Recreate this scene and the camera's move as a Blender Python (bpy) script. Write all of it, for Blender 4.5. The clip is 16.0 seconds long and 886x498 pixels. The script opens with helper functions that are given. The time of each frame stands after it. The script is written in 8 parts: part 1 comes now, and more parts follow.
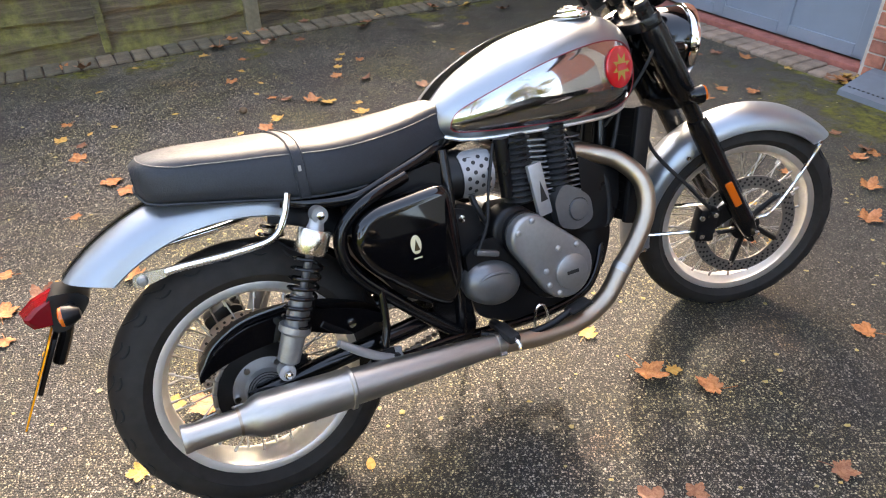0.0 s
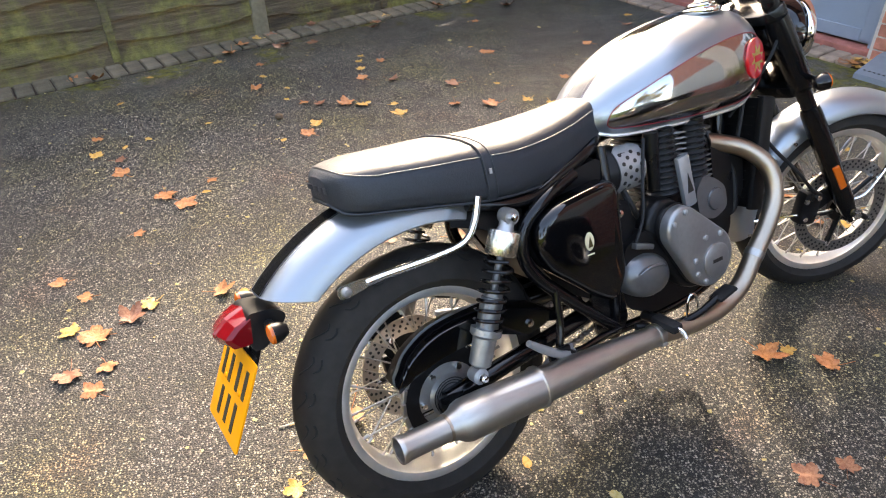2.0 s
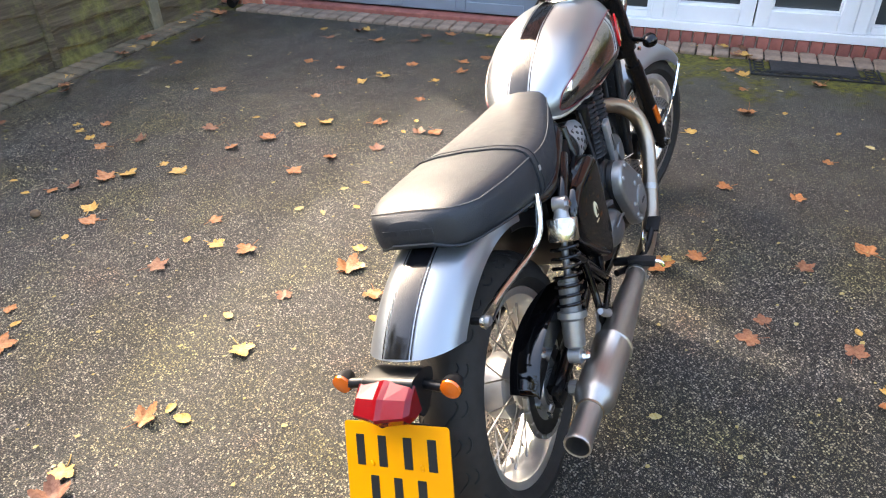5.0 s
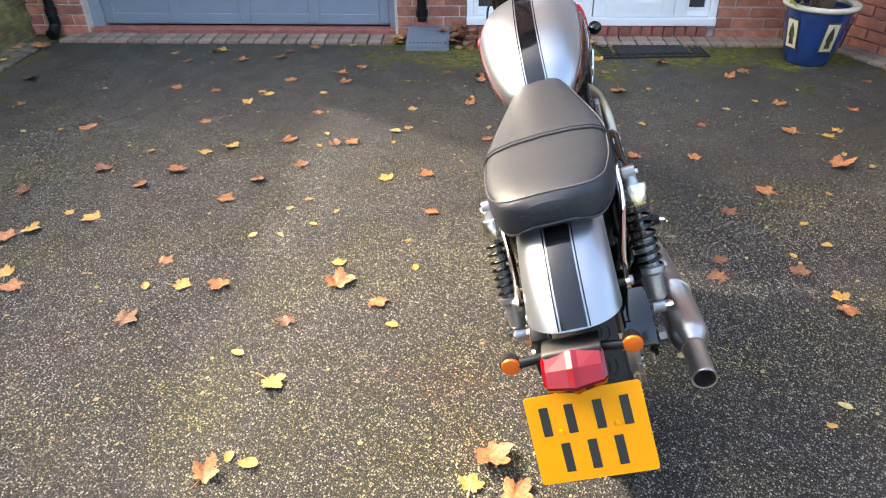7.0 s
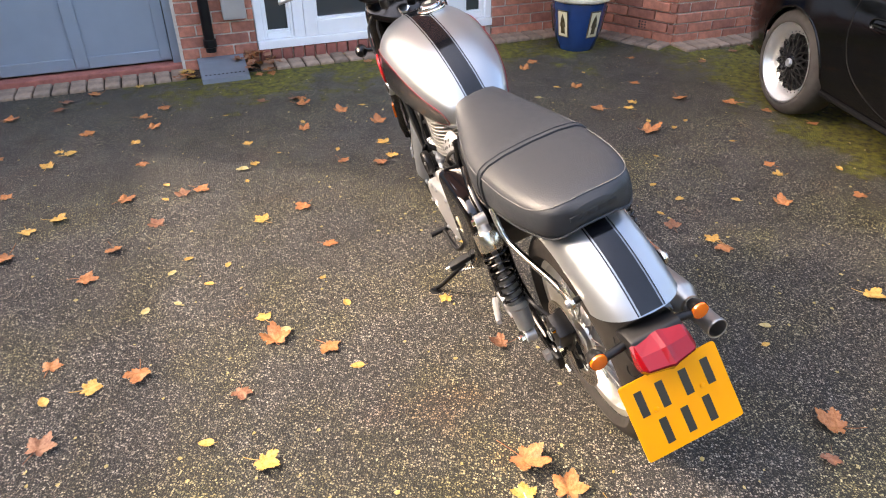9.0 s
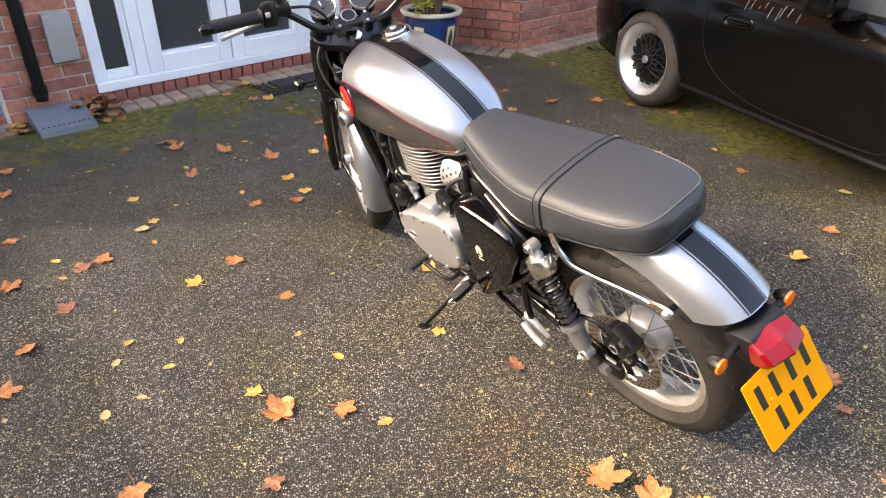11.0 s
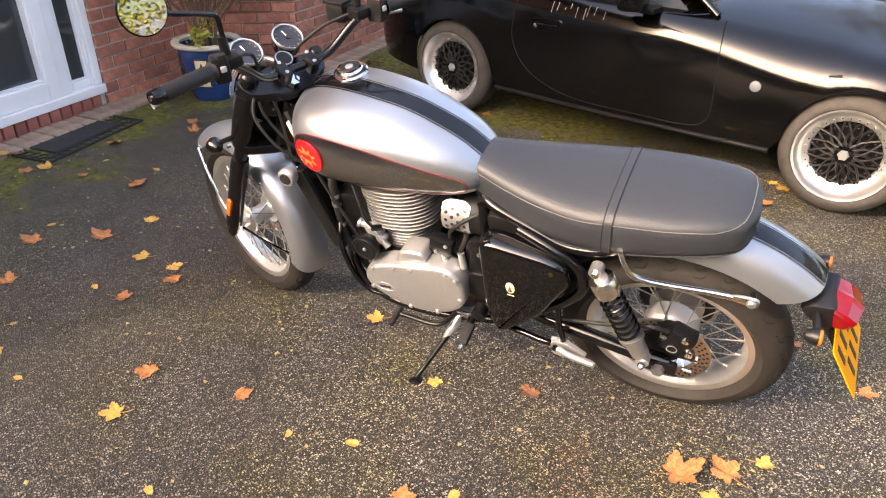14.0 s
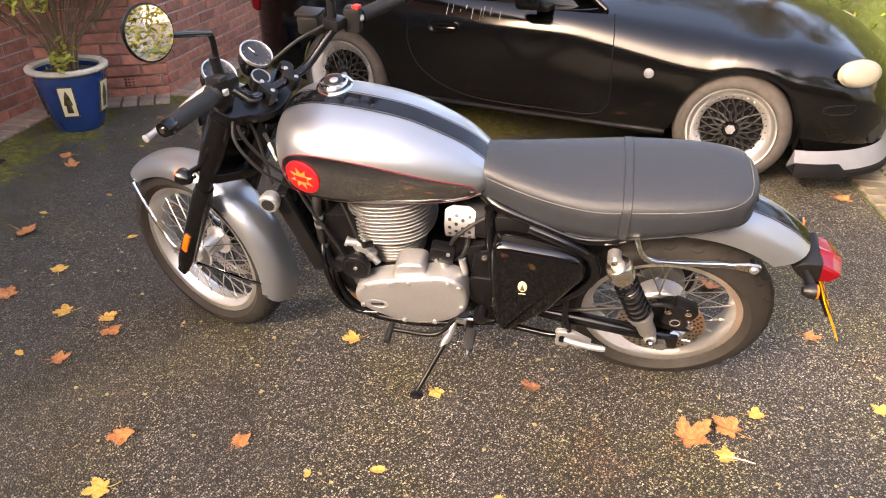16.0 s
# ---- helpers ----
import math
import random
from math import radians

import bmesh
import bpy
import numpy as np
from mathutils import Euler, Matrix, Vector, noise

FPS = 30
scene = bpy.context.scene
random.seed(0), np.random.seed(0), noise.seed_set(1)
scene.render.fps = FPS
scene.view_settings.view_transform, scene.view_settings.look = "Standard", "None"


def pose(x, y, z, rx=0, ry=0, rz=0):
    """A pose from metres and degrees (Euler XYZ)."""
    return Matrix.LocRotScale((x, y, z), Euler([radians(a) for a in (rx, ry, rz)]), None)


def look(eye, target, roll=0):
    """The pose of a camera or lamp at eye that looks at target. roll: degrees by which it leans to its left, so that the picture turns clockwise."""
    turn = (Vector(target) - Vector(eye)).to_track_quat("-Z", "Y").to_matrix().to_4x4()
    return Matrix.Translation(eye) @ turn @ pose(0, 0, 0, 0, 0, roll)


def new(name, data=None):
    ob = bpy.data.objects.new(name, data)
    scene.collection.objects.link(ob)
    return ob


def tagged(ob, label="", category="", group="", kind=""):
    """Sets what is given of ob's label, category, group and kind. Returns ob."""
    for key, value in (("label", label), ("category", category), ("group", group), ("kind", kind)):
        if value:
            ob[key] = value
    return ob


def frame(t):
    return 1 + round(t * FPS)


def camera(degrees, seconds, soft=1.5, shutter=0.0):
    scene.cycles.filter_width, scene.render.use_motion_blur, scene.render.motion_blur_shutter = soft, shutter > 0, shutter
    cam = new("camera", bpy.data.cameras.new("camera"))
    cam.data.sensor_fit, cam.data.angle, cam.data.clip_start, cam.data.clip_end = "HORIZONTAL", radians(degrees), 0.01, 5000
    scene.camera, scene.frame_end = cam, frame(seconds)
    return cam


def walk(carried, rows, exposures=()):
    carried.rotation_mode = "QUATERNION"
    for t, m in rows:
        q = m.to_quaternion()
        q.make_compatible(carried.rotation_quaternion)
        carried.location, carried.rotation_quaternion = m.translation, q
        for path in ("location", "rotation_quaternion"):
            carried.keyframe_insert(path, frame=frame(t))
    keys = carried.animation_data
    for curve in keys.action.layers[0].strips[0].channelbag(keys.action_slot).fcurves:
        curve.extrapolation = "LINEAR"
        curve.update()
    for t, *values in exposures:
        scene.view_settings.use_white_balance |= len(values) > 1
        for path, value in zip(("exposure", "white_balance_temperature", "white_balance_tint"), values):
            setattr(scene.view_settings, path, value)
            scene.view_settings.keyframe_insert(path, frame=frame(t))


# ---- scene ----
cam = camera(65.5, 16.0, soft=1.1)
PATH = [
    (0, (0.031, -0.011, 1.456), (0.009, 1.635, 0.319), -1.1),
    (0.5, (-0.091, 0.031, 1.441), (-0.115, 1.675, 0.303), -1.1),
    (1, (-0.209, 0.084, 1.465), (-0.233, 1.728, 0.326), -1.0),
    (1.5, (-0.314, 0.087, 1.463), (-0.324, 1.73, 0.322), -1.1),
    (2, (-0.464, 0.01, 1.471), (-0.345, 1.646, 0.326), -1.4),
    (2.5, (-0.599, 0.012, 1.469), (-0.262, 1.62, 0.33), -1.5),
    (3, (-0.752, 0.101, 1.469), (-0.318, 1.686, 0.329), -1.4),
    (3.5, (-0.842, 0.157, 1.479), (-0.315, 1.71, 0.335), -1.5),
    (4, (-1.019, 0.151, 1.497), (-0.361, 1.655, 0.354), -1.6),
    (4.5, (-1.156, 0.195, 1.506), (-0.287, 1.593, 0.371), -1.4),
    (4.7, (-1.192, 0.254, 1.497), (-0.261, 1.616, 0.366), -1.5),
    (6.8, (-1.734, 0.693, 1.482), (-0.327, 1.59, 0.379), -0.6),
    (7, (-1.756, 0.777, 1.488), (-0.347, 1.669, 0.384), -0.5),
    (7.5, (-1.804, 0.921, 1.504), (-0.369, 1.772, 0.401), -0.5),
    (8, (-1.923, 1.047, 1.501), (-0.399, 1.749, 0.413), -0.7),
    (8.5, (-1.973, 1.187, 1.505), (-0.337, 1.585, 0.426), -0.5),
    (9, (-1.931, 1.371, 1.493), (-0.263, 1.615, 0.417), -0.2),
    (9.2, (-1.91, 1.43, 1.503), (-0.238, 1.636, 0.424), -0.2),
    (11.3, (-1.753, 2.05, 1.484), (-0.086, 1.67, 0.445), 0.7),
    (11.5, (-1.71, 2.081, 1.495), (-0.053, 1.667, 0.454), 0.8),
    (12, (-1.649, 2.164, 1.485), (-0.015, 1.651, 0.452), 0.7),
    (12.5, (-1.622, 2.349, 1.488), (-0.039, 1.67, 0.471), 0.7),
    (13, (-1.577, 2.482, 1.483), (-0.104, 1.574, 0.48), 0.8),
    (13.5, (-1.423, 2.586, 1.464), (-0.02, 1.572, 0.463), 1.0),
    (14, (-1.307, 2.67, 1.484), (0.066, 1.619, 0.48), 1.1),
    (14.5, (-1.247, 2.806, 1.485), (0.078, 1.691, 0.486), 0.9),
    (15, (-1.222, 2.913, 1.49), (-0.04, 1.636, 0.505), 1.0),
    (15.5, (-1.135, 2.95, 1.464), (-0.031, 1.601, 0.484), 1.0),
    (16, (-0.984, 2.963, 1.474), (0.085, 1.59, 0.488), 1.1),
]
walk(cam, [(t, look(eye, target, roll)) for t, eye, target, roll in PATH], exposures=[(0, 3.37, 7750, 14), (4.5, 3.33, 7250, 12), (7.0, 3.25, 7100, 11), (9.0, 3.15, 7450, 16), (12.0, 3.03, 7500, 17), (16, 2.96, 7950, 21)])

# ---- world, sun, exposure ----
SUN_FROM = Vector((0.09, 0.996, 0.0)).normalized()
SUN_EL = radians(30.0)
world = bpy.data.worlds.new("sky")
scene.world = world
world.use_nodes = True
wn = world.node_tree
sky = wn.nodes.new("ShaderNodeTexSky")
sky.sky_type = "NISHITA"
sky.sun_disc = False
sky.sun_elevation = SUN_EL
sky.sun_rotation = math.atan2(SUN_FROM.x, SUN_FROM.y)
sky.dust_density = 4.0
sky.ozone_density = 1.0
wn.links.new(sky.outputs["Color"], wn.nodes["Background"].inputs["Color"])
wn.nodes["Background"].inputs["Strength"].default_value = 0.15

sun_data = bpy.data.lights.new("sun", "SUN")
sun_data.energy = 0.48
sun_data.angle = radians(1.8)
sun_data.color = (1.0, 0.95, 0.87)
sun = new("sun", sun_data)
toward = SUN_FROM * math.cos(SUN_EL) + Vector((0, 0, math.sin(SUN_EL)))
sun.rotation_euler = (-toward).to_track_quat("-Z", "Y").to_euler()


# ---- materials ----
def mat(name, color=(0.5, 0.5, 0.5), rough=0.5, metal=0.0, spec=0.5, coat=0.0, trans=0.0, alpha=1.0, emit=None, strength=0.0):
    m = bpy.data.materials.new(name)
    m.use_nodes = True
    b = m.node_tree.nodes["Principled BSDF"]
    b.inputs["Base Color"].default_value = (*color, 1)
    b.inputs["Roughness"].default_value = rough
    b.inputs["Metallic"].default_value = metal
    b.inputs["Specular IOR Level"].default_value = spec
    b.inputs["Coat Weight"].default_value = coat
    b.inputs["Coat Roughness"].default_value = 0.06
    b.inputs["Transmission Weight"].default_value = trans
    b.inputs["Alpha"].default_value = alpha
    if emit:
        b.inputs["Emission Color"].default_value = (*emit, 1)
        b.inputs["Emission Strength"].default_value = strength
    return m


class Net:
    """Short hand for the nodes of one material."""

    def __init__(self, m):
        self.t = m.node_tree
        self.b = self.t.nodes["Principled BSDF"]

    def n(self, kind, **props):
        node = self.t.nodes.new(kind)
        for k, v in props.items():
            if k == "blend_type":
                node.blend_type = v
            elif k == "data_type":
                node.data_type = v
            elif k == "operation":
                node.operation = v
            elif k == "feature":
                node.feature = v
            elif k == "distance":
                node.distance = v
            elif k == "wave_type":
                node.wave_type = v
            elif k == "bands_direction":
                node.bands_direction = v
        return node

    def l(self, a, b):
        self.t.links.new(a, b)

    def coords(self, scale=(1, 1, 1)):
        c = self.n("ShaderNodeTexCoord")
        m = self.n("ShaderNodeMapping")
        m.inputs["Scale"].default_value = scale
        self.l(c.outputs["Object"], m.inputs["Vector"])
        return m.outputs["Vector"]

    def noise(self, vec, scale, detail=4.0, rough=0.55):
        x = self.n("ShaderNodeTexNoise")
        x.inputs["Scale"].default_value = scale
        x.inputs["Detail"].default_value = detail
        x.inputs["Roughness"].default_value = rough
        self.l(vec, x.inputs["Vector"])
        return x.outputs["Fac"]

    def cells(self, vec, scale, feature="F1"):
        x = self.n("ShaderNodeTexVoronoi", feature=feature)
        x.inputs["Scale"].default_value = scale
        self.l(vec, x.inputs["Vector"])
        return x

    def ramp(self, fac, *stops):
        r = self.n("ShaderNodeValToRGB")
        e = r.color_ramp.elements
        while len(e) < len(stops):
            e.new(0.5)
        for i, (p, c) in enumerate(stops):
            e[i].position = p
            e[i].color = (*c, 1) if isinstance(c, tuple) else (c, c, c, 1)
        self.l(fac, r.inputs["Fac"])
        return r.outputs["Color"]

    def mix(self, fac, a, b, kind="MIX"):
        x = self.n("ShaderNodeMix", data_type="RGBA", blend_type=kind)
        for i, v in ((0, fac), (6, a), (7, b)):
            if isinstance(v, (int, float)):
                x.inputs[i].default_value = v if i == 0 else (v, v, v, 1)
            elif isinstance(v, tuple):
                x.inputs[i].default_value = (*v, 1)
            else:
                self.l(v, x.inputs[i])
        return x.outputs[2]

    def bump(self, height, dist=0.002, strength=1.0):
        x = self.n("ShaderNodeBump")
        x.inputs["Distance"].default_value = dist
        x.inputs["Strength"].default_value = strength
        self.l(height, x.inputs["Height"])
        self.l(x.outputs["Normal"], self.b.inputs["Normal"])

    def color(self, out):
        self.l(out, self.b.inputs["Base Color"])

    def rough(self, out):
        self.l(out, self.b.inputs["Roughness"])


def worn(name, color, rough, metal=0.0, scale=30.0, vary=0.25, bump=0.0, rvary=0.1, coat=0.0, spec=0.5, stretch=(1, 1, 1)):
    """A surface with two scales of variation in tone and gloss."""
    m = mat(name, color, rough, metal, spec, coat)
    k = Net(m)
    v = k.coords(stretch)
    a, b = k.noise(v, scale), k.noise(v, scale * 0.17, 3)
    lo = tuple(c * (1 - vary) for c in color)
    hi = tuple(min(1, c * (1 + vary)) for c in color)
    c1 = k.ramp(a, (0.3, lo), (0.7, hi))
    c2 = k.ramp(b, (0.3, lo), (0.7, hi))
    k.color(k.mix(0.5, c1, c2))
    k.rough(k.ramp(b, (0.3, max(0.02, rough - rvary)), (0.75, min(1, rough + rvary))))
    if bump:
        k.bump(a, bump, 0.6)
    return m


def brick_material(name, base, dark):
    m = mat(name, base, 0.85)
    k = Net(m)
    v = k.coords()
    info = k.n("ShaderNodeObjectInfo").outputs["Random"]
    tone = k.ramp(info, (0.0, dark), (0.45, base), (0.8, tuple(c * 1.2 for c in base)), (1.0, tuple(c * 0.7 for c in base)))
    island = k.n("ShaderNodeNewGeometry").outputs["Random Per Island"]
    tone = k.mix(0.35, tone, k.ramp(island, (0.0, dark), (1.0, tuple(c * 1.15 for c in base))))
    grime = k.ramp(k.noise(v, 14, 6, 0.65), (0.35, 0.62), (0.7, 1.1))
    k.color(k.mix(1.0, tone, grime, "MULTIPLY"))
    k.bump(k.noise(v, 120, 5, 0.7), 0.004, 0.7)
    return m


def leaf_material(name, a, b, vein):
    m = mat(name, a, 0.55, spec=0.35)
    k = Net(m)
    v = k.coords()
    info = k.n("ShaderNodeObjectInfo").outputs["Random"]
    isl = k.n("ShaderNodeNewGeometry").outputs["Random Per Island"]
    patchy = k.ramp(k.noise(v, 26, 3, 0.6), (0.40, 0.0), (0.60, 1.0))
    base = k.mix(k.mix(0.5, info, patchy), a, b)
    base = k.mix(k.ramp(isl, (0.0, 0.0), (1.0, 0.6)), base, b)
    spots = k.ramp(k.noise(v, 90, 5, 0.7), (0.42, vein), (0.56, (1, 1, 1)))
    k.color(k.mix(0.75, base, spots, "MULTIPLY"))
    k.bump(k.noise(v, 60, 3), 0.003, 0.5)
    k.b.inputs["Subsurface Weight"].default_value = 0.0
    return m


def asphalt_material():
    m = mat("tarmac", (0.05, 0.05, 0.05), 0.6)
    k = Net(m)
    v = k.coords()
    # dark binder with crushed pale chips of two sizes
    warp = k.mix(0.0035, v, k.noise(v, 130, 2), "ADD")
    chips = k.cells(warp, 145)
    small = k.cells(warp, 290)
    dome = k.ramp(chips.outputs["Distance"], (0.10, 1.0), (0.62, 0.0))
    dome2 = k.ramp(small.outputs["Distance"], (0.10, 1.0), (0.60, 0.0))
    solid = k.ramp(chips.outputs["Distance"], (0.38, 1.0), (0.47, 0.0))
    solid2 = k.ramp(small.outputs["Distance"], (0.40, 1.0), (0.49, 0.0))
    fine = k.ramp(k.noise(v, 420, 3), (0.35, 0.6), (0.7, 1.25))
    binder = k.mix(1.0, (0.0125, 0.0105, 0.0083), fine, "MULTIPLY")
    stone = k.ramp(chips.outputs["Color"], (0.36, (0.019, 0.016, 0.0125)), (0.48, (0.058, 0.049, 0.037)), (0.58, (0.145, 0.126, 0.098)), (0.74, (0.40, 0.35, 0.28)))
    stone2 = k.ramp(small.outputs["Color"], (0.42, (0.013, 0.011, 0.009)), (0.54, (0.052, 0.044, 0.032)), (0.70, (0.27, 0.24, 0.195)))
    tone = k.mix(solid2, binder, stone2)
    tone = k.mix(solid, tone, stone)
    grit = k.mix(0.65, dome2, dome)
    patch = k.ramp(k.noise(v, 0.9, 5, 0.6), (0.32, 0.60), (0.68, 1.35))
    tone = k.mix(1.0, tone, patch, "MULTIPLY")
    # clusters of chips a few centimetres wide
    tone = k.mix(1.0, tone, k.ramp(k.noise(v, 62, 4, 0.7), (0.36, 0.50), (0.64, 1.60)), "MULTIPLY")
    # thin brown-green film in patches, and rusty stains
    film = k.ramp(k.noise(v, 1.7, 6, 0.65), (0.45, 0.0), (0.64, 0.7))
    tone = k.mix(film, tone, k.mix(1.0, tone, (1.12, 1.10, 0.42), "MULTIPLY"))
    off = k.n("ShaderNodeMapping")
    off.inputs["Location"].default_value = (7.3, 2.1, 0.4)
    k.l(v, off.inputs["Vector"])
    rust = k.ramp(k.noise(off.outputs["Vector"], 2.3, 5, 0.6), (0.60, 0.0), (0.72, 0.35))
    tone = k.mix(rust, tone, k.mix(1.0, tone, (1.7, 0.95, 0.6), "MULTIPLY"))
    # moss that gathers along the foot of the house
    pos = k.n("ShaderNodeSeparateXYZ")
    k.l(v, pos.inputs[0])
    line = k.n("ShaderNodeMath", operation="MULTIPLY_ADD")
    k.l(pos.outputs["Y"], line.inputs[0])
    line.inputs[1].default_value = 0.493
    wx = k.n("ShaderNodeMath", operation="MULTIPLY")
    k.l(pos.outputs["X"], wx.inputs[0])
    wx.inputs[1].default_value = 0.870
    k.l(wx.outputs[0], line.inputs[2])
    near = k.n("ShaderNodeMapRange")
    k.l(line.outputs[0], near.inputs["Value"])
    near.inputs["From Min"].default_value = 2.35
    near.inputs["From Max"].default_value = 3.6
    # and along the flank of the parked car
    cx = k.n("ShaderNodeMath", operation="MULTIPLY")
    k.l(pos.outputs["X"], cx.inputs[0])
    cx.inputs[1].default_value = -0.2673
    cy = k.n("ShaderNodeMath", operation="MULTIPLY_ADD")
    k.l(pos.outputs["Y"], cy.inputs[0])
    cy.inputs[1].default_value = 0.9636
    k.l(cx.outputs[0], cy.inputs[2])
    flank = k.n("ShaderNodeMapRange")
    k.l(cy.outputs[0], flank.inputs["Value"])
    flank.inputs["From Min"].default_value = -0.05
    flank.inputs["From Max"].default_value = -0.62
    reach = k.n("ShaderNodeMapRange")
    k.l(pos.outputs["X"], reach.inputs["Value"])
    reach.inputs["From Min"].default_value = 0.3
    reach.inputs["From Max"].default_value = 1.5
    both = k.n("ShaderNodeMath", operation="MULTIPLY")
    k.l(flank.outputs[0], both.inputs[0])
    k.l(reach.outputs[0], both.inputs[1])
    fy = k.n("ShaderNodeMath", operation="MULTIPLY")
    k.l(pos.outputs["Y"], fy.inputs[0])
    fy.inputs[1].default_value = 0.870
    fs = k.n("ShaderNodeMath", operation="MULTIPLY_ADD")
    k.l(pos.outputs["X"], fs.inputs[0])
    fs.inputs[1].default_value = -0.493
    k.l(fy.outputs[0], fs.inputs[2])
    # little of it before the garage door
    clear = k.n("ShaderNodeMapRange")
    k.l(fs.outputs[0], clear.inputs["Value"])
    clear.inputs["From Min"].default_value = 3.0
    clear.inputs["From Max"].default_value = 2.0
    clear.inputs["To Min"].default_value = 0.25
    foot = k.n("ShaderNodeMath", operation="MULTIPLY")
    k.l(near.outputs[0], foot.inputs[0])
    k.l(clear.outputs[0], foot.inputs[1])
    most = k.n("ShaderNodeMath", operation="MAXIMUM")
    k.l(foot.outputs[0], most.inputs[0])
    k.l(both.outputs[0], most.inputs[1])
    hem = k.n("ShaderNodeMapRange")
    k.l(fs.outputs[0], hem.inputs["Value"])
    hem.inputs["From Min"].default_value = 3.7
    hem.inputs["From Max"].default_value = 4.75
    hem.inputs["To Max"].default_value = 0.85
    most_all = k.n("ShaderNodeMath", operation="MAXIMUM")
    k.l(most.outputs[0], most_all.inputs[0])
    k.l(hem.outputs[0], most_all.inputs[1])
    most = most_all
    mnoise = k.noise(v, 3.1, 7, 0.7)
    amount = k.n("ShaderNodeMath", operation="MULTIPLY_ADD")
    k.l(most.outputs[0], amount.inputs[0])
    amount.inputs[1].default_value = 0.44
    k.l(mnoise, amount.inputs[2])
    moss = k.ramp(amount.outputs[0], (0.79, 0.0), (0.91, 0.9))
    green = k.ramp(k.noise(v, 22, 6, 0.7), (0.36, (0.030, 0.028, 0.008)), (0.66, (0.23, 0.215, 0.018)))
    # silt washed in between the chips towards the house
    wash = k.n("ShaderNodeMapRange")
    k.l(line.outputs[0], wash.inputs["Value"])
    wash.inputs["From Min"].default_value = 1.0
    wash.inputs["From Max"].default_value = 2.7
    silt = k.n("ShaderNodeMath", operation="MULTIPLY_ADD")
    k.l(wash.outputs[0], silt.inputs[0])
    silt.inputs[1].default_value = 0.42
    k.l(k.noise(v, 1.3, 6, 0.7), silt.inputs[2])
    tone = k.mix(k.ramp(silt.outputs[0], (0.55, 0.0), (0.90, 0.55)), tone, k.ramp(k.noise(v, 55, 5), (0.3, (0.022, 0.019, 0.014)), (0.7, (0.060, 0.052, 0.038))))
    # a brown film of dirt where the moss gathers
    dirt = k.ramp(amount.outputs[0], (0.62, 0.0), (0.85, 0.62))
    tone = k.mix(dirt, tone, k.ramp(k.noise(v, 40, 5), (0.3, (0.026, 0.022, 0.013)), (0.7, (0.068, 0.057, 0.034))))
    # the neighbour's lawn behind the fence
    lawn = k.n("ShaderNodeMapRange")
    k.l(fs.outputs[0], lawn.inputs["Value"])
    lawn.inputs["From Min"].default_value = 4.90
    lawn.inputs["From Max"].default_value = 4.98
    turf = k.ramp(k.noise(v, 14, 6, 0.7), (0.3, (0.030, 0.050, 0.012)), (0.7, (0.085, 0.115, 0.030)))
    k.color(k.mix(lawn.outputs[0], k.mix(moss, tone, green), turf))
    k.rough(k.mix(moss, k.ramp(k.noise(v, 5.0, 4), (0.3, 0.42), (0.7, 0.62)), 0.95))
    k.bump(k.mix(0.2, grit, k.noise(v, 300, 3)), 0.009, 1.0)
    return m


M = {}
M["tarmac"] = asphalt_material()
M["brick"] = brick_material("brick_red", (0.58, 0.225, 0.145), (0.30, 0.115, 0.085))
M["brick_sill"] = brick_material("brick_sill", (0.36, 0.12, 0.09), (0.26, 0.09, 0.07))
M["paver"] = brick_material("paver", (0.34, 0.24, 0.175), (0.21, 0.155, 0.11))
M["paver_old"] = brick_material("paver_old", (0.16, 0.13, 0.085), (0.085, 0.075, 0.045))
M["mortar"] = worn("mortar", (0.52, 0.46, 0.40), 0.95, scale=60, bump=0.004)
M["upvc"] = worn("white_plastic", (0.84, 0.85, 0.86), 0.35, scale=8, vary=0.05, rvary=0.06)
M["glass"] = mat("window_glass", (0.045, 0.05, 0.05), 0.03, spec=0.7)
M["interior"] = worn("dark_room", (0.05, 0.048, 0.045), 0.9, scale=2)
M["garage"] = worn("grey_paint", (0.21, 0.25, 0.30), 0.5, scale=6, vary=0.08, rvary=0.1)
M["grey_metal"] = worn("grey_cover", (0.14, 0.16, 0.185), 0.45, scale=20, vary=0.15)
M["meter"] = worn("meter_plastic", (0.33, 0.31, 0.29), 0.6, scale=12, vary=0.1)
M["black_plastic"] = worn("black_plastic", (0.006, 0.006, 0.0065), 0.42, scale=40, vary=0.2, spec=0.3)
M["rubber_mat"] = worn("rubber_mat", (0.016, 0.016, 0.017), 0.75, scale=150, vary=0.4, bump=0.003)
M["concrete"] = worn("concrete_post", (0.22, 0.19, 0.125), 0.9, scale=35, vary=0.3, bump=0.003)


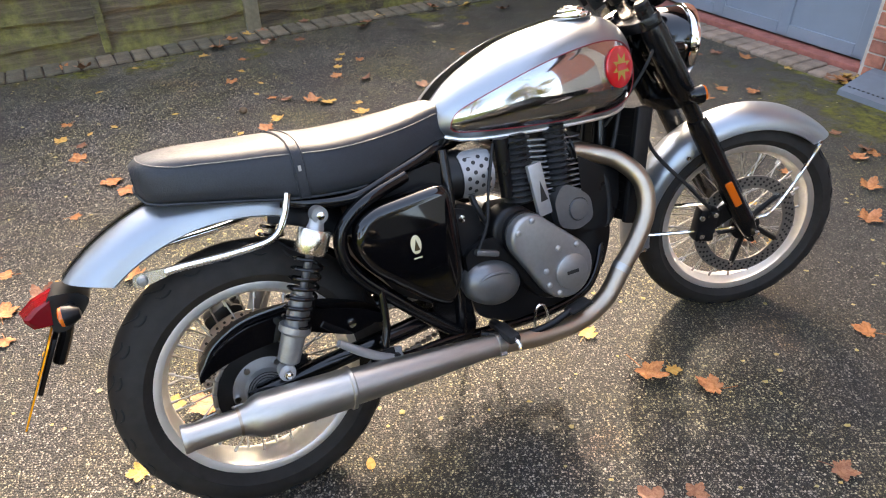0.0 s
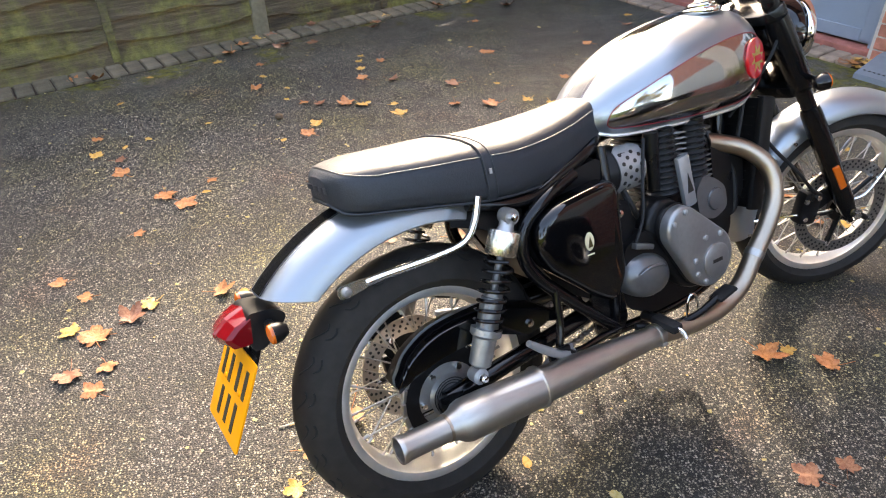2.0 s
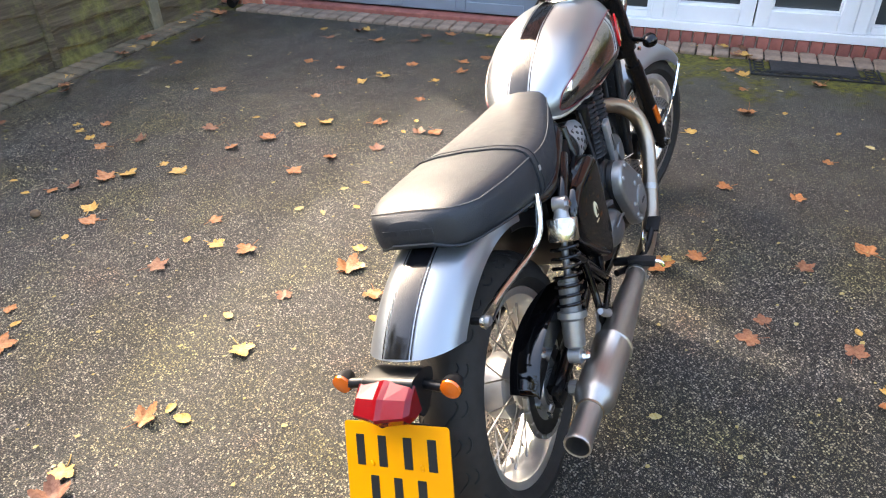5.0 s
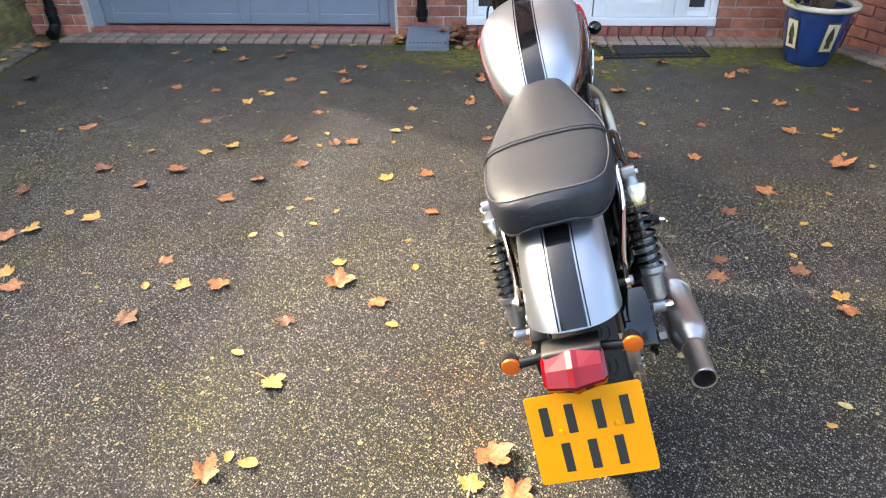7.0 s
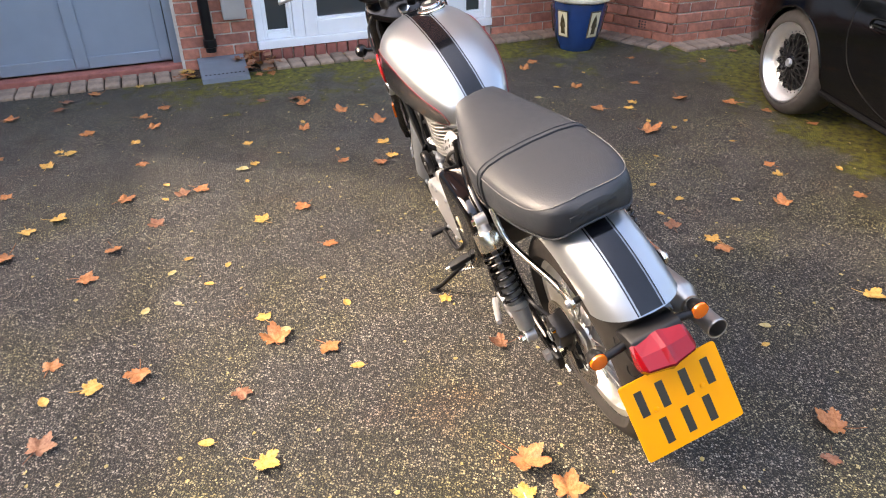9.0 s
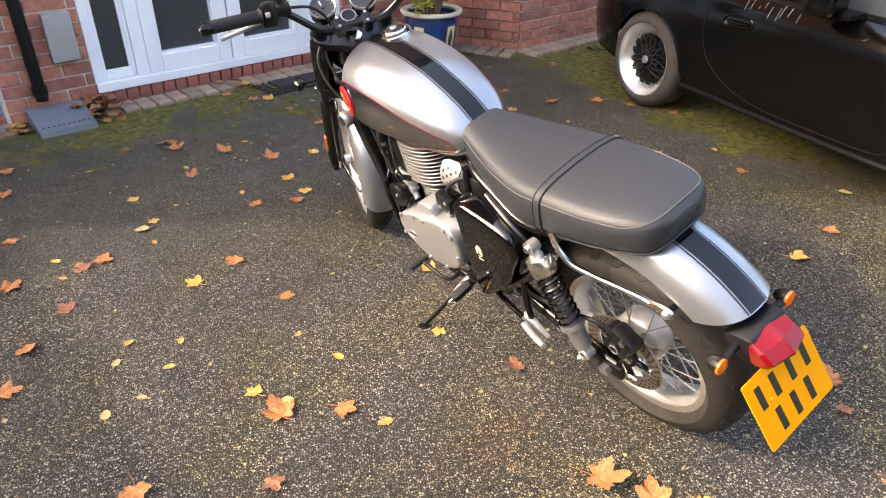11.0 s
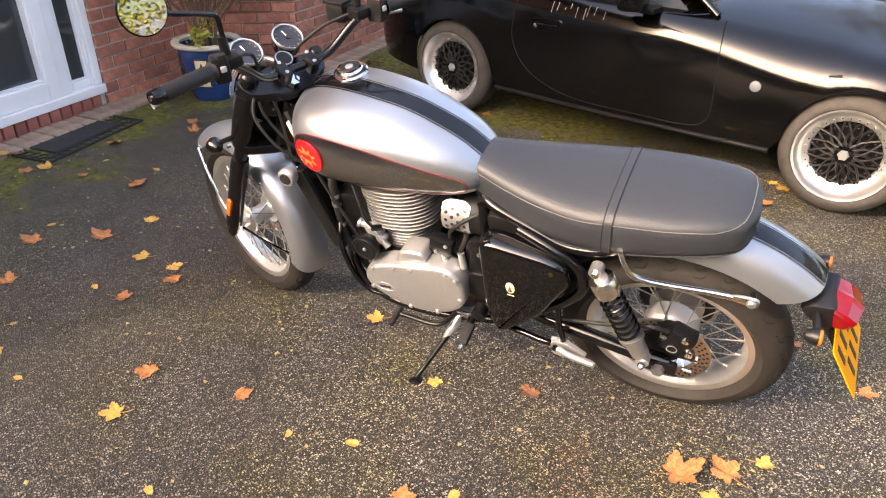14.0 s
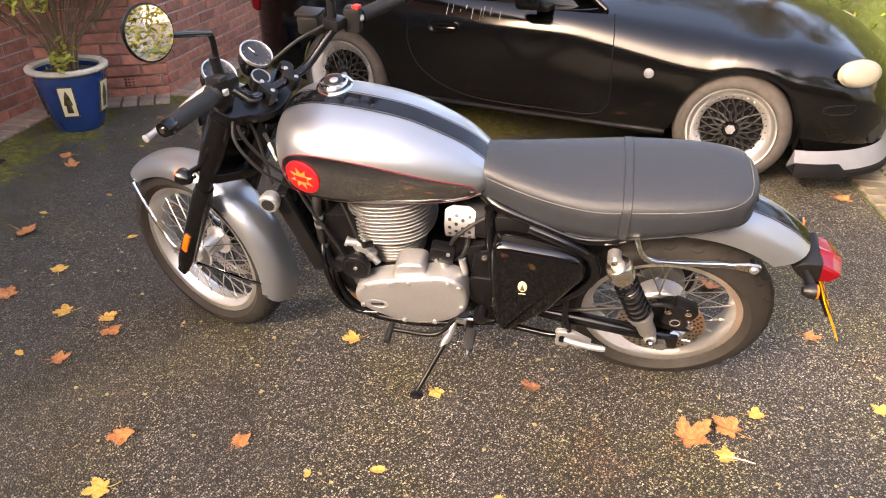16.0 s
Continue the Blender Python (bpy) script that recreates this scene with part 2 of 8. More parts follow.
def fence_material():
    m = mat("weathered_boards", (0.10, 0.075, 0.045), 0.9)
    k = Net(m)
    v = k.coords((0.35, 0.35, 6.0))
    flat = k.coords()
    info = k.n("ShaderNodeObjectInfo").outputs["Random"]
    wood = k.ramp(k.noise(v, 9, 7, 0.7), (0.32, (0.022, 0.017, 0.011)), (0.52, (0.11, 0.082, 0.050)), (0.70, (0.27, 0.215, 0.135)))
    wood = k.mix(0.4, wood, k.ramp(info, (0.0, (0.055, 0.042, 0.026)), (1.0, (0.20, 0.155, 0.09))))
    algae = k.ramp(k.noise(flat, 2.6, 7, 0.75), (0.47, 0.0), (0.62, 0.75))
    tint = k.ramp(k.noise(flat, 11, 5, 0.7), (0.35, (0.075, 0.075, 0.018)), (0.65, (0.30, 0.28, 0.075)))
    k.color(k.mix(algae, wood, tint))
    k.bump(k.noise(v, 30, 6, 0.7), 0.012, 1.0)
    return m


M["fence"] = fence_material()
M["pot"] = worn("blue_glaze", (0.011, 0.042, 0.150), 0.16, scale=7, vary=0.35, rvary=0.06, coat=0.5)
M["pot_rim"] = worn("cream_glaze", (0.62, 0.55, 0.42), 0.3, scale=20, vary=0.15)
M["pot_dark"] = worn("brown_glaze", (0.07, 0.05, 0.02), 0.3, scale=30)
M["soil"] = worn("soil", (0.045, 0.03, 0.02), 0.95, scale=80, vary=0.5, bump=0.01)
M["bark"] = worn("bark", (0.16, 0.105, 0.06), 0.9, scale=40, vary=0.4, bump=0.01)
M["leaf_orange"] = leaf_material("leaf_orange", (0.60, 0.27, 0.075), (0.42, 0.17, 0.070), (0.55, 0.42, 0.32))
M["leaf_brown"] = leaf_material("leaf_brown", (0.40, 0.20, 0.095), (0.26, 0.115, 0.065), (0.55, 0.42, 0.35))
M["leaf_yellow"] = leaf_material("leaf_yellow", (0.60, 0.41, 0.10), (0.56, 0.33, 0.09), (0.75, 0.55, 0.30))
M["leaf_pale"] = leaf_material("leaf_pale", (0.40, 0.35, 0.13), (0.50, 0.41, 0.20), (0.8, 0.7, 0.4))
M["leaf_bush"] = leaf_material("leaf_bush", (0.14, 0.17, 0.030), (0.42, 0.36, 0.05), (0.7, 0.7, 0.4))
M["leaf_hedge"] = leaf_material("leaf_hedge", (0.10, 0.16, 0.022), (0.30, 0.33, 0.04), (0.6, 0.7, 0.4))
M["leaf_tree"] = leaf_material("leaf_tree", (0.10, 0.13, 0.03), (0.34, 0.26, 0.05), (0.6, 0.6, 0.4))
# vehicles
M["silver"] = worn("satin_silver_paint", (0.325, 0.35, 0.375), 0.33, metal=0.82, scale=14, vary=0.02, rvary=0.03, coat=0.10)
M["collar"] = worn("polished_collar", (0.72, 0.69, 0.61), 0.24, metal=1.0, scale=40, vary=0.05, rvary=0.03)
M["chrome"] = mat("chrome", (0.78, 0.78, 0.78), 0.05, 1.0)
M["steel"] = worn("brushed_steel", (0.44, 0.418, 0.385), 0.40, metal=1.0, scale=120, vary=0.12, rvary=0.07, stretch=(0.15, 1, 1))
M["steel_hot"] = worn("heat_tinted_steel", (0.43, 0.36, 0.285), 0.38, metal=1.0, scale=9, vary=0.2, rvary=0.06)
M["alloy"] = worn("polished_rim", (0.84, 0.83, 0.80), 0.42, metal=1.0, scale=40, vary=0.08, rvary=0.07)
M["cast"] = worn("cast_silver_cover", (0.40, 0.405, 0.41), 0.42, metal=0.7, scale=90, vary=0.08, rvary=0.06)
M["cast_grey"] = worn("cast_grey_cover", (0.30, 0.298, 0.295), 0.38, metal=0.75, scale=90, vary=0.1, rvary=0.06)
M["cast_dark"] = worn("cast_dark_cover", (0.165, 0.167, 0.17), 0.36, metal=0.7, scale=90, vary=0.1, rvary=0.06)
M["fin"] = worn("cylinder_fins", (0.27, 0.27, 0.265), 0.42, metal=0.65, scale=60, vary=0.12)
M["fin_dark"] = worn("dark_ribs", (0.028, 0.0285, 0.030), 0.4, metal=0.3, scale=60, vary=0.2)
M["engine_black"] = worn("black_engine", (0.0042, 0.0042, 0.0048), 0.36, scale=60, vary=0.25, spec=0.28)
M["stripe_black"] = worn("lacquered_black_stripe", (0.008, 0.009, 0.012), 0.08, scale=15, vary=0.15, rvary=0.03, spec=0.9)
M["gloss_black"] = worn("gloss_black_paint", (0.002, 0.002, 0.0025), 0.07, scale=15, vary=0.15, rvary=0.02, spec=0.6)
M["satin_black"] = worn("satin_black_frame", (0.003, 0.003, 0.0035), 0.18, scale=30, vary=0.2, spec=0.42)
M["tyre"] = worn("tyre_rubber", (0.022, 0.0195, 0.0172), 0.70, scale=35, vary=0.35, bump=0.001, spec=0.25)
M["groove"] = worn("tyre_groove", (0.008, 0.008, 0.008), 0.9, scale=35)
M["leather"] = worn("black_seat_vinyl", (0.019, 0.022, 0.027), 0.50, scale=260, vary=0.2, bump=0.0012, rvary=0.05, spec=0.38)
M["piping"] = worn("pale_piping", (0.105, 0.104, 0.10), 0.5, scale=80, vary=0.1)
M["red_lens"] = mat("red_lens", (0.145, 0.002, 0.005), 0.12, spec=0.45)
M["orange_lens"] = mat("orange_lens", (0.62, 0.115, 0.006), 0.18, spec=0.6, coat=0.4)
M["plate"] = worn("yellow_plate", (0.82, 0.315, 0.002), 0.4, spec=0.2, scale=12, vary=0.05)
M["ink"] = mat("black_ink", (0.012, 0.012, 0.012), 0.4)
M["red_badge"] = mat("red_enamel", (0.50, 0.012, 0.016), 0.15, coat=0.5)
M["gold"] = mat("gold_enamel", (0.55, 0.32, 0.07), 0.25, 0.5)
M["cream"] = mat("cream_badge", (0.70, 0.62, 0.40), 0.4)
M["red_line"] = mat("red_pinstripe", (0.22, 0.015, 0.022), 0.35)
M["grey_line"] = mat("grey_pinstripe", (0.45, 0.47, 0.50), 0.3)
M["white_face"] = mat("grey_dial", (0.024, 0.027, 0.034), 0.45, spec=0.25)
M["white"] = mat("white_mark", (0.8, 0.8, 0.8), 0.5)
M["mesh_black"] = worn("mesh_black", (0.007, 0.0068, 0.0065), 0.48, spec=0.25, scale=40)
M["mirror"] = mat("mirror_glass", (0.9, 0.9, 0.9), 0.01, 1.0)
M["head_glass"] = mat("lamp_glass", (0.35, 0.36, 0.37), 0.06, spec=0.8)
M["red_switch"] = mat("red_switch", (0.6, 0.02, 0.015), 0.4)
M["polished"] = worn("polished_dish", (0.80, 0.79, 0.77), 0.40, metal=1.0, scale=25, vary=0.06, rvary=0.08)
M["tyre_dusty"] = worn("dusty_tyre_rubber", (0.052, 0.046, 0.041), 0.8, scale=30, vary=0.35, bump=0.001, spec=0.25)
M["disc"] = worn("brake_disc", (0.30, 0.285, 0.265), 0.4, metal=0.9, scale=50, vary=0.2)
M["disc_bright"] = worn("bright_disc", (0.50, 0.44, 0.38), 0.35, metal=1.0, scale=50, vary=0.2)
M["rubber"] = worn("grip_rubber", (0.012, 0.012, 0.0125), 0.6, spec=0.3, scale=120, vary=0.3, bump=0.001)
M["car_black"] = worn("black_car_paint", (0.0018, 0.0017, 0.0016), 0.12, scale=3.5, vary=0.4, rvary=0.03, spec=0.46, bump=0.0004)
M["car_trim"] = worn("car_trim", (0.005, 0.005, 0.0055), 0.6, scale=30, vary=0.2, spec=0.12)
M["car_glass"] = mat("car_glass", (0.05, 0.06, 0.07), 0.03, spec=0.8)
M["headlamp_cover"] = mat("cloudy_headlamp", (0.24, 0.225, 0.175), 0.2, coat=0.2)
M["primer"] = worn("grey_splitter", (0.13, 0.135, 0.145), 0.5, scale=10, vary=0.15)
M["white_tile"] = worn("pale_wall", (0.6, 0.58, 0.54), 0.9, scale=3, vary=0.1)
M["roof"] = worn("roof_tile", (0.12, 0.06, 0.045), 0.9, scale=8, vary=0.3, bump=0.02)
M["grass"] = worn("grass", (0.06, 0.085, 0.02), 0.95, scale=25, vary=0.5, bump=0.03)


# ---- mesh tools ----
def part(name, bm, material, parent=None, label="", smooth=True, angle=40.0):
    """Links a bmesh as one mesh object under a thing or a part."""
    me = bpy.data.meshes.new(name)
    bmesh.ops.recalc_face_normals(bm, faces=bm.faces)
    if smooth:
        for f in bm.faces:
            f.smooth = True
        lim = radians(angle)
        for e in bm.edges:
            if len(e.link_faces) == 2 and e.calc_face_angle(0.0) > lim:
                e.smooth = False
    bm.to_mesh(me)
    bm.free()
    me.materials.append(M[material] if isinstance(material, str) else material)
    ob = new(name, me)
    if parent is not None:
        ob.parent = parent
    if label:
        ob["label"] = label
    return ob


def thing(name, m, label, category, group="", kind=""):
    ob = new(name)
    ob.empty_display_size = 0.1
    ob.matrix_basis = m
    return tagged(ob, label, category, group, kind)


def spline(pts, per=6, closed=False):
    """Catmull-Rom points through pts."""
    pts = [Vector(p) for p in pts]
    n = len(pts)
    out = []
    for i in range(n if closed else n - 1):
        p1, p2 = pts[i], pts[(i + 1) % n]
        p0 = pts[i - 1] if (i or closed) else p1 * 2 - p2
        p3 = pts[(i + 2) % n] if (closed or i + 2 < n) else p2 * 2 - p1
        for j in range(per):
            t = j / per
            out.append(0.5 * ((2 * p1) + (p2 - p0) * t + (2 * p0 - 5 * p1 + 4 * p2 - p3) * t * t + (3 * p1 - p0 - 3 * p2 + p3) * t ** 3))
    if not closed:
        out.append(pts[-1])
    return out


def rings(bm, loops, close=True, caps=True, wrap=False):
    """Skins a row of loops of equal length."""
    vs = [[bm.verts.new(p) for p in lp] for lp in loops]
    n = len(vs[0])
    rows = len(vs)
    for i in range(rows if wrap else rows - 1):
        a, b = vs[i], vs[(i + 1) % rows]
        for j in range(n if close else n - 1):
            k = (j + 1) % n
            bm.faces.new((a[j], a[k], b[k], b[j]))
    if caps and close and not wrap:
        bm.faces.new(vs[0][::-1])
        bm.faces.new(vs[-1])
    return vs


def tube(pts, r, n=12, per=6, smooth=True, closed=False, bm=None, caps=True):
    """A round bar through pts; r is a number or one radius for each point."""
    bm = bm or bmesh.new()
    rad = [r] * len(pts) if isinstance(r, (int, float)) else list(r)
    if smooth and len(pts) > 2:
        p = spline(pts, per, closed)
        q = [v.x for v in spline([(x, 0, 0) for x in rad], per, closed)]
    else:
        p, q = [Vector(a) for a in pts], rad
    m = len(p)
    t0 = (p[1] - p[0]).normalized()
    side = t0.orthogonal().normalized()
    loops = []
    for i in range(m):
        a = p[i - 1] if (i or closed) else p[i]
        b = p[(i + 1) % m] if (closed or i + 1 < m) else p[i]
        t = (b - a).normalized()
        side = (side - t * side.dot(t)).normalized()
        up = t.cross(side)
        loops.append([p[i] + (side * math.cos(2 * math.pi * j / n) + up * math.sin(2 * math.pi * j / n)) * q[i] for j in range(n)])
    rings(bm, loops, True, caps, closed)
    return bm


def lathe(profile, n=32, m=None, bm=None, closed=False):
    """Turns (radius, height) pairs about z, then places them by m."""
    bm = bm or bmesh.new()
    m = m or Matrix()
    loops = [[m @ Vector((max(r, 1e-4) * math.cos(2 * math.pi * j / n), max(r, 1e-4) * math.sin(2 * math.pi * j / n), h)) for j in range(n)] for r, h in profile]
    rings(bm, loops, True, not closed, closed)
    return bm


def box(size, m=None, bevel=0.0, bm=None, segments=2):
    own = bmesh.new()
    bmesh.ops.create_cube(own, size=1.0)
    bmesh.ops.scale(own, vec=size, verts=own.verts)
    if bevel:
        bmesh.ops.bevel(own, geom=own.edges[:], offset=bevel, segments=segments, profile=0.6, affect="EDGES")
    if m:
        bmesh.ops.transform(own, matrix=m, verts=own.verts)
    if bm is None:
        return own
    return merge(bm, own)


def merge(bm, other):
    me = bpy.data.meshes.new("tmp")
    other.to_mesh(me)
    other.free()
    bm.from_mesh(me)
    bpy.data.meshes.remove(me)
    return bm


def prism(outline, y0, y1, bevel=0.0, segments=2, plane="xz"):
    """Extrudes a closed outline; plane xz goes along y, plane xy along z."""
    bm = bmesh.new()
    put = (lambda a, b, c: (a, c, b)) if plane == "xz" else (lambda a, b, c: (a, b, c))
    v0 = [bm.verts.new(put(p[0], p[1], y0)) for p in outline]
    v1 = [bm.verts.new(put(p[0], p[1], y1)) for p in outline]
    n = len(v0)
    bm.faces.new(v0[::-1])
    top = bm.faces.new(v1)
    for i in range(n):
        j = (i + 1) % n
        bm.faces.new((v0[i], v0[j], v1[j], v1[i]))
    bmesh.ops.recalc_face_normals(bm, faces=bm.faces)
    if bevel:
        bmesh.ops.bevel(bm, geom=[e for e in top.edges], offset=bevel, segments=segments, profile=0.5, affect="EDGES")
    return bm


def rounded(pts, r=0.02, per=5):
    """A closed outline with its corners rounded."""
    out = []
    n = len(pts)
    for i in range(n):
        p, a, b = (Vector((*pts[k % n], 0)) for k in (i, i - 1, i + 1))
        da, db = (a - p), (b - p)
        ra, rb = min(r, da.length * 0.45), min(r, db.length * 0.45)
        s, e = p + da.normalized() * ra, p + db.normalized() * rb
        for j in range(per + 1):
            t = j / per
            q = s * (1 - t) ** 2 + p * 2 * t * (1 - t) + e * t * t
            out.append((q.x, q.y))
    return out


def along(a, b):
    """The pose whose z runs from a to b."""
    a, b = Vector(a), Vector(b)
    return Matrix.Translation(a) @ (b - a).to_track_quat("Z", "Y").to_matrix().to_4x4()


def moved(bm, m):
    bmesh.ops.transform(bm, matrix=m, verts=bm.verts)
    return bm


def rod(a, b, r, n=12, bm=None):
    return tube([a, b], r, n, smooth=False, bm=bm)


def interp(table, x):
    """Smooth value at x of a table of (x, value)."""
    if x <= table[0][0]:
        return table[0][1]
    for i in range(len(table) - 1):
        (x0, v0), (x1, v1) = table[i], table[i + 1]
        if x <= x1:
            d = lambda k: (table[min(k + 1, len(table) - 1)][1] - table[max(k - 1, 0)][1]) / (table[min(k + 1, len(table) - 1)][0] - table[max(k - 1, 0)][0])
            t, h = (x - x0) / (x1 - x0), x1 - x0
            return (2 * t ** 3 - 3 * t * t + 1) * v0 + (t ** 3 - 2 * t * t + t) * h * d(i) + (3 * t * t - 2 * t ** 3) * v1 + (t ** 3 - t * t) * h * d(i + 1)
    return table[-1][1]

# ---- the place ----
U = Vector((0.493, -0.870, 0)).normalized()     # along the house front
N = Vector((-0.870, -0.493, 0)).normalized()    # out of the house front
HOUSE = Matrix(((U.x, N.x, 0, 0), (U.y, N.y, 0, 0), (0, 0, 1, 0), (0, 0, 0, 1)))  # (s, d, z) to the world


def H(s, d, z=0.0):
    return HOUSE @ Vector((s, d, z))


def house_box(s0, s1, d0, d1, z0, z1, bevel=0.0):
    return box((s1 - s0, d1 - d0, z1 - z0), HOUSE @ Matrix.Translation(((s0 + s1) / 2, (d0 + d1) / 2, (z0 + z1) / 2)), bevel)


# ground: one sheet out to the horizon
bm = bmesh.new()
edges_g = [-900, -120, -30, -8, -4, -2, 0, 2, 4, 6, 8, 30, 120, 900]
grid = [[bm.verts.new((x, y, 0)) for x in edges_g] for y in edges_g]
for j in range(len(edges_g) - 1):
    for i in range(len(edges_g) - 1):
        bm.faces.new((grid[j][i], grid[j][i + 1], grid[j + 1][i + 1], grid[j + 1][i]))
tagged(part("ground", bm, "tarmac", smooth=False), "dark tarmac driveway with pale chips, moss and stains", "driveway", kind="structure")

FACE, DOOR_D = -3.90, -4.00
CORNER_S = -4.83


def wall(name, s0, s1, d_face, z0, z1, thick=0.25, material="mortar", label=""):
    return tagged(part(name, house_box(s0, s1, d_face - thick, d_face, z0, z1), material, smooth=False), label, "wall", kind="structure")


walls = {}
walls["pier_a"] = wall("wall_west", CORNER_S, -4.40, FACE + 0.003, 0, 1.1, label="red brick pier beside the garage door")
walls["pier_b"] = wall("wall_middle", -2.12, -1.61, FACE + 0.003, 0, 2.15, label="red brick pier between garage and glazed doors")
walls["right"] = wall("wall_east", 0.165, 1.02, FACE + 0.003, 0, 2.15, label="red brick wall behind the blue pot")
walls["bay"] = wall("wall_bay", 1.34, 4.60, -3.197, 0, 2.15, label="red brick front of the projecting bay")
TALL_S = -4.40
upper = wall("wall_upper", TALL_S, 4.60, FACE - 0.012, 2.15, 5.4, material="brick", label="red brick upper storey of the house")
wall("wall_back", TALL_S, 4.60, -9.6, 0, 5.4, label="brick back wall of the house", material="brick")
wall("wall_end", TALL_S, TALL_S + 0.25, -4.17, 0, 5.4, thick=5.4, label="brick end wall of the house", material="brick")
wall("wall_end_far", 4.35, 4.60, -3.47, 0, 5.4, thick=6.1, label="brick far end wall of the house", material="brick")
wall("wall_bay_upper", 1.34, 4.60, -3.212, 2.15, 5.4, material="brick", label="red brick upper bay of the house")
# splayed wall from the inner corner to the bay's corner
A2, B2 = Vector((0.98, -3.897)), Vector((1.335, -3.200))
bm = prism([(A2.x, A2.y), (B2.x, B2.y), (B2.x + 0.25, B2.y - 0.1), (A2.x + 0.25, A2.y - 0.1)], 0, 5.4, plane="xy")
walls["splay"] = tagged(part("wall_splay", moved(bm, HOUSE), "mortar", smooth=False), "red brick splayed side of the bay", "wall", kind="structure")
# roof
bm = bmesh.new()
ring = [(TALL_S, -3.0, 5.4), (4.95, -3.0, 5.4), (4.95, -9.9, 5.4), (TALL_S, -9.9, 5.4)]
vs = [bm.verts.new(H(*p)) for p in ring] + [bm.verts.new(H(-2.3, -6.5, 7.6)), bm.verts.new(H(2.4, -6.5, 7.6))]
for f in ((0, 1, 5, 4), (2, 3, 4, 5), (1, 2, 5), (3, 0, 4), (3, 2, 1, 0)):
    bm.faces.new([vs[i] for i in f])
tagged(part("roof", bm, "roof", smooth=False), "hipped brown tiled roof of the house", "roof", kind="structure")

# garage door
gd = thing("garage_door", HOUSE @ Matrix.Translation((0, DOOR_D, 0)), "closed grey panelled up-and-over garage door", "garage door", kind="structure")
gl, gr = -4.31, -2.175
for s0, s1 in ((-4.41, gl - 0.004), (gr + 0.004, -2.10)):
    part("door_frame", box((s1 - s0, 0.09, 2.1), Matrix.Translation(((s0 + s1) / 2, -0.02, 1.05)), 0.004), "garage", gd, smooth=False)
part("leaf", box((gr - gl, 0.03, 2.02), Matrix.Translation(((gl + gr) / 2, -0.03, 1.065)), 0.003), "garage", gd, smooth=False)
rails_s = [gl, gl + 0.07, gl + 0.50, gl + 0.585, gl + 1.02, gl + 1.105, gl + 1.54, gl + 1.62, gr - 0.07, gr]
for s0, s1 in zip(rails_s[0::2], rails_s[1::2]):
    part("stile", box((s1 - s0, 0.016, 1.98), Matrix.Translation(((s0 + s1) / 2, -0.008, 1.06)), 0.005), "garage", gd, smooth=False)
for z0, z1 in ((0.062, 0.135), (0.98, 1.08), (1.95, 2.06)):
    for s0, s1 in zip(rails_s[1::2], rails_s[2::2]):
        part("rail", box((s1 - s0 - 0.002, 0.016, z1 - z0), Matrix.Translation(((s0 + s1) / 2, -0.008, (z0 + z1) / 2)), 0.005), "garage", gd, smooth=False)
tagged(part("door_step", house_box(-4.40, -2.11, DOOR_D - 0.04, DOOR_D + 0.085, 0, 0.045, 0.008), "brick_sill", smooth=False), "worn red concrete sill under the garage door", "sill", kind="structure")

# glazed doors
dl, dr, ds = -1.605, 0.16, FACE - 0.03
gdoor = thing("door_1", HOUSE @ Matrix.Translation((0, ds, 0)), "closed white plastic French doors with glazed side panels", "door", kind="structure")


def frame_bar(parent, name, s0, s1, z0, z1, d0=-0.06, d1=0.03, material="upvc", bevel=0.006):
    return part(name, box((s1 - s0, d1 - d0, z1 - z0), Matrix.Translation(((s0 + s1) / 2, (d0 + d1) / 2, (z0 + z1) / 2)), bevel), material, parent, smooth=False)


def leaf_frame(name, s0, s1, z0, z1, side, foot, d1):
    """One glazed leaf: stiles, rails, beads and pane."""
    w = frame_bar(gdoor, name, s0, s0 + side, z0, z1, -0.05, d1)
    frame_bar(w, "stile", s1 - side, s1, z0, z1, -0.05, d1)
    frame_bar(w, "rail", s0 + side, s1 - side, z0, z0 + foot, -0.05, d1 - 0.001)
    frame_bar(w, "rail", s0 + side, s1 - side, z1 - side, z1, -0.05, d1 - 0.001)
    g, b = 0.012, 0.010
    for a0, a1, c0, c1 in ((s0 + side, s1 - side, z0 + foot, z0 + foot + g), (s0 + side, s0 + side + g, z0 + foot + g, z1 - side), (s1 - side - g, s1 - side, z0 + foot + g, z1 - side)):
        frame_bar(w, "bead", a0, a1, c0, c1, -0.05, d1 - b, bevel=0.003)
    pane = frame_bar(w, "pane", s0 + side, s1 - side, z0 + foot, z1 - side, -0.03, -0.018, "glass", 0.0)
    return w


frame_bar(gdoor, "sill", dl, dr, 0.095, 0.150, -0.07, 0.055)
frame_bar(gdoor, "head", dl, dr, 2.05, 2.12)
for s0 in (dl, -1.345, -0.145, dr - 0.05):
    frame_bar(gdoor, "mullion", s0, s0 + (0.075 if -1.5 < s0 < 0 else 0.05), 0.151, 2.05)
leaf_frame("side_light", dl + 0.051, -1.346, 0.152, 2.049, 0.022, 0.045, 0.012)
leaf_frame("side_light", -0.069, dr - 0.051, 0.152, 2.049, 0.022, 0.045, 0.012)
leaf_frame("door_leaf", -1.269, -0.716, 0.152, 2.049, 0.085, 0.105, 0.038)
leaf_frame("door_leaf", -0.708, -0.146, 0.152, 2.049, 0.085, 0.105, 0.038)
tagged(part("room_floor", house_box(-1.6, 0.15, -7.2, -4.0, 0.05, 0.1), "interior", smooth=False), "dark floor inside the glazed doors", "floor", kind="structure")
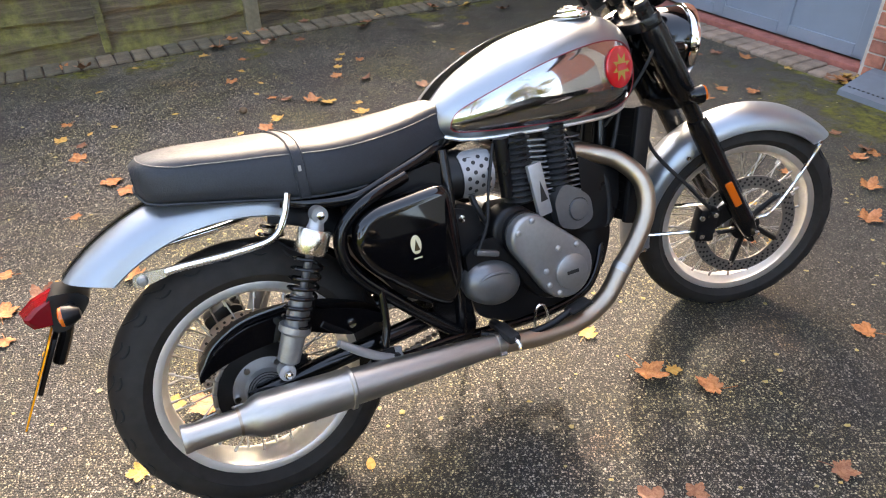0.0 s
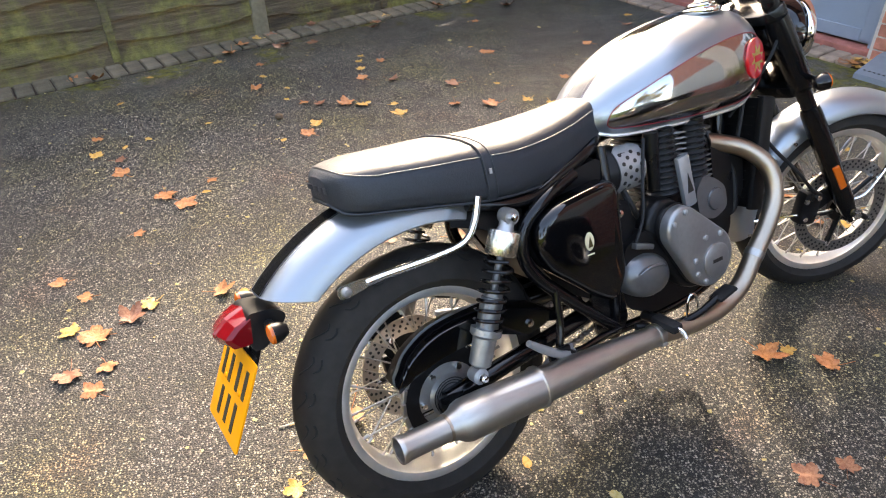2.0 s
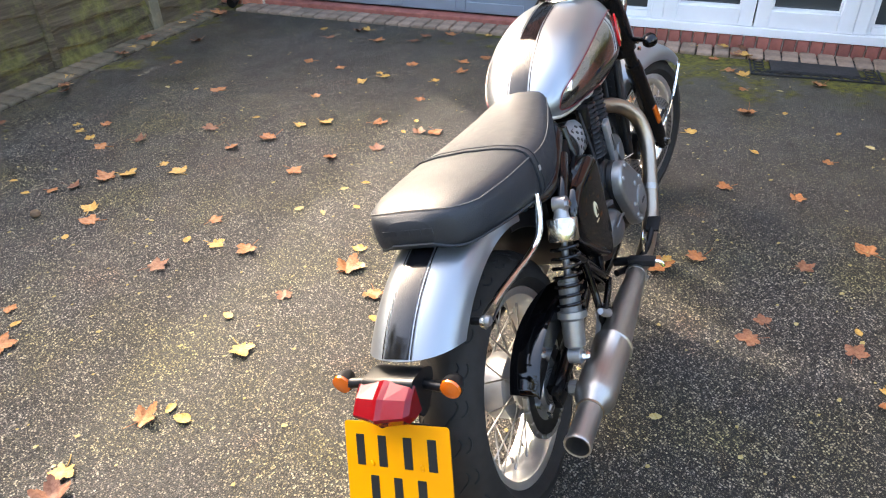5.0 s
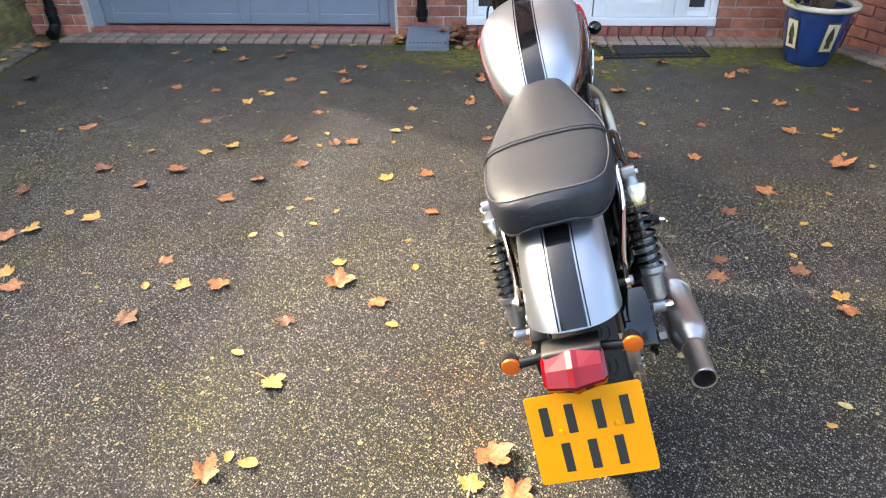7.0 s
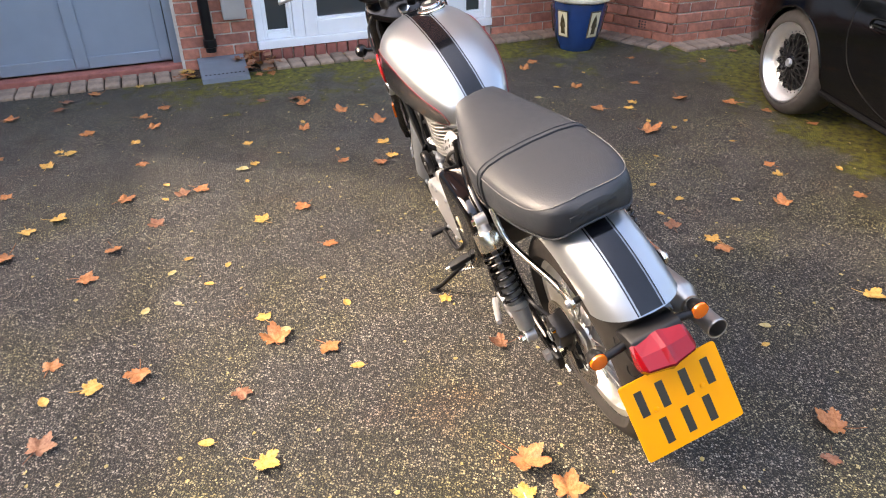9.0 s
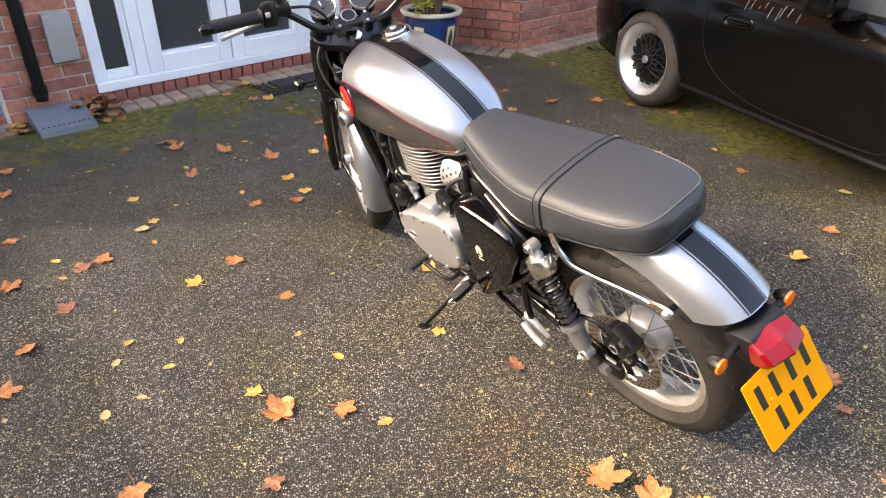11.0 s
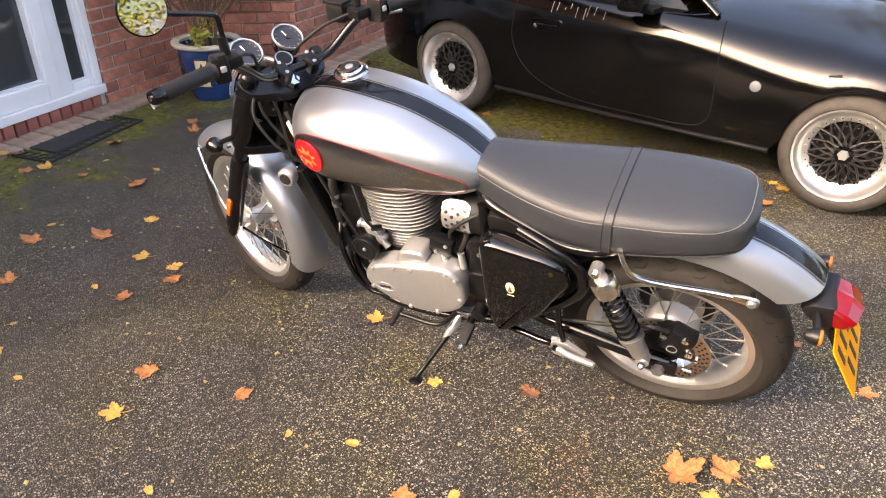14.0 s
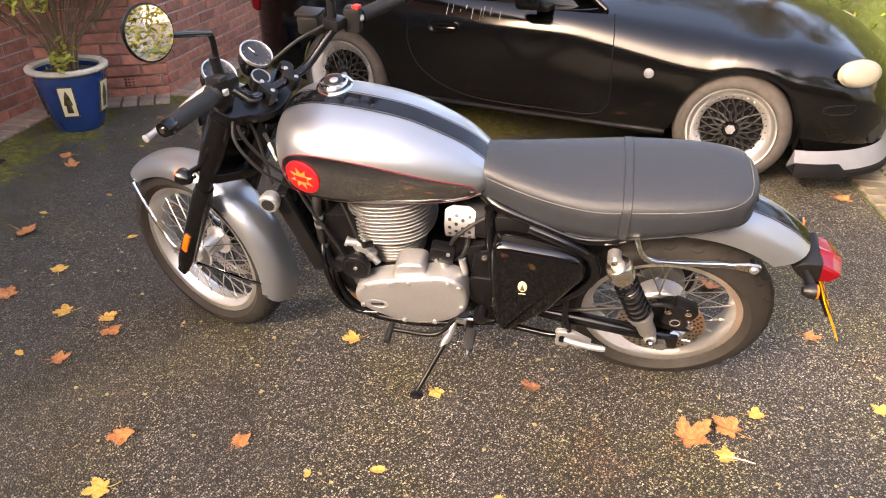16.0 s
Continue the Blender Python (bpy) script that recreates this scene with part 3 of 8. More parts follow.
tagged(part("lintel", house_box(-2.1, 0.2, FACE - 0.25, FACE, 2.122, 2.149), "upvc", smooth=False), "white lintel over the glazed doors", "lintel", kind="structure")
tagged(part("garage_lintel", house_box(-4.4, -2.1, FACE - 0.25, FACE, 2.1, 2.149), "garage", smooth=False), "grey lintel over the garage door", "lintel", kind="structure")

# downpipes with their shoes, meter box, drain cover
for s, top in ((-1.92, 5.3), (-4.62, 1.05)):
    pipe = thing("downpipe", HOUSE @ Matrix.Translation((s, FACE + 0.055, 0)), "black plastic downpipe on the brick wall", "downpipe", "downpipes")
    part("pipe", rod((0, 0, 0.13 if s > -3 else 0.11), (0, 0, top), 0.034, 20), "black_plastic", pipe)
    part("collar", lathe([(0.035, 0), (0.042, 0.004), (0.042, 0.05), (0.035, 0.055)], 20, Matrix.Translation((0, 0, 0.16))), "black_plastic", pipe)
    if s < -3:
        part("shoe", tube([(0, 0, 0.15), (0, 0.0, 0.09), (0, 0.05, 0.05), (0, 0.085, 0.04)], 0.039, 16), "black_plastic", pipe)
    for z in (0.9, ):
        part("bracket", box((0.11, 0.03, 0.03), Matrix.Translation((0, -0.04, z)), 0.004), "black_plastic", pipe)
dc = thing("drain_cover", HOUSE @ Matrix.Translation((-1.87, FACE + 0.035, 0)), "grey sloping drain cover box at the downpipe foot", "drain cover")
part("hood", prism([(0.0, 0.0), (0.0, 0.090), (0.07, 0.084), (0.280, 0.028), (0.286, 0.0)], -0.150, 0.150, 0.0), "grey_metal", dc, smooth=False)
dc.children[0].matrix_basis = Matrix.Rotation(radians(90), 4, "Z") @ Matrix.Scale(-1, 4, (0, 1, 0))
for i in range(10):
    part("slot", box((0.012, 0.006, 0.004), Matrix.Translation((-0.12 + i * 0.0267, 0.236, 0.0415)) @ Matrix.Rotation(radians(-15), 4, "X")), "ink", dc, smooth=False)
mb = thing("meter_box", HOUSE @ Matrix.Translation((-1.735, FACE + 0.035, 0.46)), "small grey plastic box on the brick pier", "meter box")
part("case", box((0.15, 0.07, 0.27), None, 0.012), "meter", mb)

# door mat
dm = thing("doormat", HOUSE @ Matrix.Translation((-0.335, -3.635, 0)) @ Matrix.Rotation(radians(-4), 4, "Z") @ Matrix.Diagonal((0.97, 0.82, 1, 1)), "black rubber doormat with a pierced scroll border", "doormat")
part("pad", box((0.50, 0.25, 0.012), Matrix.Translation((0, 0, 0.007)), 0.003), "rubber_mat", dm, smooth=False)
for sx, sy, cx, cy in ((0.74, 0.010, 0, 0.215), (0.74, 0.010, 0, -0.215), (0.010, 0.42, 0.365, 0), (0.010, 0.42, -0.365, 0), (0.56, 0.008, 0, 0.135), (0.56, 0.008, 0, -0.135)):
    part("bar", box((sx, sy, 0.011), Matrix.Translation((cx, cy, 0.0065)), 0.002), "rubber_mat", dm, smooth=False)
bm = bmesh.new()
for i in range(13):
    for sy in (0.175, -0.175):
        c = Vector((-0.33 + i * 0.055, sy, 0.006))
        tube([c + Vector((0.03 * math.cos(a), 0.03 * math.sin(a), 0)) for a in [k * math.pi / 4 for k in range(8)]], 0.004, 6, 2, closed=True, bm=bm)
for i in range(4):
    for sx in (0.315, -0.315):
        c = Vector((sx, -0.09 + i * 0.06, 0.006))
        tube([c + Vector((0.03 * math.cos(a), 0.03 * math.sin(a), 0)) for a in [k * math.pi / 4 for k in range(8)]], 0.004, 6, 2, closed=True, bm=bm)
part("scroll_border", bm, "rubber_mat", dm)

# ---- fence ----
FENCE_S = CORNER_S - 0.02
fence = thing("fence", HOUSE @ Matrix.Translation((FENCE_S, 0, 0)), "weathered green-brown overlap panel fence with concrete posts", "fence", kind="structure")
# posts past the house front, unseen, are added to block a strip of sun
POSTS = [-3.12 + 1.90 * i for i in range(-4, 7)]
rnd = random.Random(4)
for d in POSTS:
    part("post", box((0.10, 0.10, 1.74), Matrix.Translation((0.0, d, 0.87)), 0.012), "concrete", fence, "grey concrete post")
for d0, d1 in zip(POSTS, POSTS[1:]):
    if d1 - d0 < 0.5:
        continue
    z, i = -0.012, 0
    L = d1 - d0 - 0.104
    while z < 1.58:
        hgt = rnd.uniform(0.125, 0.155)
        n = 16
        top = [rnd.uniform(-0.009, 0.009) for _ in range(n + 1)]
        bm = bmesh.new()
        loops = []
        for k in range(n + 1):
            y = (k / n - 0.5) * L
            wav = 0.014 * math.sin(k * 0.7 + i * 2.1) + 0.008 * math.sin(k * 1.7 + i) + top[k]
            loops.append([(0.030, y, z + wav), (0.046, y, z + wav), (0.004, y, z + hgt + 0.03), (-0.008, y, z + hgt + 0.03)])
        rings(bm, loops)
        ob = part("slat", bm, "fence", fence, smooth=False)
        ob.location = (0, (d0 + d1) / 2, 0)
        z += hgt
        i += 1
    for dd in ((d0 + d1) / 2,):
        part("batten", box((0.028, 0.045, 1.60), Matrix.Translation((0.052, dd, 0.83)), 0.004), "fence", fence, smooth=False)
    part("capping", box((0.06, L, 0.022), Matrix.Translation((0.01, (d0 + d1) / 2, 1.69)), 0.003), "fence", fence, smooth=False)

# ---- pot with its shrub ----
pot = thing("plant_pot", HOUSE @ Matrix.Translation((0.637, -3.426, 0)) @ Matrix.Rotation(radians(20), 4, "Z") @ Matrix.Diagonal((0.78, 0.78, 0.95, 1)), "large blue glazed pot with cream motif tiles and rim", "plant pot")
prof = [(0.0, 0.0), (0.165, 0.0), (0.175, 0.012), (0.205, 0.10), (0.232, 0.20), (0.248, 0.30), (0.252, 0.355), (0.247, 0.372), (0.225, 0.372), (0.22, 0.33), (0.0, 0.325)]
part("body", lathe(prof, 48), "pot", pot)
part("rim", lathe([(0.235, 0.365), (0.276, 0.368), (0.290, 0.380), (0.290, 0.394), (0.278, 0.402), (0.240, 0.400), (0.226, 0.39)], 48, closed=True), "pot_rim", pot, "cream glazed rim")
part("soil", lathe([(0.0, 0.352), (0.10, 0.356), (0.228, 0.345), (0.228, 0.33), (0.0, 0.33)], 24), "soil", pot)
for k in range(5):
    a = k * math.pi * 0.4 + 1.108
    slope = math.atan2(0.043, 0.20)
    base = Matrix.Rotation(a, 4, "Z") @ Matrix.Translation((0.2335, 0, 0.212)) @ Matrix.Rotation(slope, 4, "Y")
    tile = part("motif_tile", box((0.012, 0.098, 0.190), base, 0.003), "cream", pot, "cream motif tile with a brown plant")
    part("motif_border", box((0.010, 0.112, 0.204), base, 0.003), "pot_dark", tile)
    bm = prism([(-0.022, -0.072), (0.022, -0.072), (0.018, -0.022), (0.030, -0.018), (0.018, 0.040), (0.0, 0.078), (-0.018, 0.040), (-0.030, -0.018), (-0.018, -0.022)], 0.0065, 0.0085)
    part("motif", moved(bm, base @ Matrix.Rotation(radians(-90), 4, "Z")), "pot_dark", tile, smooth=False)


def leaf_cloud(centres, per, size, seed, squash=1.0):
    """Many small bent leaves about a set of (centre, radius)."""
    r = np.random.RandomState(seed)
    verts, faces = [], []
    for c, rad in centres:
        for _ in range(per):
            d = r.normal(size=3)
            d /= np.linalg.norm(d)
            p = Vector(c) + Vector(d * np.array((1, 1, squash))) * rad * r.uniform(0.45, 1.05)
            q = Euler((r.uniform(-0.9, 0.9), r.uniform(-0.9, 0.9), r.uniform(0, 6.3))).to_matrix()
            s = size * r.uniform(0.6, 1.2)
            k = len(verts)
            for a, b, h in ((0, -1, 0), (0.42, -0.2, 0.12), (0.30, 0.55, 0.10), (0, 1, -0.08), (-0.30, 0.55, 0.10), (-0.42, -0.2, 0.12)):
                verts.append(p + q @ Vector((a * s, b * s, h * s)))
            faces += [(k, k + 1, k + 2, k + 3), (k, k + 3, k + 4, k + 5)]
    me = bpy.data.meshes.new("leaves")
    me.from_pydata(verts, [], faces)
    return me


def leaf_part(name, me, material, parent, label=""):
    me.materials.append(M[material])
    ob = new(name, me)
    ob.parent = parent
    if label:
        ob["label"] = label
    return ob


shrub = thing("potted_shrub", HOUSE @ Matrix.Translation((0.637, -3.426, 0.33)), "shrub with yellow-green leaves and bare stems in the blue pot", "shrub")
rnd = random.Random(11)
tips = []
for k in range(20):
    a = k * 2.4 + rnd.uniform(-0.25, 0.25)
    R, z = rnd.uniform(0.10, 0.52), rnd.uniform(0.30, 0.72)
    end = Vector((R * math.cos(a), R * math.sin(a), z))
    bm = bmesh.new()
    tube([(0.05 * math.cos(a), 0.05 * math.sin(a), -0.02), (0.25 * end.x, 0.25 * end.y, z * 0.38), (0.65 * end.x, 0.65 * end.y, z * 0.74), end], [0.007, 0.006, 0.0045, 0.0025], 6, 4, bm=bm)
    if z > 0.42:
        tips.append((end, 0.12))
    for _ in range(4):
        b = a + rnd.uniform(-0.8, 0.8)
        e2 = Vector((1.15 * R * math.cos(b), 1.15 * R * math.sin(b), z * rnd.uniform(0.85, 1.35)))
        tube([end * 0.55, (end * 0.6 + e2 * 0.4), e2], [0.0036, 0.003, 0.002], 5, 3, bm=bm)
        if e2.z > 0.46:
            tips.append((e2, 0.10))
    part("stem", bm, "bark", shrub, "bare brown forked twig")
tips += [((-0.19 + 0.05 * k, 0.10 - 0.02 * k, 0.10 + 0.03 * k), 0.07) for k in range(3)]
leaf_part("foliage", leaf_cloud(tips, 22, 0.026, 5), "leaf_bush", shrub)

# ---- hedge beyond the car, and trees down the drive ----
hedge = thing("hedge", Matrix.Translation((-1.2, -3.6, 0)) @ Matrix.Rotation(radians(14), 4, "Z"), "clipped green and yellow hedge behind the black car", "hedge", kind="stuff")
r2 = np.random.RandomState(8)
cl = [((x, r2.uniform(-0.35, 0.35), z), 0.26) for x in np.arange(-5.0, 5.2, 0.26) for z in np.arange(0.15, 1.75, 0.27)]
leaf_part("hedge_leaves", leaf_cloud(cl, 26, 0.042, 9), "leaf_hedge", hedge)
part("hedge_core", box((10.2, 0.55, 1.6), Matrix.Translation((0, -0.1, 0.8)), 0.05), "grass", hedge)
shrubs = thing("shrub_row", Matrix.Translation((-7.6, -1.6, 0)) @ Matrix.Rotation(radians(98), 4, "Z"), "tall loose yellow-green shrubs at the end of the drive", "shrubs", kind="stuff")
cl = [((x + r2.uniform(-0.2, 0.2), r2.uniform(-0.5, 0.5), z), 0.34) for x in np.arange(-4.4, 4.4, 0.36) for z in np.arange(0.2, 2.5 + 0.5 * math.sin(x), 0.36)]
leaf_part("shrub_leaves", leaf_cloud(cl, 120, 0.050, 31), "leaf_bush", shrubs)
# strip of pavers and grass at the drive's edge under the hedge
bm = prism([(-8, -0.1), (8, -0.1), (8, 0.95), (-8, 0.95)], 0.0, 0.035, plane="xy")
tagged(part("verge", moved(bm, Matrix.Translation((-1.2, -3.6, 0)) @ Matrix.Rotation(radians(14), 4, "Z")), "grass", smooth=False), "mossy grass verge at the foot of the hedge", "verge", kind="structure")


def tree(x, y, h, seed):
    t = thing("tree", Matrix.Translation((x, y, 0)), "broadleaf tree with yellowing autumn leaves", "tree", "trees")
    r = random.Random(seed)
    bm = tube([(0, 0, 0), (0.08, 0.05, h * 0.3), (-0.05, 0.1, h * 0.6), (0.05, 0, h * 0.85)], [0.22, 0.17, 0.10, 0.03], 10, 5)
    cl = []
    for k in range(16):
        a, z = r.uniform(0, 6.3), r.uniform(0.35, 0.85) * h
        R = h * r.uniform(0.16, 0.34)
        e = Vector((R * math.cos(a), R * math.sin(a), z + h * r.uniform(0.05, 0.16)))
        tube([(0, 0, z * 0.85), (e.x * 0.5, e.y * 0.5, (z + e.z) / 2 - 0.1), e], [0.06, 0.045, 0.015], 6, 4, bm=bm)
        cl += [(e, h * 0.10), (e * 0.8 + Vector((0, 0, 0.25 * h * 0.4)), h * 0.09)]
    part("trunk", bm, "bark", t)
    leaf_part("crown", leaf_cloud(cl, 110, 0.11, seed), "leaf_tree", t)


for args in ((-7.5, 3.5, 6.5, 21), (-9.0, -2.5, 7.5, 22), (-5.5, -8.5, 7.0, 23), (1.5, -9.5, 8.0, 24), (7.5, -8.0, 6.5, 25), (-10.5, 8.0, 8.0, 26)):
    tree(*args)
# the neighbour's house across the road, plain
nb = thing("neighbour_house", Matrix.Translation((-16, -14, 0)) @ Matrix.Rotation(radians(40), 4, "Z"), "plain pale house across the road", "house")
part("wall", box((9, 6, 5), Matrix.Translation((0, 0, 2.5))), "white_tile", nb, smooth=False)
part("roof", prism([(-4.8, 5.0), (4.8, 5.0), (0, 7.6)], -3.3, 3.3), "roof", nb, smooth=False)

# ---- the motorcycle ----
HEAD, LEAN_L = radians(27.3), radians(18.3)
fwd = Vector((math.cos(HEAD), math.sin(HEAD), 0))
side0 = Vector((0, 0, 1)).cross(fwd)
lft = side0 * math.cos(LEAN_L) - Vector((0, 0, 1)) * math.sin(LEAN_L)
upw = fwd.cross(lft)
ORIGIN = Vector((-0.3375, 1.0825, 0)) + lft * 0.010
BIKE = Matrix(((fwd.x, lft.x, upw.x, ORIGIN.x), (fwd.y, lft.y, upw.y, ORIGIN.y), (fwd.z, lft.z, upw.z, ORIGIN.z), (0, 0, 0, 1)))
bike = thing("motorcycle", BIKE, "silver and black retro motorcycle leaning on its side stand", "motorcycle")

RX, RZ, RR = -0.042, 0.322, 0.321      # rear axle and tyre radius
FX, FZ, FR = 1.460, 0.316, 0.316       # front axle with the bars straight
RAKE = radians(29.0)
axis_dir = Vector((-math.sin(RAKE), 0, math.cos(RAKE)))
ahead = Vector((math.cos(RAKE), 0, math.sin(RAKE)))
pivot = Vector((FX, 0, FZ)) - ahead * 0.05
STEER = Matrix.Translation(pivot) @ Matrix.Rotation(radians(-22.0), 4, axis_dir) @ Matrix.Translation(-pivot)
FORK = radians(27.0)                   # slope of the fork legs
STEER_FORK = STEER @ Matrix.Translation((FX, 0, FZ)) @ Matrix.Rotation(radians(-1.0), 4, "X") @ Matrix.Translation((-FX, 0, -FZ))
STEER_TOP = STEER @ Matrix.Translation((FX, 0, FZ)) @ Matrix.Rotation(radians(-2.0), 4, "X") @ Matrix.Translation((-FX, 0, -FZ))


def bp(name, bm, material, parent=None, label="", **kw):
    return part(name, bm, material, parent or bike, label, **kw)


def fp(name, bm, material, parent=None, label="", **kw):
    return part(name, moved(bm, STEER), material, parent or bike, label, **kw)


def tp(name, bm, material, parent=None, label="", **kw):
    return part(name, moved(bm, STEER_TOP), material, parent or bike, label, **kw)


def kp(name, bm, material, parent=None, label="", **kw):
    return part(name, moved(bm, STEER_FORK), material, parent or bike, label, **kw)


def crosswise(x, z, y=0.0):
    """Pose whose z axis runs to the left side of the machine."""
    return Matrix.Translation((x, y, z)) @ Matrix.Rotation(radians(-90), 4, "X")


def tyre_profile(R, rim, w, crown):
    return [(rim, -w * 0.70), (rim + 0.012, -w * 0.86)] + [(R - crown * 0.9 + crown * 0.9 * math.sin(math.pi * k / 12), -w * math.cos(math.pi * k / 12)) for k in range(13)] + [(rim + 0.012, w * 0.86), (rim, w * 0.70)]


def wheel(put, x, z, R, rim, w, spokes, name, front):
    m = crosswise(x, z)
    wh = put(name, lathe([(rim + 0.004, -w * 0.62), (rim + 0.008, -w * 0.70), (rim, -w * 0.72), (rim - 0.015, -w * 0.66), (rim - 0.017, -w * 0.46), (rim - 0.030, -w * 0.20), (rim - 0.030, w * 0.20), (rim - 0.017, w * 0.46), (rim - 0.015, w * 0.66), (rim, w * 0.72), (rim + 0.008, w * 0.70), (rim + 0.004, w * 0.62), (rim - 0.004, 0)], 64, m, closed=True), "alloy", None, "polished spoked wheel")
    put("tyre", lathe(tyre_profile(R, rim + 0.002, w, 0.075 if not front else 0.06), 72, m, closed=True), "tyre", wh, "black rubber tyre")
    # tread cuts
    bm = bmesh.new()
    cr = (0.075 if not front else 0.06) * 0.9
    for k in range(26):
        a0 = 2 * math.pi * k / 26
        for sgn in (-1, 1):
            for hook in (((0.20, -0.02), (0.34, 0.015), (0.50, 0.05), (0.62, 0.10), (0.55, 0.135)), ((0.70, 0.03), (0.84, 0.055), (0.90, 0.10), (0.84, 0.14))):
                pts = []
                for ph, da in hook:
                    rr = R - cr + cr * math.cos(ph) - 0.0014
                    aa = a0 + da + (0.12 if sgn > 0 else 0)
                    pts.append(m @ Vector((rr * math.cos(aa), rr * math.sin(aa), sgn * w * math.sin(ph))))
                tube(pts, 0.0026, 5, 3, bm=bm)
    put("tread_groove", bm, "groove", wh)["kind"] = "stuff"
    if not front:
        put("hub_drum", lathe([(0.030, -0.040), (0.068, -0.036), (0.078, -0.026), (0.078, 0.022), (0.070, 0.032), (0.034, 0.050), (0.030, 0.045)], 40, m, closed=True), "cast", wh, "plain alloy hub drum")
    hub = put("hub", lathe([(0.0, -0.075), (0.022, -0.075), (0.024, -0.055), (0.052, -0.05), (0.054, -0.042), (0.034, -0.034), (0.030, 0), (0.034, 0.034), (0.054, 0.042), (0.052, 0.05), (0.024, 0.055), (0.022, 0.075), (0.0, 0.075)], 32, m), "alloy", wh)
    for k in range(spokes):
        a = 2 * math.pi * k / spokes
        s = 1 if k % 2 else -1
        t = a + (0.42 if (k // 2) % 2 else -0.42)
        bm = rod(m @ Vector((0.050 * math.cos(t), 0.050 * math.sin(t), 0.045 * s)), m @ Vector(((rim - 0.028) * math.cos(a), (rim - 0.028) * math.sin(a), 0.012 * s)), 0.0020, 6)
        rod(m @ Vector(((rim - 0.045) * math.cos(a), (rim - 0.045) * math.sin(a), 0.013 * s)), m @ Vector(((rim - 0.024) * math.cos(a), (rim - 0.024) * math.sin(a), 0.011 * s)), 0.0036, 6, bm=bm)
        put("spoke", bm, "steel", wh)
    return wh


rear_wheel = wheel(bp, RX, RZ, RR, 0.230, 0.072, 36, "rear_wheel", False)
front_wheel = wheel(fp, FX, FZ, FR, 0.241, 0.055, 40, "front_wheel", True)


def disc(put, x, z, y, r0, r1, name, material, holes, parent=None):
    m = crosswise(x, z, y)
    d = put(name, lathe([(r0, -0.0025), (r1, -0.0025), (r1, 0.0025), (r0, 0.0025)], 56, m, closed=True), material, parent)
    bm = bmesh.new()
    for k in range(holes):
        for j, rr in enumerate((0.30, 0.55, 0.78)):
            a = 2 * math.pi * (k + j * 0.33) / holes
            r = r0 + (r1 - r0) * rr
            lathe([(0.0, -0.0031), (0.0038, -0.0031), (0.0038, 0.0031), (0.0, 0.0031)], 8, m @ Matrix.Translation((r * math.cos(a), r * math.sin(a), 0)), bm=bm)
    put("disc_hole", bm, "ink", d, smooth=False)["kind"] = "stuff"
    bm = bmesh.new()
    for k in range(5):
        a = 2 * math.pi * k / 5 + 0.3
        rod(m @ Vector((0.030 * math.cos(a), 0.030 * math.sin(a), 0)), m @ Vector(((r0 + 0.008) * math.cos(a + 0.25), (r0 + 0.008) * math.sin(a + 0.25), 0)), 0.009, 8, bm=bm)
    lathe([(0.020, -0.006), (0.046, -0.006), (0.046, 0.006), (0.020, 0.006)], 24, m, bm=bm, closed=True)
    put("disc_carrier", bm, "engine_black", d)
    for k in range(5):
        a = 2 * math.pi * k / 5 + 0.55
        put("disc_bolt", lathe([(0.0, -0.008), (0.008, -0.008), (0.008, 0.008), (0.0, 0.008)], 10, m @ Matrix.Translation(((r0 + 0.006) * math.cos(a), (r0 + 0.006) * math.sin(a), 0))), "chrome", d)


disc(fp, FX, FZ, -0.072, 0.122, 0.160, "front_brake_disc", "disc", 44)
disc(bp, RX, RZ, 0.085, 0.085, 0.127, "rear_brake_disc", "disc_bright", 34)
# nuts on the axles
fp("front_axle", rod((FX, -0.138, FZ), (FX, 0.128, FZ), 0.011, 16), "chrome")
fp("axle_cap", lathe([(0.0, 0), (0.014, 0), (0.016, 0.006), (0.013, 0.018), (0.0, 0.019)], 6, Matrix.Translation((FX, -0.132, FZ)) @ Matrix.Rotation(radians(90), 4, "X")), "chrome")
bp("rear_axle", rod((RX, -0.165, RZ), (RX, 0.165, RZ), 0.011, 16), "engine_black")
for y in (-0.17, 0.16):
    bp("axle_nut", lathe([(0.0, -0.009), (0.018, -0.009), (0.018, 0.009), (0.0, 0.009)], 6, crosswise(RX, RZ, y)), "cast_grey", smooth=False)

# fork legs, yokes
FORK_TOP = 0.77


def fork_at(h, y, off=0.0):
    return Vector((FX, y, FZ)) + Vector((-math.sin(FORK), 0, math.cos(FORK))) * h + Vector((math.cos(FORK), 0, math.sin(FORK))) * (off - 0.006)


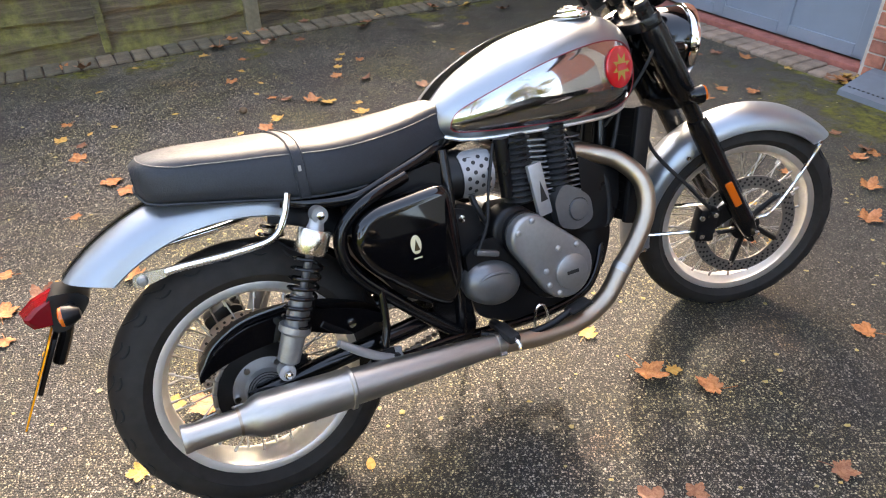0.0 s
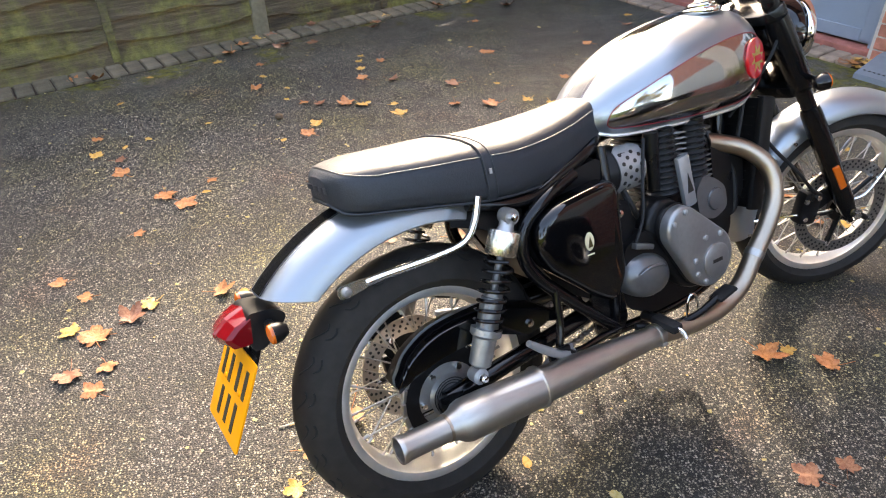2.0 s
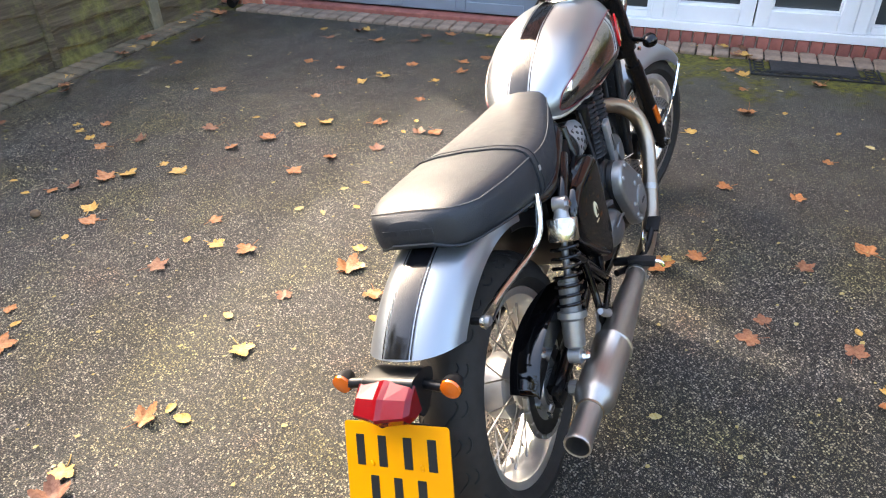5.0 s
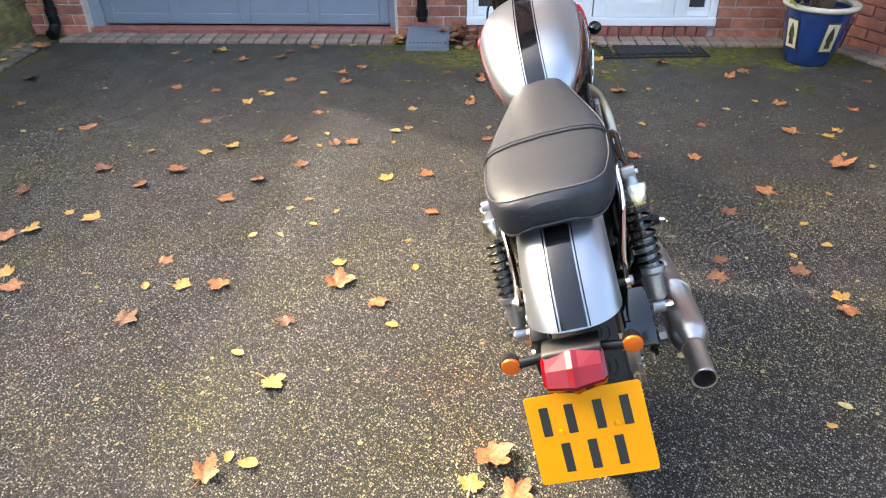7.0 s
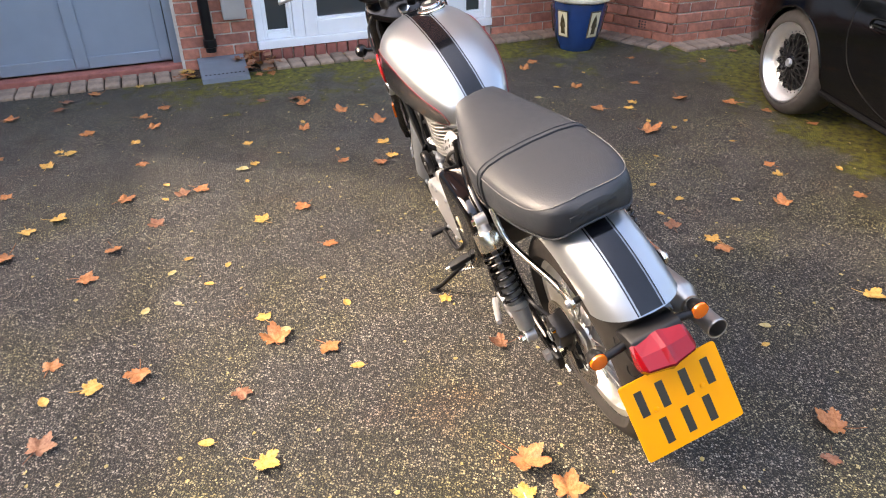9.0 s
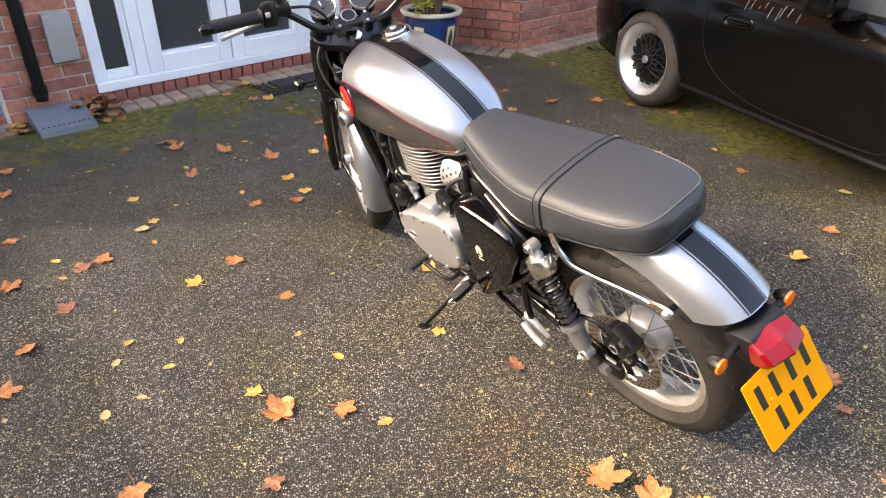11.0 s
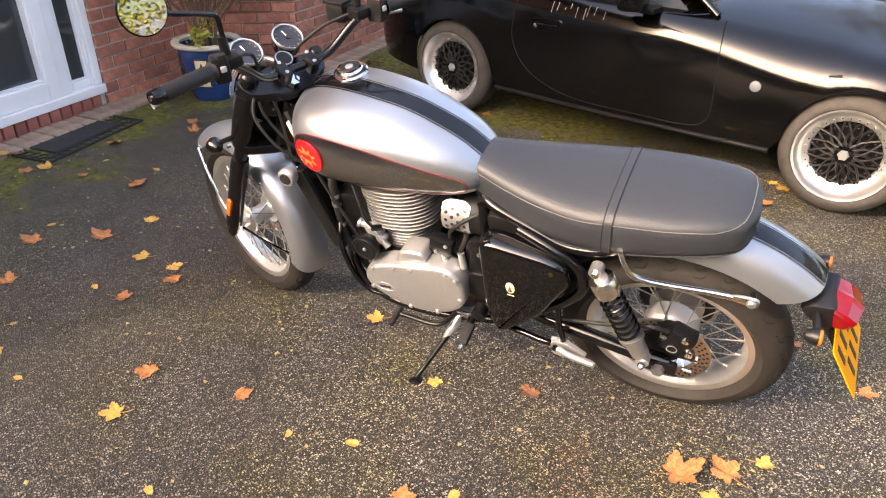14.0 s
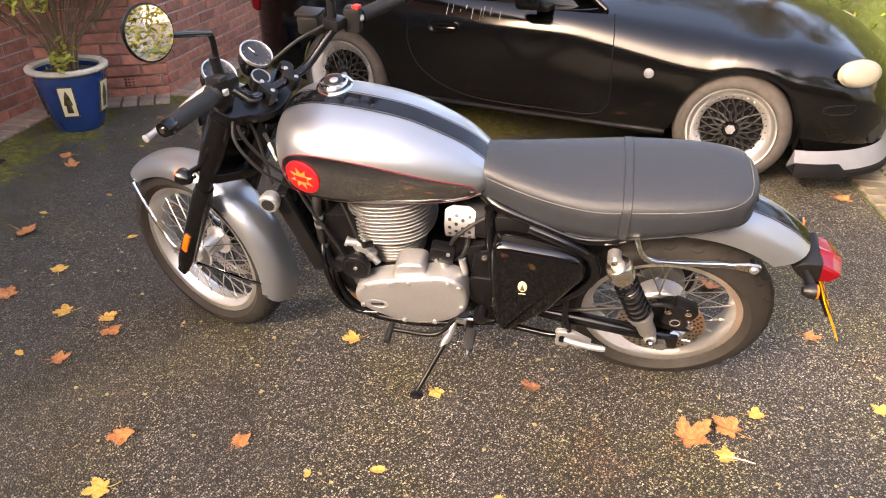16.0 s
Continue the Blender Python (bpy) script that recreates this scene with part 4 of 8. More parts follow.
for y in (-0.114, 0.114):
    leg = kp("fork_leg", tube([fork_at(-0.005, y), fork_at(0.05, y), fork_at(0.10, y), fork_at(0.36, y), fork_at(0.42, y)], [0.022, 0.029, 0.029, 0.030, 0.026], 20, 3), "satin_black", None, "satin black fork leg")
    kp("fork_tube", rod(fork_at(0.40, y), fork_at(FORK_TOP, y), 0.0215, 18), "satin_black", leg)
    kp("fork_shroud", tube([fork_at(0.50, y), fork_at(0.515, y), fork_at(0.70, y), fork_at(0.715, y)], [0.027, 0.034, 0.034, 0.028], 20, 2), "satin_black", leg)
    kp("fork_cap", lathe([(0.0, 0.0), (0.020, 0.0), (0.020, 0.012), (0.014, 0.018), (0.0, 0.018)], 12, along(fork_at(FORK_TOP, y), fork_at(FORK_TOP + 0.1, y))), "engine_black", leg)
    kp("fork_foot", moved(box((0.036, 0.034, 0.07), None, 0.010), Matrix.Translation(fork_at(0.005, y)) @ Matrix.Rotation(-FORK, 4, "Y")), "satin_black", leg)
    # side reflector
    s = -1 if y < 0 else 1
    kp("reflector", moved(box((0.022, 0.010, 0.085), None, 0.005), Matrix.Translation(fork_at(0.165, y + s * 0.030, -0.004)) @ Matrix.Rotation(-FORK, 4, "Y")), "orange_lens", leg, "orange side reflector")
    # indicators on the forks
    root = fork_at(0.525, y + s * 0.02, 0.01)
    ind = kp("front_indicator", rod(root, root + Vector((0.0, s * 0.055, 0)), 0.008, 10), "satin_black", None, "small round black indicator with orange lens")
    c = root + Vector((0, s * 0.07, 0))
    kp("lamp_shell", lathe([(0.0, -0.030), (0.012, -0.027), (0.022, -0.012), (0.024, 0.006), (0.0, 0.006)], 20, along(c, c + Vector((1, 0, 0.1)))), "satin_black", ind)
    kp("lens", lathe([(0.0205, 0.006), (0.0195, 0.013), (0.011, 0.018), (0.0, 0.019)], 20, along(c, c + Vector((1, 0, 0.1)))), "orange_lens", ind)
    for hh in (0.475, 0.505):
        kp("clamp_bolt", lathe([(0.0, 0), (0.007, 0), (0.007, 0.008), (0.0, 0.009)], 8, along(fork_at(hh, y + s * 0.03, 0.018), fork_at(hh, y + s * 0.04, 0.018))), "chrome", leg)
for h, th in ((0.500, 0.035), (0.735, 0.028)):
    out = rounded([(-0.080, -0.030), (-0.035, -0.134), (0.030, -0.142), (0.030, 0.142), (-0.035, 0.134), (-0.080, 0.030)], 0.025)
    bm = prism(out, -th / 2, th / 2, 0.005, plane="xy")
    kp("yoke", moved(bm, Matrix.Translation(fork_at(h, 0)) @ Matrix.Rotation(-FORK, 4, "Y")), "satin_black")
kp("steering_stem_nut", lathe([(0.0, 0), (0.020, 0), (0.020, 0.016), (0.0, 0.018)], 6, along(fork_at(0.75, 0, -0.05), fork_at(0.85, 0, -0.05))), "chrome")

# front mudguard, built about the front axle


def guard(put, cx, cz, R, drop, half, a0, a1, name, material, tip0=0.0, tip1=0.0, n=44, thick=0.003):
    """A curved mudguard between two angles with rounded ends."""
    bm = bmesh.new()
    m = 15
    loops = []
    for skin in (0, 1):
        for i in range(n + 1):
            t = i / n
            a = a0 + (a1 - a0) * t
            row = []
            for j in range(m):
                v = 2 * j / (m - 1) - 1
                # rounded ends: the edges stop short of the middle
                aa = a0 + (a1 - a0) * t
                cut0, cut1 = tip0 * v * v, tip1 * v * v
                aa = (a0 + (a1 - a0) / abs(a1 - a0) * cut0) + ((a1 - (a1 - a0) / abs(a1 - a0) * cut1) - (a0 + (a1 - a0) / abs(a1 - a0) * cut0)) * t
                ang = v * math.pi / 2
                rr = R - drop * (1 - abs(math.cos(ang)) ** 0.9) - skin * thick
                yy = (half - skin * thick) * math.copysign(abs(math.sin(ang)) ** 0.85, v)
                row.append(Vector((cx + rr * math.cos(aa), yy, cz + rr * math.sin(aa))))
            loops.append(row)
    outer, inner = loops[: n + 1], loops[n + 1:]
    va = rings(bm, outer, close=False)
    vb = rings(bm, inner, close=False)
    for i in range(n):
        bm.faces.new((va[i][0], va[i + 1][0], vb[i + 1][0], vb[i][0]))
        bm.faces.new((va[i][-1], va[i + 1][-1], vb[i + 1][-1], vb[i][-1]))
    for j in range(m - 1):
        bm.faces.new((va[0][j], va[0][j + 1], vb[0][j + 1], vb[0][j]))
        bm.faces.new((va[-1][j], va[-1][j + 1], vb[-1][j + 1], vb[-1][j]))
    return put(name, bm, material, None, "silver painted mudguard")


fg = guard(fp, FX, FZ, 0.358, 0.058, 0.072, radians(43), radians(191), "front_mudguard", "silver", 0.12, 0.10)
for a, y in ((48, 0.070), (48, -0.070), (186, 0.068), (186, -0.068), (128, 0.071), (128, -0.071)):
    r = 0.312
    p = Vector((FX + r * math.cos(radians(a)), y, FZ + r * math.sin(radians(a))))
    fp("rivet", lathe([(0.0, 0), (0.007, 0), (0.006, 0.004), (0.0, 0.005)], 10, along(p, p + Vector((0, y, 0)))), "chrome", fg)
for y in (-0.078, 0.078):
    a = radians(48)
    fp("mudguard_stay", tube([(FX + 0.308 * math.cos(a), y * 0.98, FZ + 0.308 * math.sin(a)), (FX + 0.20 * math.cos(radians(45)), y * 1.16, FZ + 0.20 * math.sin(radians(45))), (FX + 0.07, y * 1.2, FZ + 0.045), (FX + 0.02, y * 1.2, FZ + 0.03)], [0.006, 0.0055, 0.0055, 0.006], 8, 3), "chrome", fg, "chrome mudguard stay")
    fp("mudguard_stay", tube([(FX - 0.308, y * 0.98, FZ + 0.020), (FX - 0.20, y * 1.15, FZ + 0.018), (FX - 0.045, y * 1.2, FZ + 0.008)], 0.0055, 8, 3), "chrome", fg, "chrome mudguard stay")

# front caliper and its hose
cal = fp("front_caliper", box((0.062, 0.046, 0.105), Matrix.Translation((FX - 0.135, -0.085, FZ + 0.035)) @ Matrix.Rotation(radians(10), 4, "Y"), 0.012), "engine_black", None, "black brake caliper")
for dx, dz in ((-0.02, 0.03), (0.02, 0.035), (-0.018, -0.03), (0.022, -0.028)):
    fp("caliper_bolt", lathe([(0.0, 0), (0.008, 0), (0.008, 0.006), (0.0, 0.007)], 8, along((FX - 0.135 + dx, -0.108, FZ + 0.035 + dz), (FX - 0.135 + dx, -0.12, FZ + 0.035 + dz))), "chrome", cal)
fp("caliper_bracket", box((0.10, 0.018, 0.05), Matrix.Translation((FX - 0.075, -0.088, FZ + 0.06)) @ Matrix.Rotation(radians(-30), 4, "Y"), 0.006), "engine_black", cal)
fp("brake_hose", tube([(FX - 0.13, -0.10, FZ + 0.09), (FX - 0.20, -0.115, FZ + 0.17), (FX - 0.31, -0.085, FZ + 0.30), (FX - 0.33, -0.07, FZ + 0.42)], 0.0055, 8), "rubber", cal)

# headlamp
hc = Vector((FX - 0.235, 0, 0.885))
hl = kp("headlamp", lathe([(0.0, -0.105), (0.030, -0.100), (0.060, -0.080), (0.082, -0.045), (0.090, 0.0), (0.090, 0.028)], 40, along(hc, hc + Vector((1, 0, -0.10)))), "gloss_black", None, "round black headlamp with a chrome rim")
kp("headlamp_rim", lathe([(0.088, 0.02), (0.096, 0.022), (0.099, 0.032), (0.097, 0.046), (0.088, 0.052), (0.084, 0.044)], 44, along(hc, hc + Vector((1, 0, -0.10))), closed=True), "chrome", hl, "chrome rim")
kp("headlamp_glass", lathe([(0.0, 0.062), (0.03, 0.060), (0.06, 0.054), (0.086, 0.044), (0.086, 0.036), (0.0, 0.036)], 40, along(hc, hc + Vector((1, 0, -0.10)))), "head_glass", hl)
for s in (-1, 1):
    kp("headlamp_bracket", tube([fork_at(0.56, s * 0.110), (hc.x - 0.05, s * 0.103, hc.z - 0.01), (hc.x - 0.002, s * 0.096, hc.z)], [0.020, 0.018, 0.014], 10, 4), "satin_black", hl)
    for dx, dz in ((0.0, 0.0), (-0.022, -0.045)):
        p = Vector((hc.x + dx, s * 0.100, hc.z + dz))
        kp("headlamp_screw", lathe([(0.0, 0), (0.009, 0), (0.008, 0.006), (0.0, 0.008)], 10, along(p, p + Vector((0, s, 0)))), "chrome", hl)

# clocks
for s, nm in ((-1, "speedometer"), (1, "rev_counter")):
    c = Vector((1.148, s * 0.068, 1.050))
    ax = along(c, c + Vector((-0.55, 0, 0.84)))
    g = tp(nm, lathe([(0.0, -0.06), (0.026, -0.058), (0.040, -0.03), (0.043, 0.0)], 32, ax), "satin_black", None, "round instrument with a chrome bezel and pale dial")
    tp("bezel", lathe([(0.0405, 0.003), (0.0440, 0.001), (0.0452, 0.006), (0.0432, 0.0105), (0.0410, 0.0095)], 40, ax, closed=True), "polished", g)
    tp("dial", lathe([(0.0, 0.004), (0.0405, 0.004), (0.0405, 0.002), (0.0, 0.002)], 32, ax), "white_face", g)
    bm = bmesh.new()
    for k in range(11):
        a = radians(-220 + 26 * k)
        box((0.005, 0.0010, 0.0010), ax @ Matrix.Rotation(a, 4, "Z") @ Matrix.Translation((0.034, 0, 0.0048)), bm=bm)
    tp("dial_mark", bm, "meter", g, smooth=False)
    tp("needle", box((0.030, 0.0025, 0.0015), ax @ Matrix.Rotation(radians(100), 4, "Z") @ Matrix.Translation((0.010, 0, 0.006))), "white", g, smooth=False)
    tp("needle_hub", lathe([(0.0, 0.004), (0.006, 0.004), (0.006, 0.008), (0.0, 0.008)], 16, ax), "ink", g)
ig = Vector((1.075, 0.0, 1.030))
ax = along(ig, ig + Vector((-0.5, 0, 0.87)))
ign = tp("ignition_lock", lathe([(0.0, -0.03), (0.024, -0.03), (0.026, 0.0), (0.022, 0.006), (0.0, 0.006)], 24, ax), "engine_black")
tp("lock_ring", lathe([(0.0215, 0.004), (0.0245, 0.004), (0.0245, 0.008), (0.0215, 0.008)], 24, ax, closed=True), "cast_grey", ign)

# handlebar with its grips, levers and switches
bar_pts = [(0.910, 0.410, 1.140), (0.945, 0.270, 1.130), (0.975, 0.200, 1.115), (1.008, 0.115, 1.040), (1.016, 0.060, 1.025), (1.016, 0.0, 1.025)]
bar_pts = bar_pts + [(x, -y, z) for x, y, z in bar_pts[-2::-1]]
hb = tp("handlebar", tube(bar_pts, 0.0112, 14, 6), "satin_black", None, "black handlebar")
for y in (-0.045, 0.045):
    tp("bar_clamp", box((0.046, 0.030, 0.044), Matrix.Translation((1.014, y, 1.022)) @ Matrix.Rotation(-RAKE, 4, "Y"), 0.008), "engine_black", hb)
    for dx in (-0.016, 0.016):
        tp("clamp_bolt", lathe([(0.0, 0), (0.0055, 0), (0.0055, 0.004), (0.0, 0.005)], 10, along((1.010 + dx, y, 1.041 + dx * 0.5), (1.000 + dx, y, 1.065))), "cast", hb)
for s in (-1, 1):
    e, i = Vector((0.910, s * 0.413, 1.140)), Vector((0.945, s * 0.270, 1.130))
    prof_g, r_g = [], []
    for k in range(25):
        t = k / 24
        prof_g.append(i.lerp(e, t))
        r_g.append(0.0178 + (0.0014 if k % 2 else 0.0) + (0.006 if k == 0 else 0))
    tp("grip", tube(prof_g, r_g, 18, smooth=False), "rubber", hb, "ribbed black rubber grip")
    tp("bar_end", tube([e, e.lerp(i, -0.10), e.lerp(i, -0.20)], [0.017, 0.019, 0.015], 18, 2), "satin_black", hb)
    tp("bar_end_screw", lathe([(0.0, 0), (0.006, 0), (0.006, 0.003), (0.0, 0.003)], 10, along(e.lerp(i, -0.20), e.lerp(i, -0.4))), "chrome", hb)
    b = i.lerp(e, -0.17)
    tp("switch_pod", moved(box((0.046, 0.042, 0.066), None, 0.011), Matrix.Translation(b) @ Matrix.Rotation(s * radians(-20), 4, "Z")), "black_plastic", hb)
    tp("switch_button", box((0.018, 0.022, 0.010), Matrix.Translation(b + Vector((-0.014, 0, 0.034))), 0.003), "red_switch" if s < 0 else "ink", hb)
    tp("switch_button", box((0.010, 0.014, 0.014), Matrix.Translation(b + Vector((-0.024, s * 0.004, 0.006))), 0.003), "meter", hb)
    perch = i.lerp(e, -0.46)
    tp("lever_perch", moved(box((0.052, 0.050, 0.030), None, 0.009), Matrix.Translation(perch + Vector((0.018, 0, 0)))), "engine_black", hb)
    lv = tp("lever", tube([perch + Vector((0.040, s * 0.01, -0.006)), perch + Vector((0.060, s * 0.045, -0.024)), perch + Vector((0.068, s * 0.11, -0.046)), perch + Vector((0.070, s * 0.178, -0.060)), perch + Vector((0.069, s * 0.195, -0.061))], [0.009, 0.009, 0.008, 0.007, 0.009], 10, 5), "cast", hb, "silver lever")
    tp("cable", tube([perch + Vector((0.04, -s * 0.02, -0.005)), perch + Vector((0.09, -s * 0.10, -0.04)), (1.13, s * 0.05, 0.99), (1.08, s * 0.045, 0.88), (1.05, s * 0.05, 0.74)], 0.0045, 7), "rubber", hb)
mc = tp("brake_reservoir", box((0.060, 0.050, 0.050), Matrix.Translation((1.050, -0.190, 1.115)) @ Matrix.Rotation(radians(15), 4, "Z"), 0.009), "black_plastic", None, "square black brake fluid reservoir")
tp("reservoir_lid", box((0.066, 0.056, 0.010), Matrix.Translation((1.050, -0.190, 1.145)) @ Matrix.Rotation(radians(15), 4, "Z"), 0.003), "black_plastic", mc)
# round mirrors on stalks
for s in (-1, 1):
    root = Vector((0.985, s * 0.202, 1.135))
    c = Vector((0.943, s * 0.388, 1.310))
    mi = tp("rear_view_mirror", tube([root, root + Vector((0.0, s * 0.002, 0.05)), root + Vector((-0.002, s * 0.006, 0.098)), root + Vector((-0.006, s * 0.030, 0.112)), c + Vector((0.022, -s * 0.05, -0.026)), c + Vector((0.020, -s * 0.02, -0.006))], 0.0065, 10, 5), "satin_black", None, "round black mirror on a bent stalk")
    tp("mirror_joint", rod(root - Vector((0, 0, 0.02)), root + Vector((0.005, s * 0.005, 0.05)), 0.012, 12), "black_plastic", mi)
    ax = along(c, c + Vector((-1, s * 0.05, 0.16)))
    tp("mirror_shell", lathe([(0.0, -0.030), (0.025, -0.027), (0.046, -0.012), (0.053, 0.002), (0.054, 0.006), (0.050, 0.007)], 36, ax), "satin_black", mi)
    tp("mirror_glass", lathe([(0.0, 0.0088), (0.0500, 0.0088), (0.0500, 0.0074), (0.0, 0.0074)], 36, ax), "mirror", mi, smooth=False)

# ---- tank ----
T_TOP = [(0.470, 0.835), (0.500, 0.862), (0.540, 0.893), (0.606, 0.927), (0.690, 0.960), (0.791, 0.980), (0.90, 0.990), (0.975, 0.982), (1.025, 0.953), (1.052, 0.900), (1.060, 0.870)]
T_BOT = [(0.470, 0.778), (0.54, 0.752), (0.70, 0.738), (0.85, 0.731), (0.96, 0.731), (1.025, 0.752), (1.060, 0.825)]
T_W = [(0.470, 0.055), (0.490, 0.085), (0.53, 0.112), (0.60, 0.138), (0.70, 0.160), (0.80, 0.172), (0.88, 0.175), (0.95, 0.165), (1.005, 0.138), (1.042, 0.093), (1.060, 0.032)]


def tank_at(x):
    zt, zb, w = interp(T_TOP, x), interp(T_BOT, x), interp(T_W, x)
    zm = zb + (zt - zb) * 0.42
    return zt, zb, zm, w


def tank_z(x, y, grow=0.0):
    zt, zb, zm, w = tank_at(x)
    return zm + (zt - zm + grow) * max(0.0, 1 - min(1, abs(y) / w) ** 2.5) ** (1 / 2.5)


def tank_y(x, z):
    zt, zb, zm, w = tank_at(x)
    if z >= zm:
        return w * max(0.0, 1 - min(1, (z - zm) / (zt - zm)) ** 2.5) ** (1 / 2.5)
    return w * max(0.0, 1 - (min(1, (zm - z) / (zm - zb)) ** 2.6) * 0.42)


bm = bmesh.new()
loops = []
for k in range(49):
    x = 0.470 + 0.590 * k / 48
    zt, zb, zm, w = tank_at(x)
    right = []
    for j in range(15):
        a = math.pi / 2 * j / 14
        c, s = math.sin(a) ** (2 / 2.5), math.cos(a) ** (2 / 2.5)
        right.append((w * c, zm + (zt - zm) * s))
    for j in range(1, 7):
        z = zm + (zb - zm) * j / 6
        right.append((tank_y(x, z), z))
    right.append((w * 0.45, zb + 0.004))
    loops.append([(x, y, z) for y, z in right] + [(x, -y, z) for y, z in right[::-1][:-1]])
rings(bm, loops)
tank = bp("fuel_tank", bm, "silver", None, "satin silver fuel tank with chrome side panels", angle=60)


def skin(pts_fn, nx, nt, material, name, label="", parent=None):
    bm = bmesh.new()
    rings(bm, [[pts_fn(i / nx, j / nt) for j in range(nt + 1)] for i in range(nx + 1)], close=False)
    ext = bmesh.ops.solidify(bm, geom=bm.faces[:], thickness=0.001)
    return bp(name, bm, material, parent or tank, label)


def stripe(y0, y1, x0, x1, material, name, lift):
    return skin(lambda u, v: Vector((x0 + (x1 - x0) * u, y0 + (y1 - y0) * v, tank_z(x0 + (x1 - x0) * u, y0 + (y1 - y0) * v) + lift)), 40, 6, material, name)


stripe(-0.026, 0.026, 0.474, 1.035, "stripe_black", "centre_stripe", 0.0016)
for s in (-1, 1):
    stripe(s * 0.031 - 0.0014, s * 0.031 + 0.0014, 0.478, 1.030, "stripe_black", "pinstripe", 0.0016)

P_LO = [(0.505, 0.790), (0.515, 0.780), (0.56, 0.772), (0.70, 0.758), (0.85, 0.751), (0.96, 0.755), (1.003, 0.785), (1.016, 0.840)]
P_HI = [(0.505, 0.800), (0.515, 0.818), (0.535, 0.832), (0.60, 0.857), (0.70, 0.889), (0.80, 0.911), (0.90, 0.921), (0.965, 0.912), (1.003, 0.882), (1.016, 0.842)]


def chrome_panel(s):
    def f(u, v, lift=0.0016):
        x = 0.505 + 0.511 * (0.5 - 0.5 * math.cos(math.pi * u))
        lo, hi = interp(P_LO, x), interp(P_HI, x)
        z = lo + (hi - lo) * v
        return Vector((x, s * (tank_y(x, z) + lift), z + lift * 0.4))
    panel = skin(f, 48, 18, "chrome", "chrome_panel", "mirror-bright chrome side panel")
    edge = [f(k / 40, 0, 0.0022) for k in range(41)] + [f(k / 40, 1, 0.0022) for k in range(40, -1, -1)][1:-1]
    bp("pinstripe", tube(edge, 0.0013, 6, smooth=False, closed=True), "red_line", tank, "dark red pinstripe")
    # oval badge: red with a pale star shape
    c = Vector((0.945, s * (tank_y(0.945, 0.855) + 0.0005), 0.855))
    nrm = Vector((0.25, s, 0.0)).normalized()
    ax = along(c, c + nrm) @ Matrix.Diagonal((1.16, 1.16, 1, 1))
    badge = bp("badge", moved(lathe([(0.0, 0.006), (0.030, 0.0055), (0.042, 0.003), (0.042, -0.004), (0.0, -0.004)], 36), ax), "red_badge", tank, "round red enamel badge")
    bp("badge_rim", moved(lathe([(0.0415, -0.004), (0.0435, -0.002), (0.0432, 0.002), (0.0415, 0.0034)], 36, closed=True), ax), "red_badge", badge)
    star = []
    for k in range(16):
        r = 0.030 if k % 2 == 0 else 0.015
        star.append((r * math.cos(k * math.pi / 8 + 0.3), r * math.sin(k * math.pi / 8 + 0.3)))
    bp("badge_star", moved(prism(star, 0.0055, 0.0068, plane="xy"), ax), "gold", badge, smooth=False)
    bp("badge_mark", moved(box((0.030, 0.014, 0.0016), Matrix.Translation((0, 0, 0.0074))), ax), "red_badge", badge, smooth=False)


chrome_panel(-1)
chrome_panel(1)
# seam flange round the foot of the tank
edge = [(0.475 + 0.56 * k / 20, (tank_y(0.475 + 0.56 * k / 20, interp(T_BOT, 0.475 + 0.56 * k / 20) + 0.006)) + 0.002, interp(T_BOT, 0.475 + 0.56 * k / 20) + 0.004) for k in range(21)]
edge = edge + [(x, -y, z) for x, y, z in edge[::-1]]
bp("tank_flange", tube(edge, 0.0048, 8, smooth=False, closed=True), "alloy", tank)
# filler cap
capc = Vector((0.902, -0.048, tank_z(0.902, -0.048)))
ax = along(capc, capc + Vector((0.02, 0, 1)))
cap = bp("filler_cap", lathe([(0.047, -0.006), (0.050, 0.001), (0.049, 0.006), (0.045, 0.009), (0.041, 0.009), (0.040, 0.006), (0.0, 0.006)], 44, ax), "chrome", tank, "chrome filler cap")
bp("cap_groove", lathe([(0.034, 0.0062), (0.041, 0.0062), (0.041, 0.0078), (0.034, 0.0078)], 40, ax, closed=True), "ink", cap)
bp("cap_lid", lathe([(0.036, 0.006), (0.037, 0.015), (0.034, 0.019), (0.029, 0.020), (0.0, 0.020)], 40, ax), "chrome", cap)
bp("lid_disc", lathe([(0.0, 0.020), (0.026, 0.020), (0.026, 0.0215), (0.024, 0.0225), (0.0, 0.0225)], 36, ax), "ink", cap, "black disc set in the cap")
bp("key_flap", lathe([(0.0, 0.022), (0.011, 0.022), (0.011, 0.025), (0.009, 0.026), (0.0, 0.026)], 24, ax @ Matrix.Translation((0.004, 0.003, 0))), "alloy", cap)

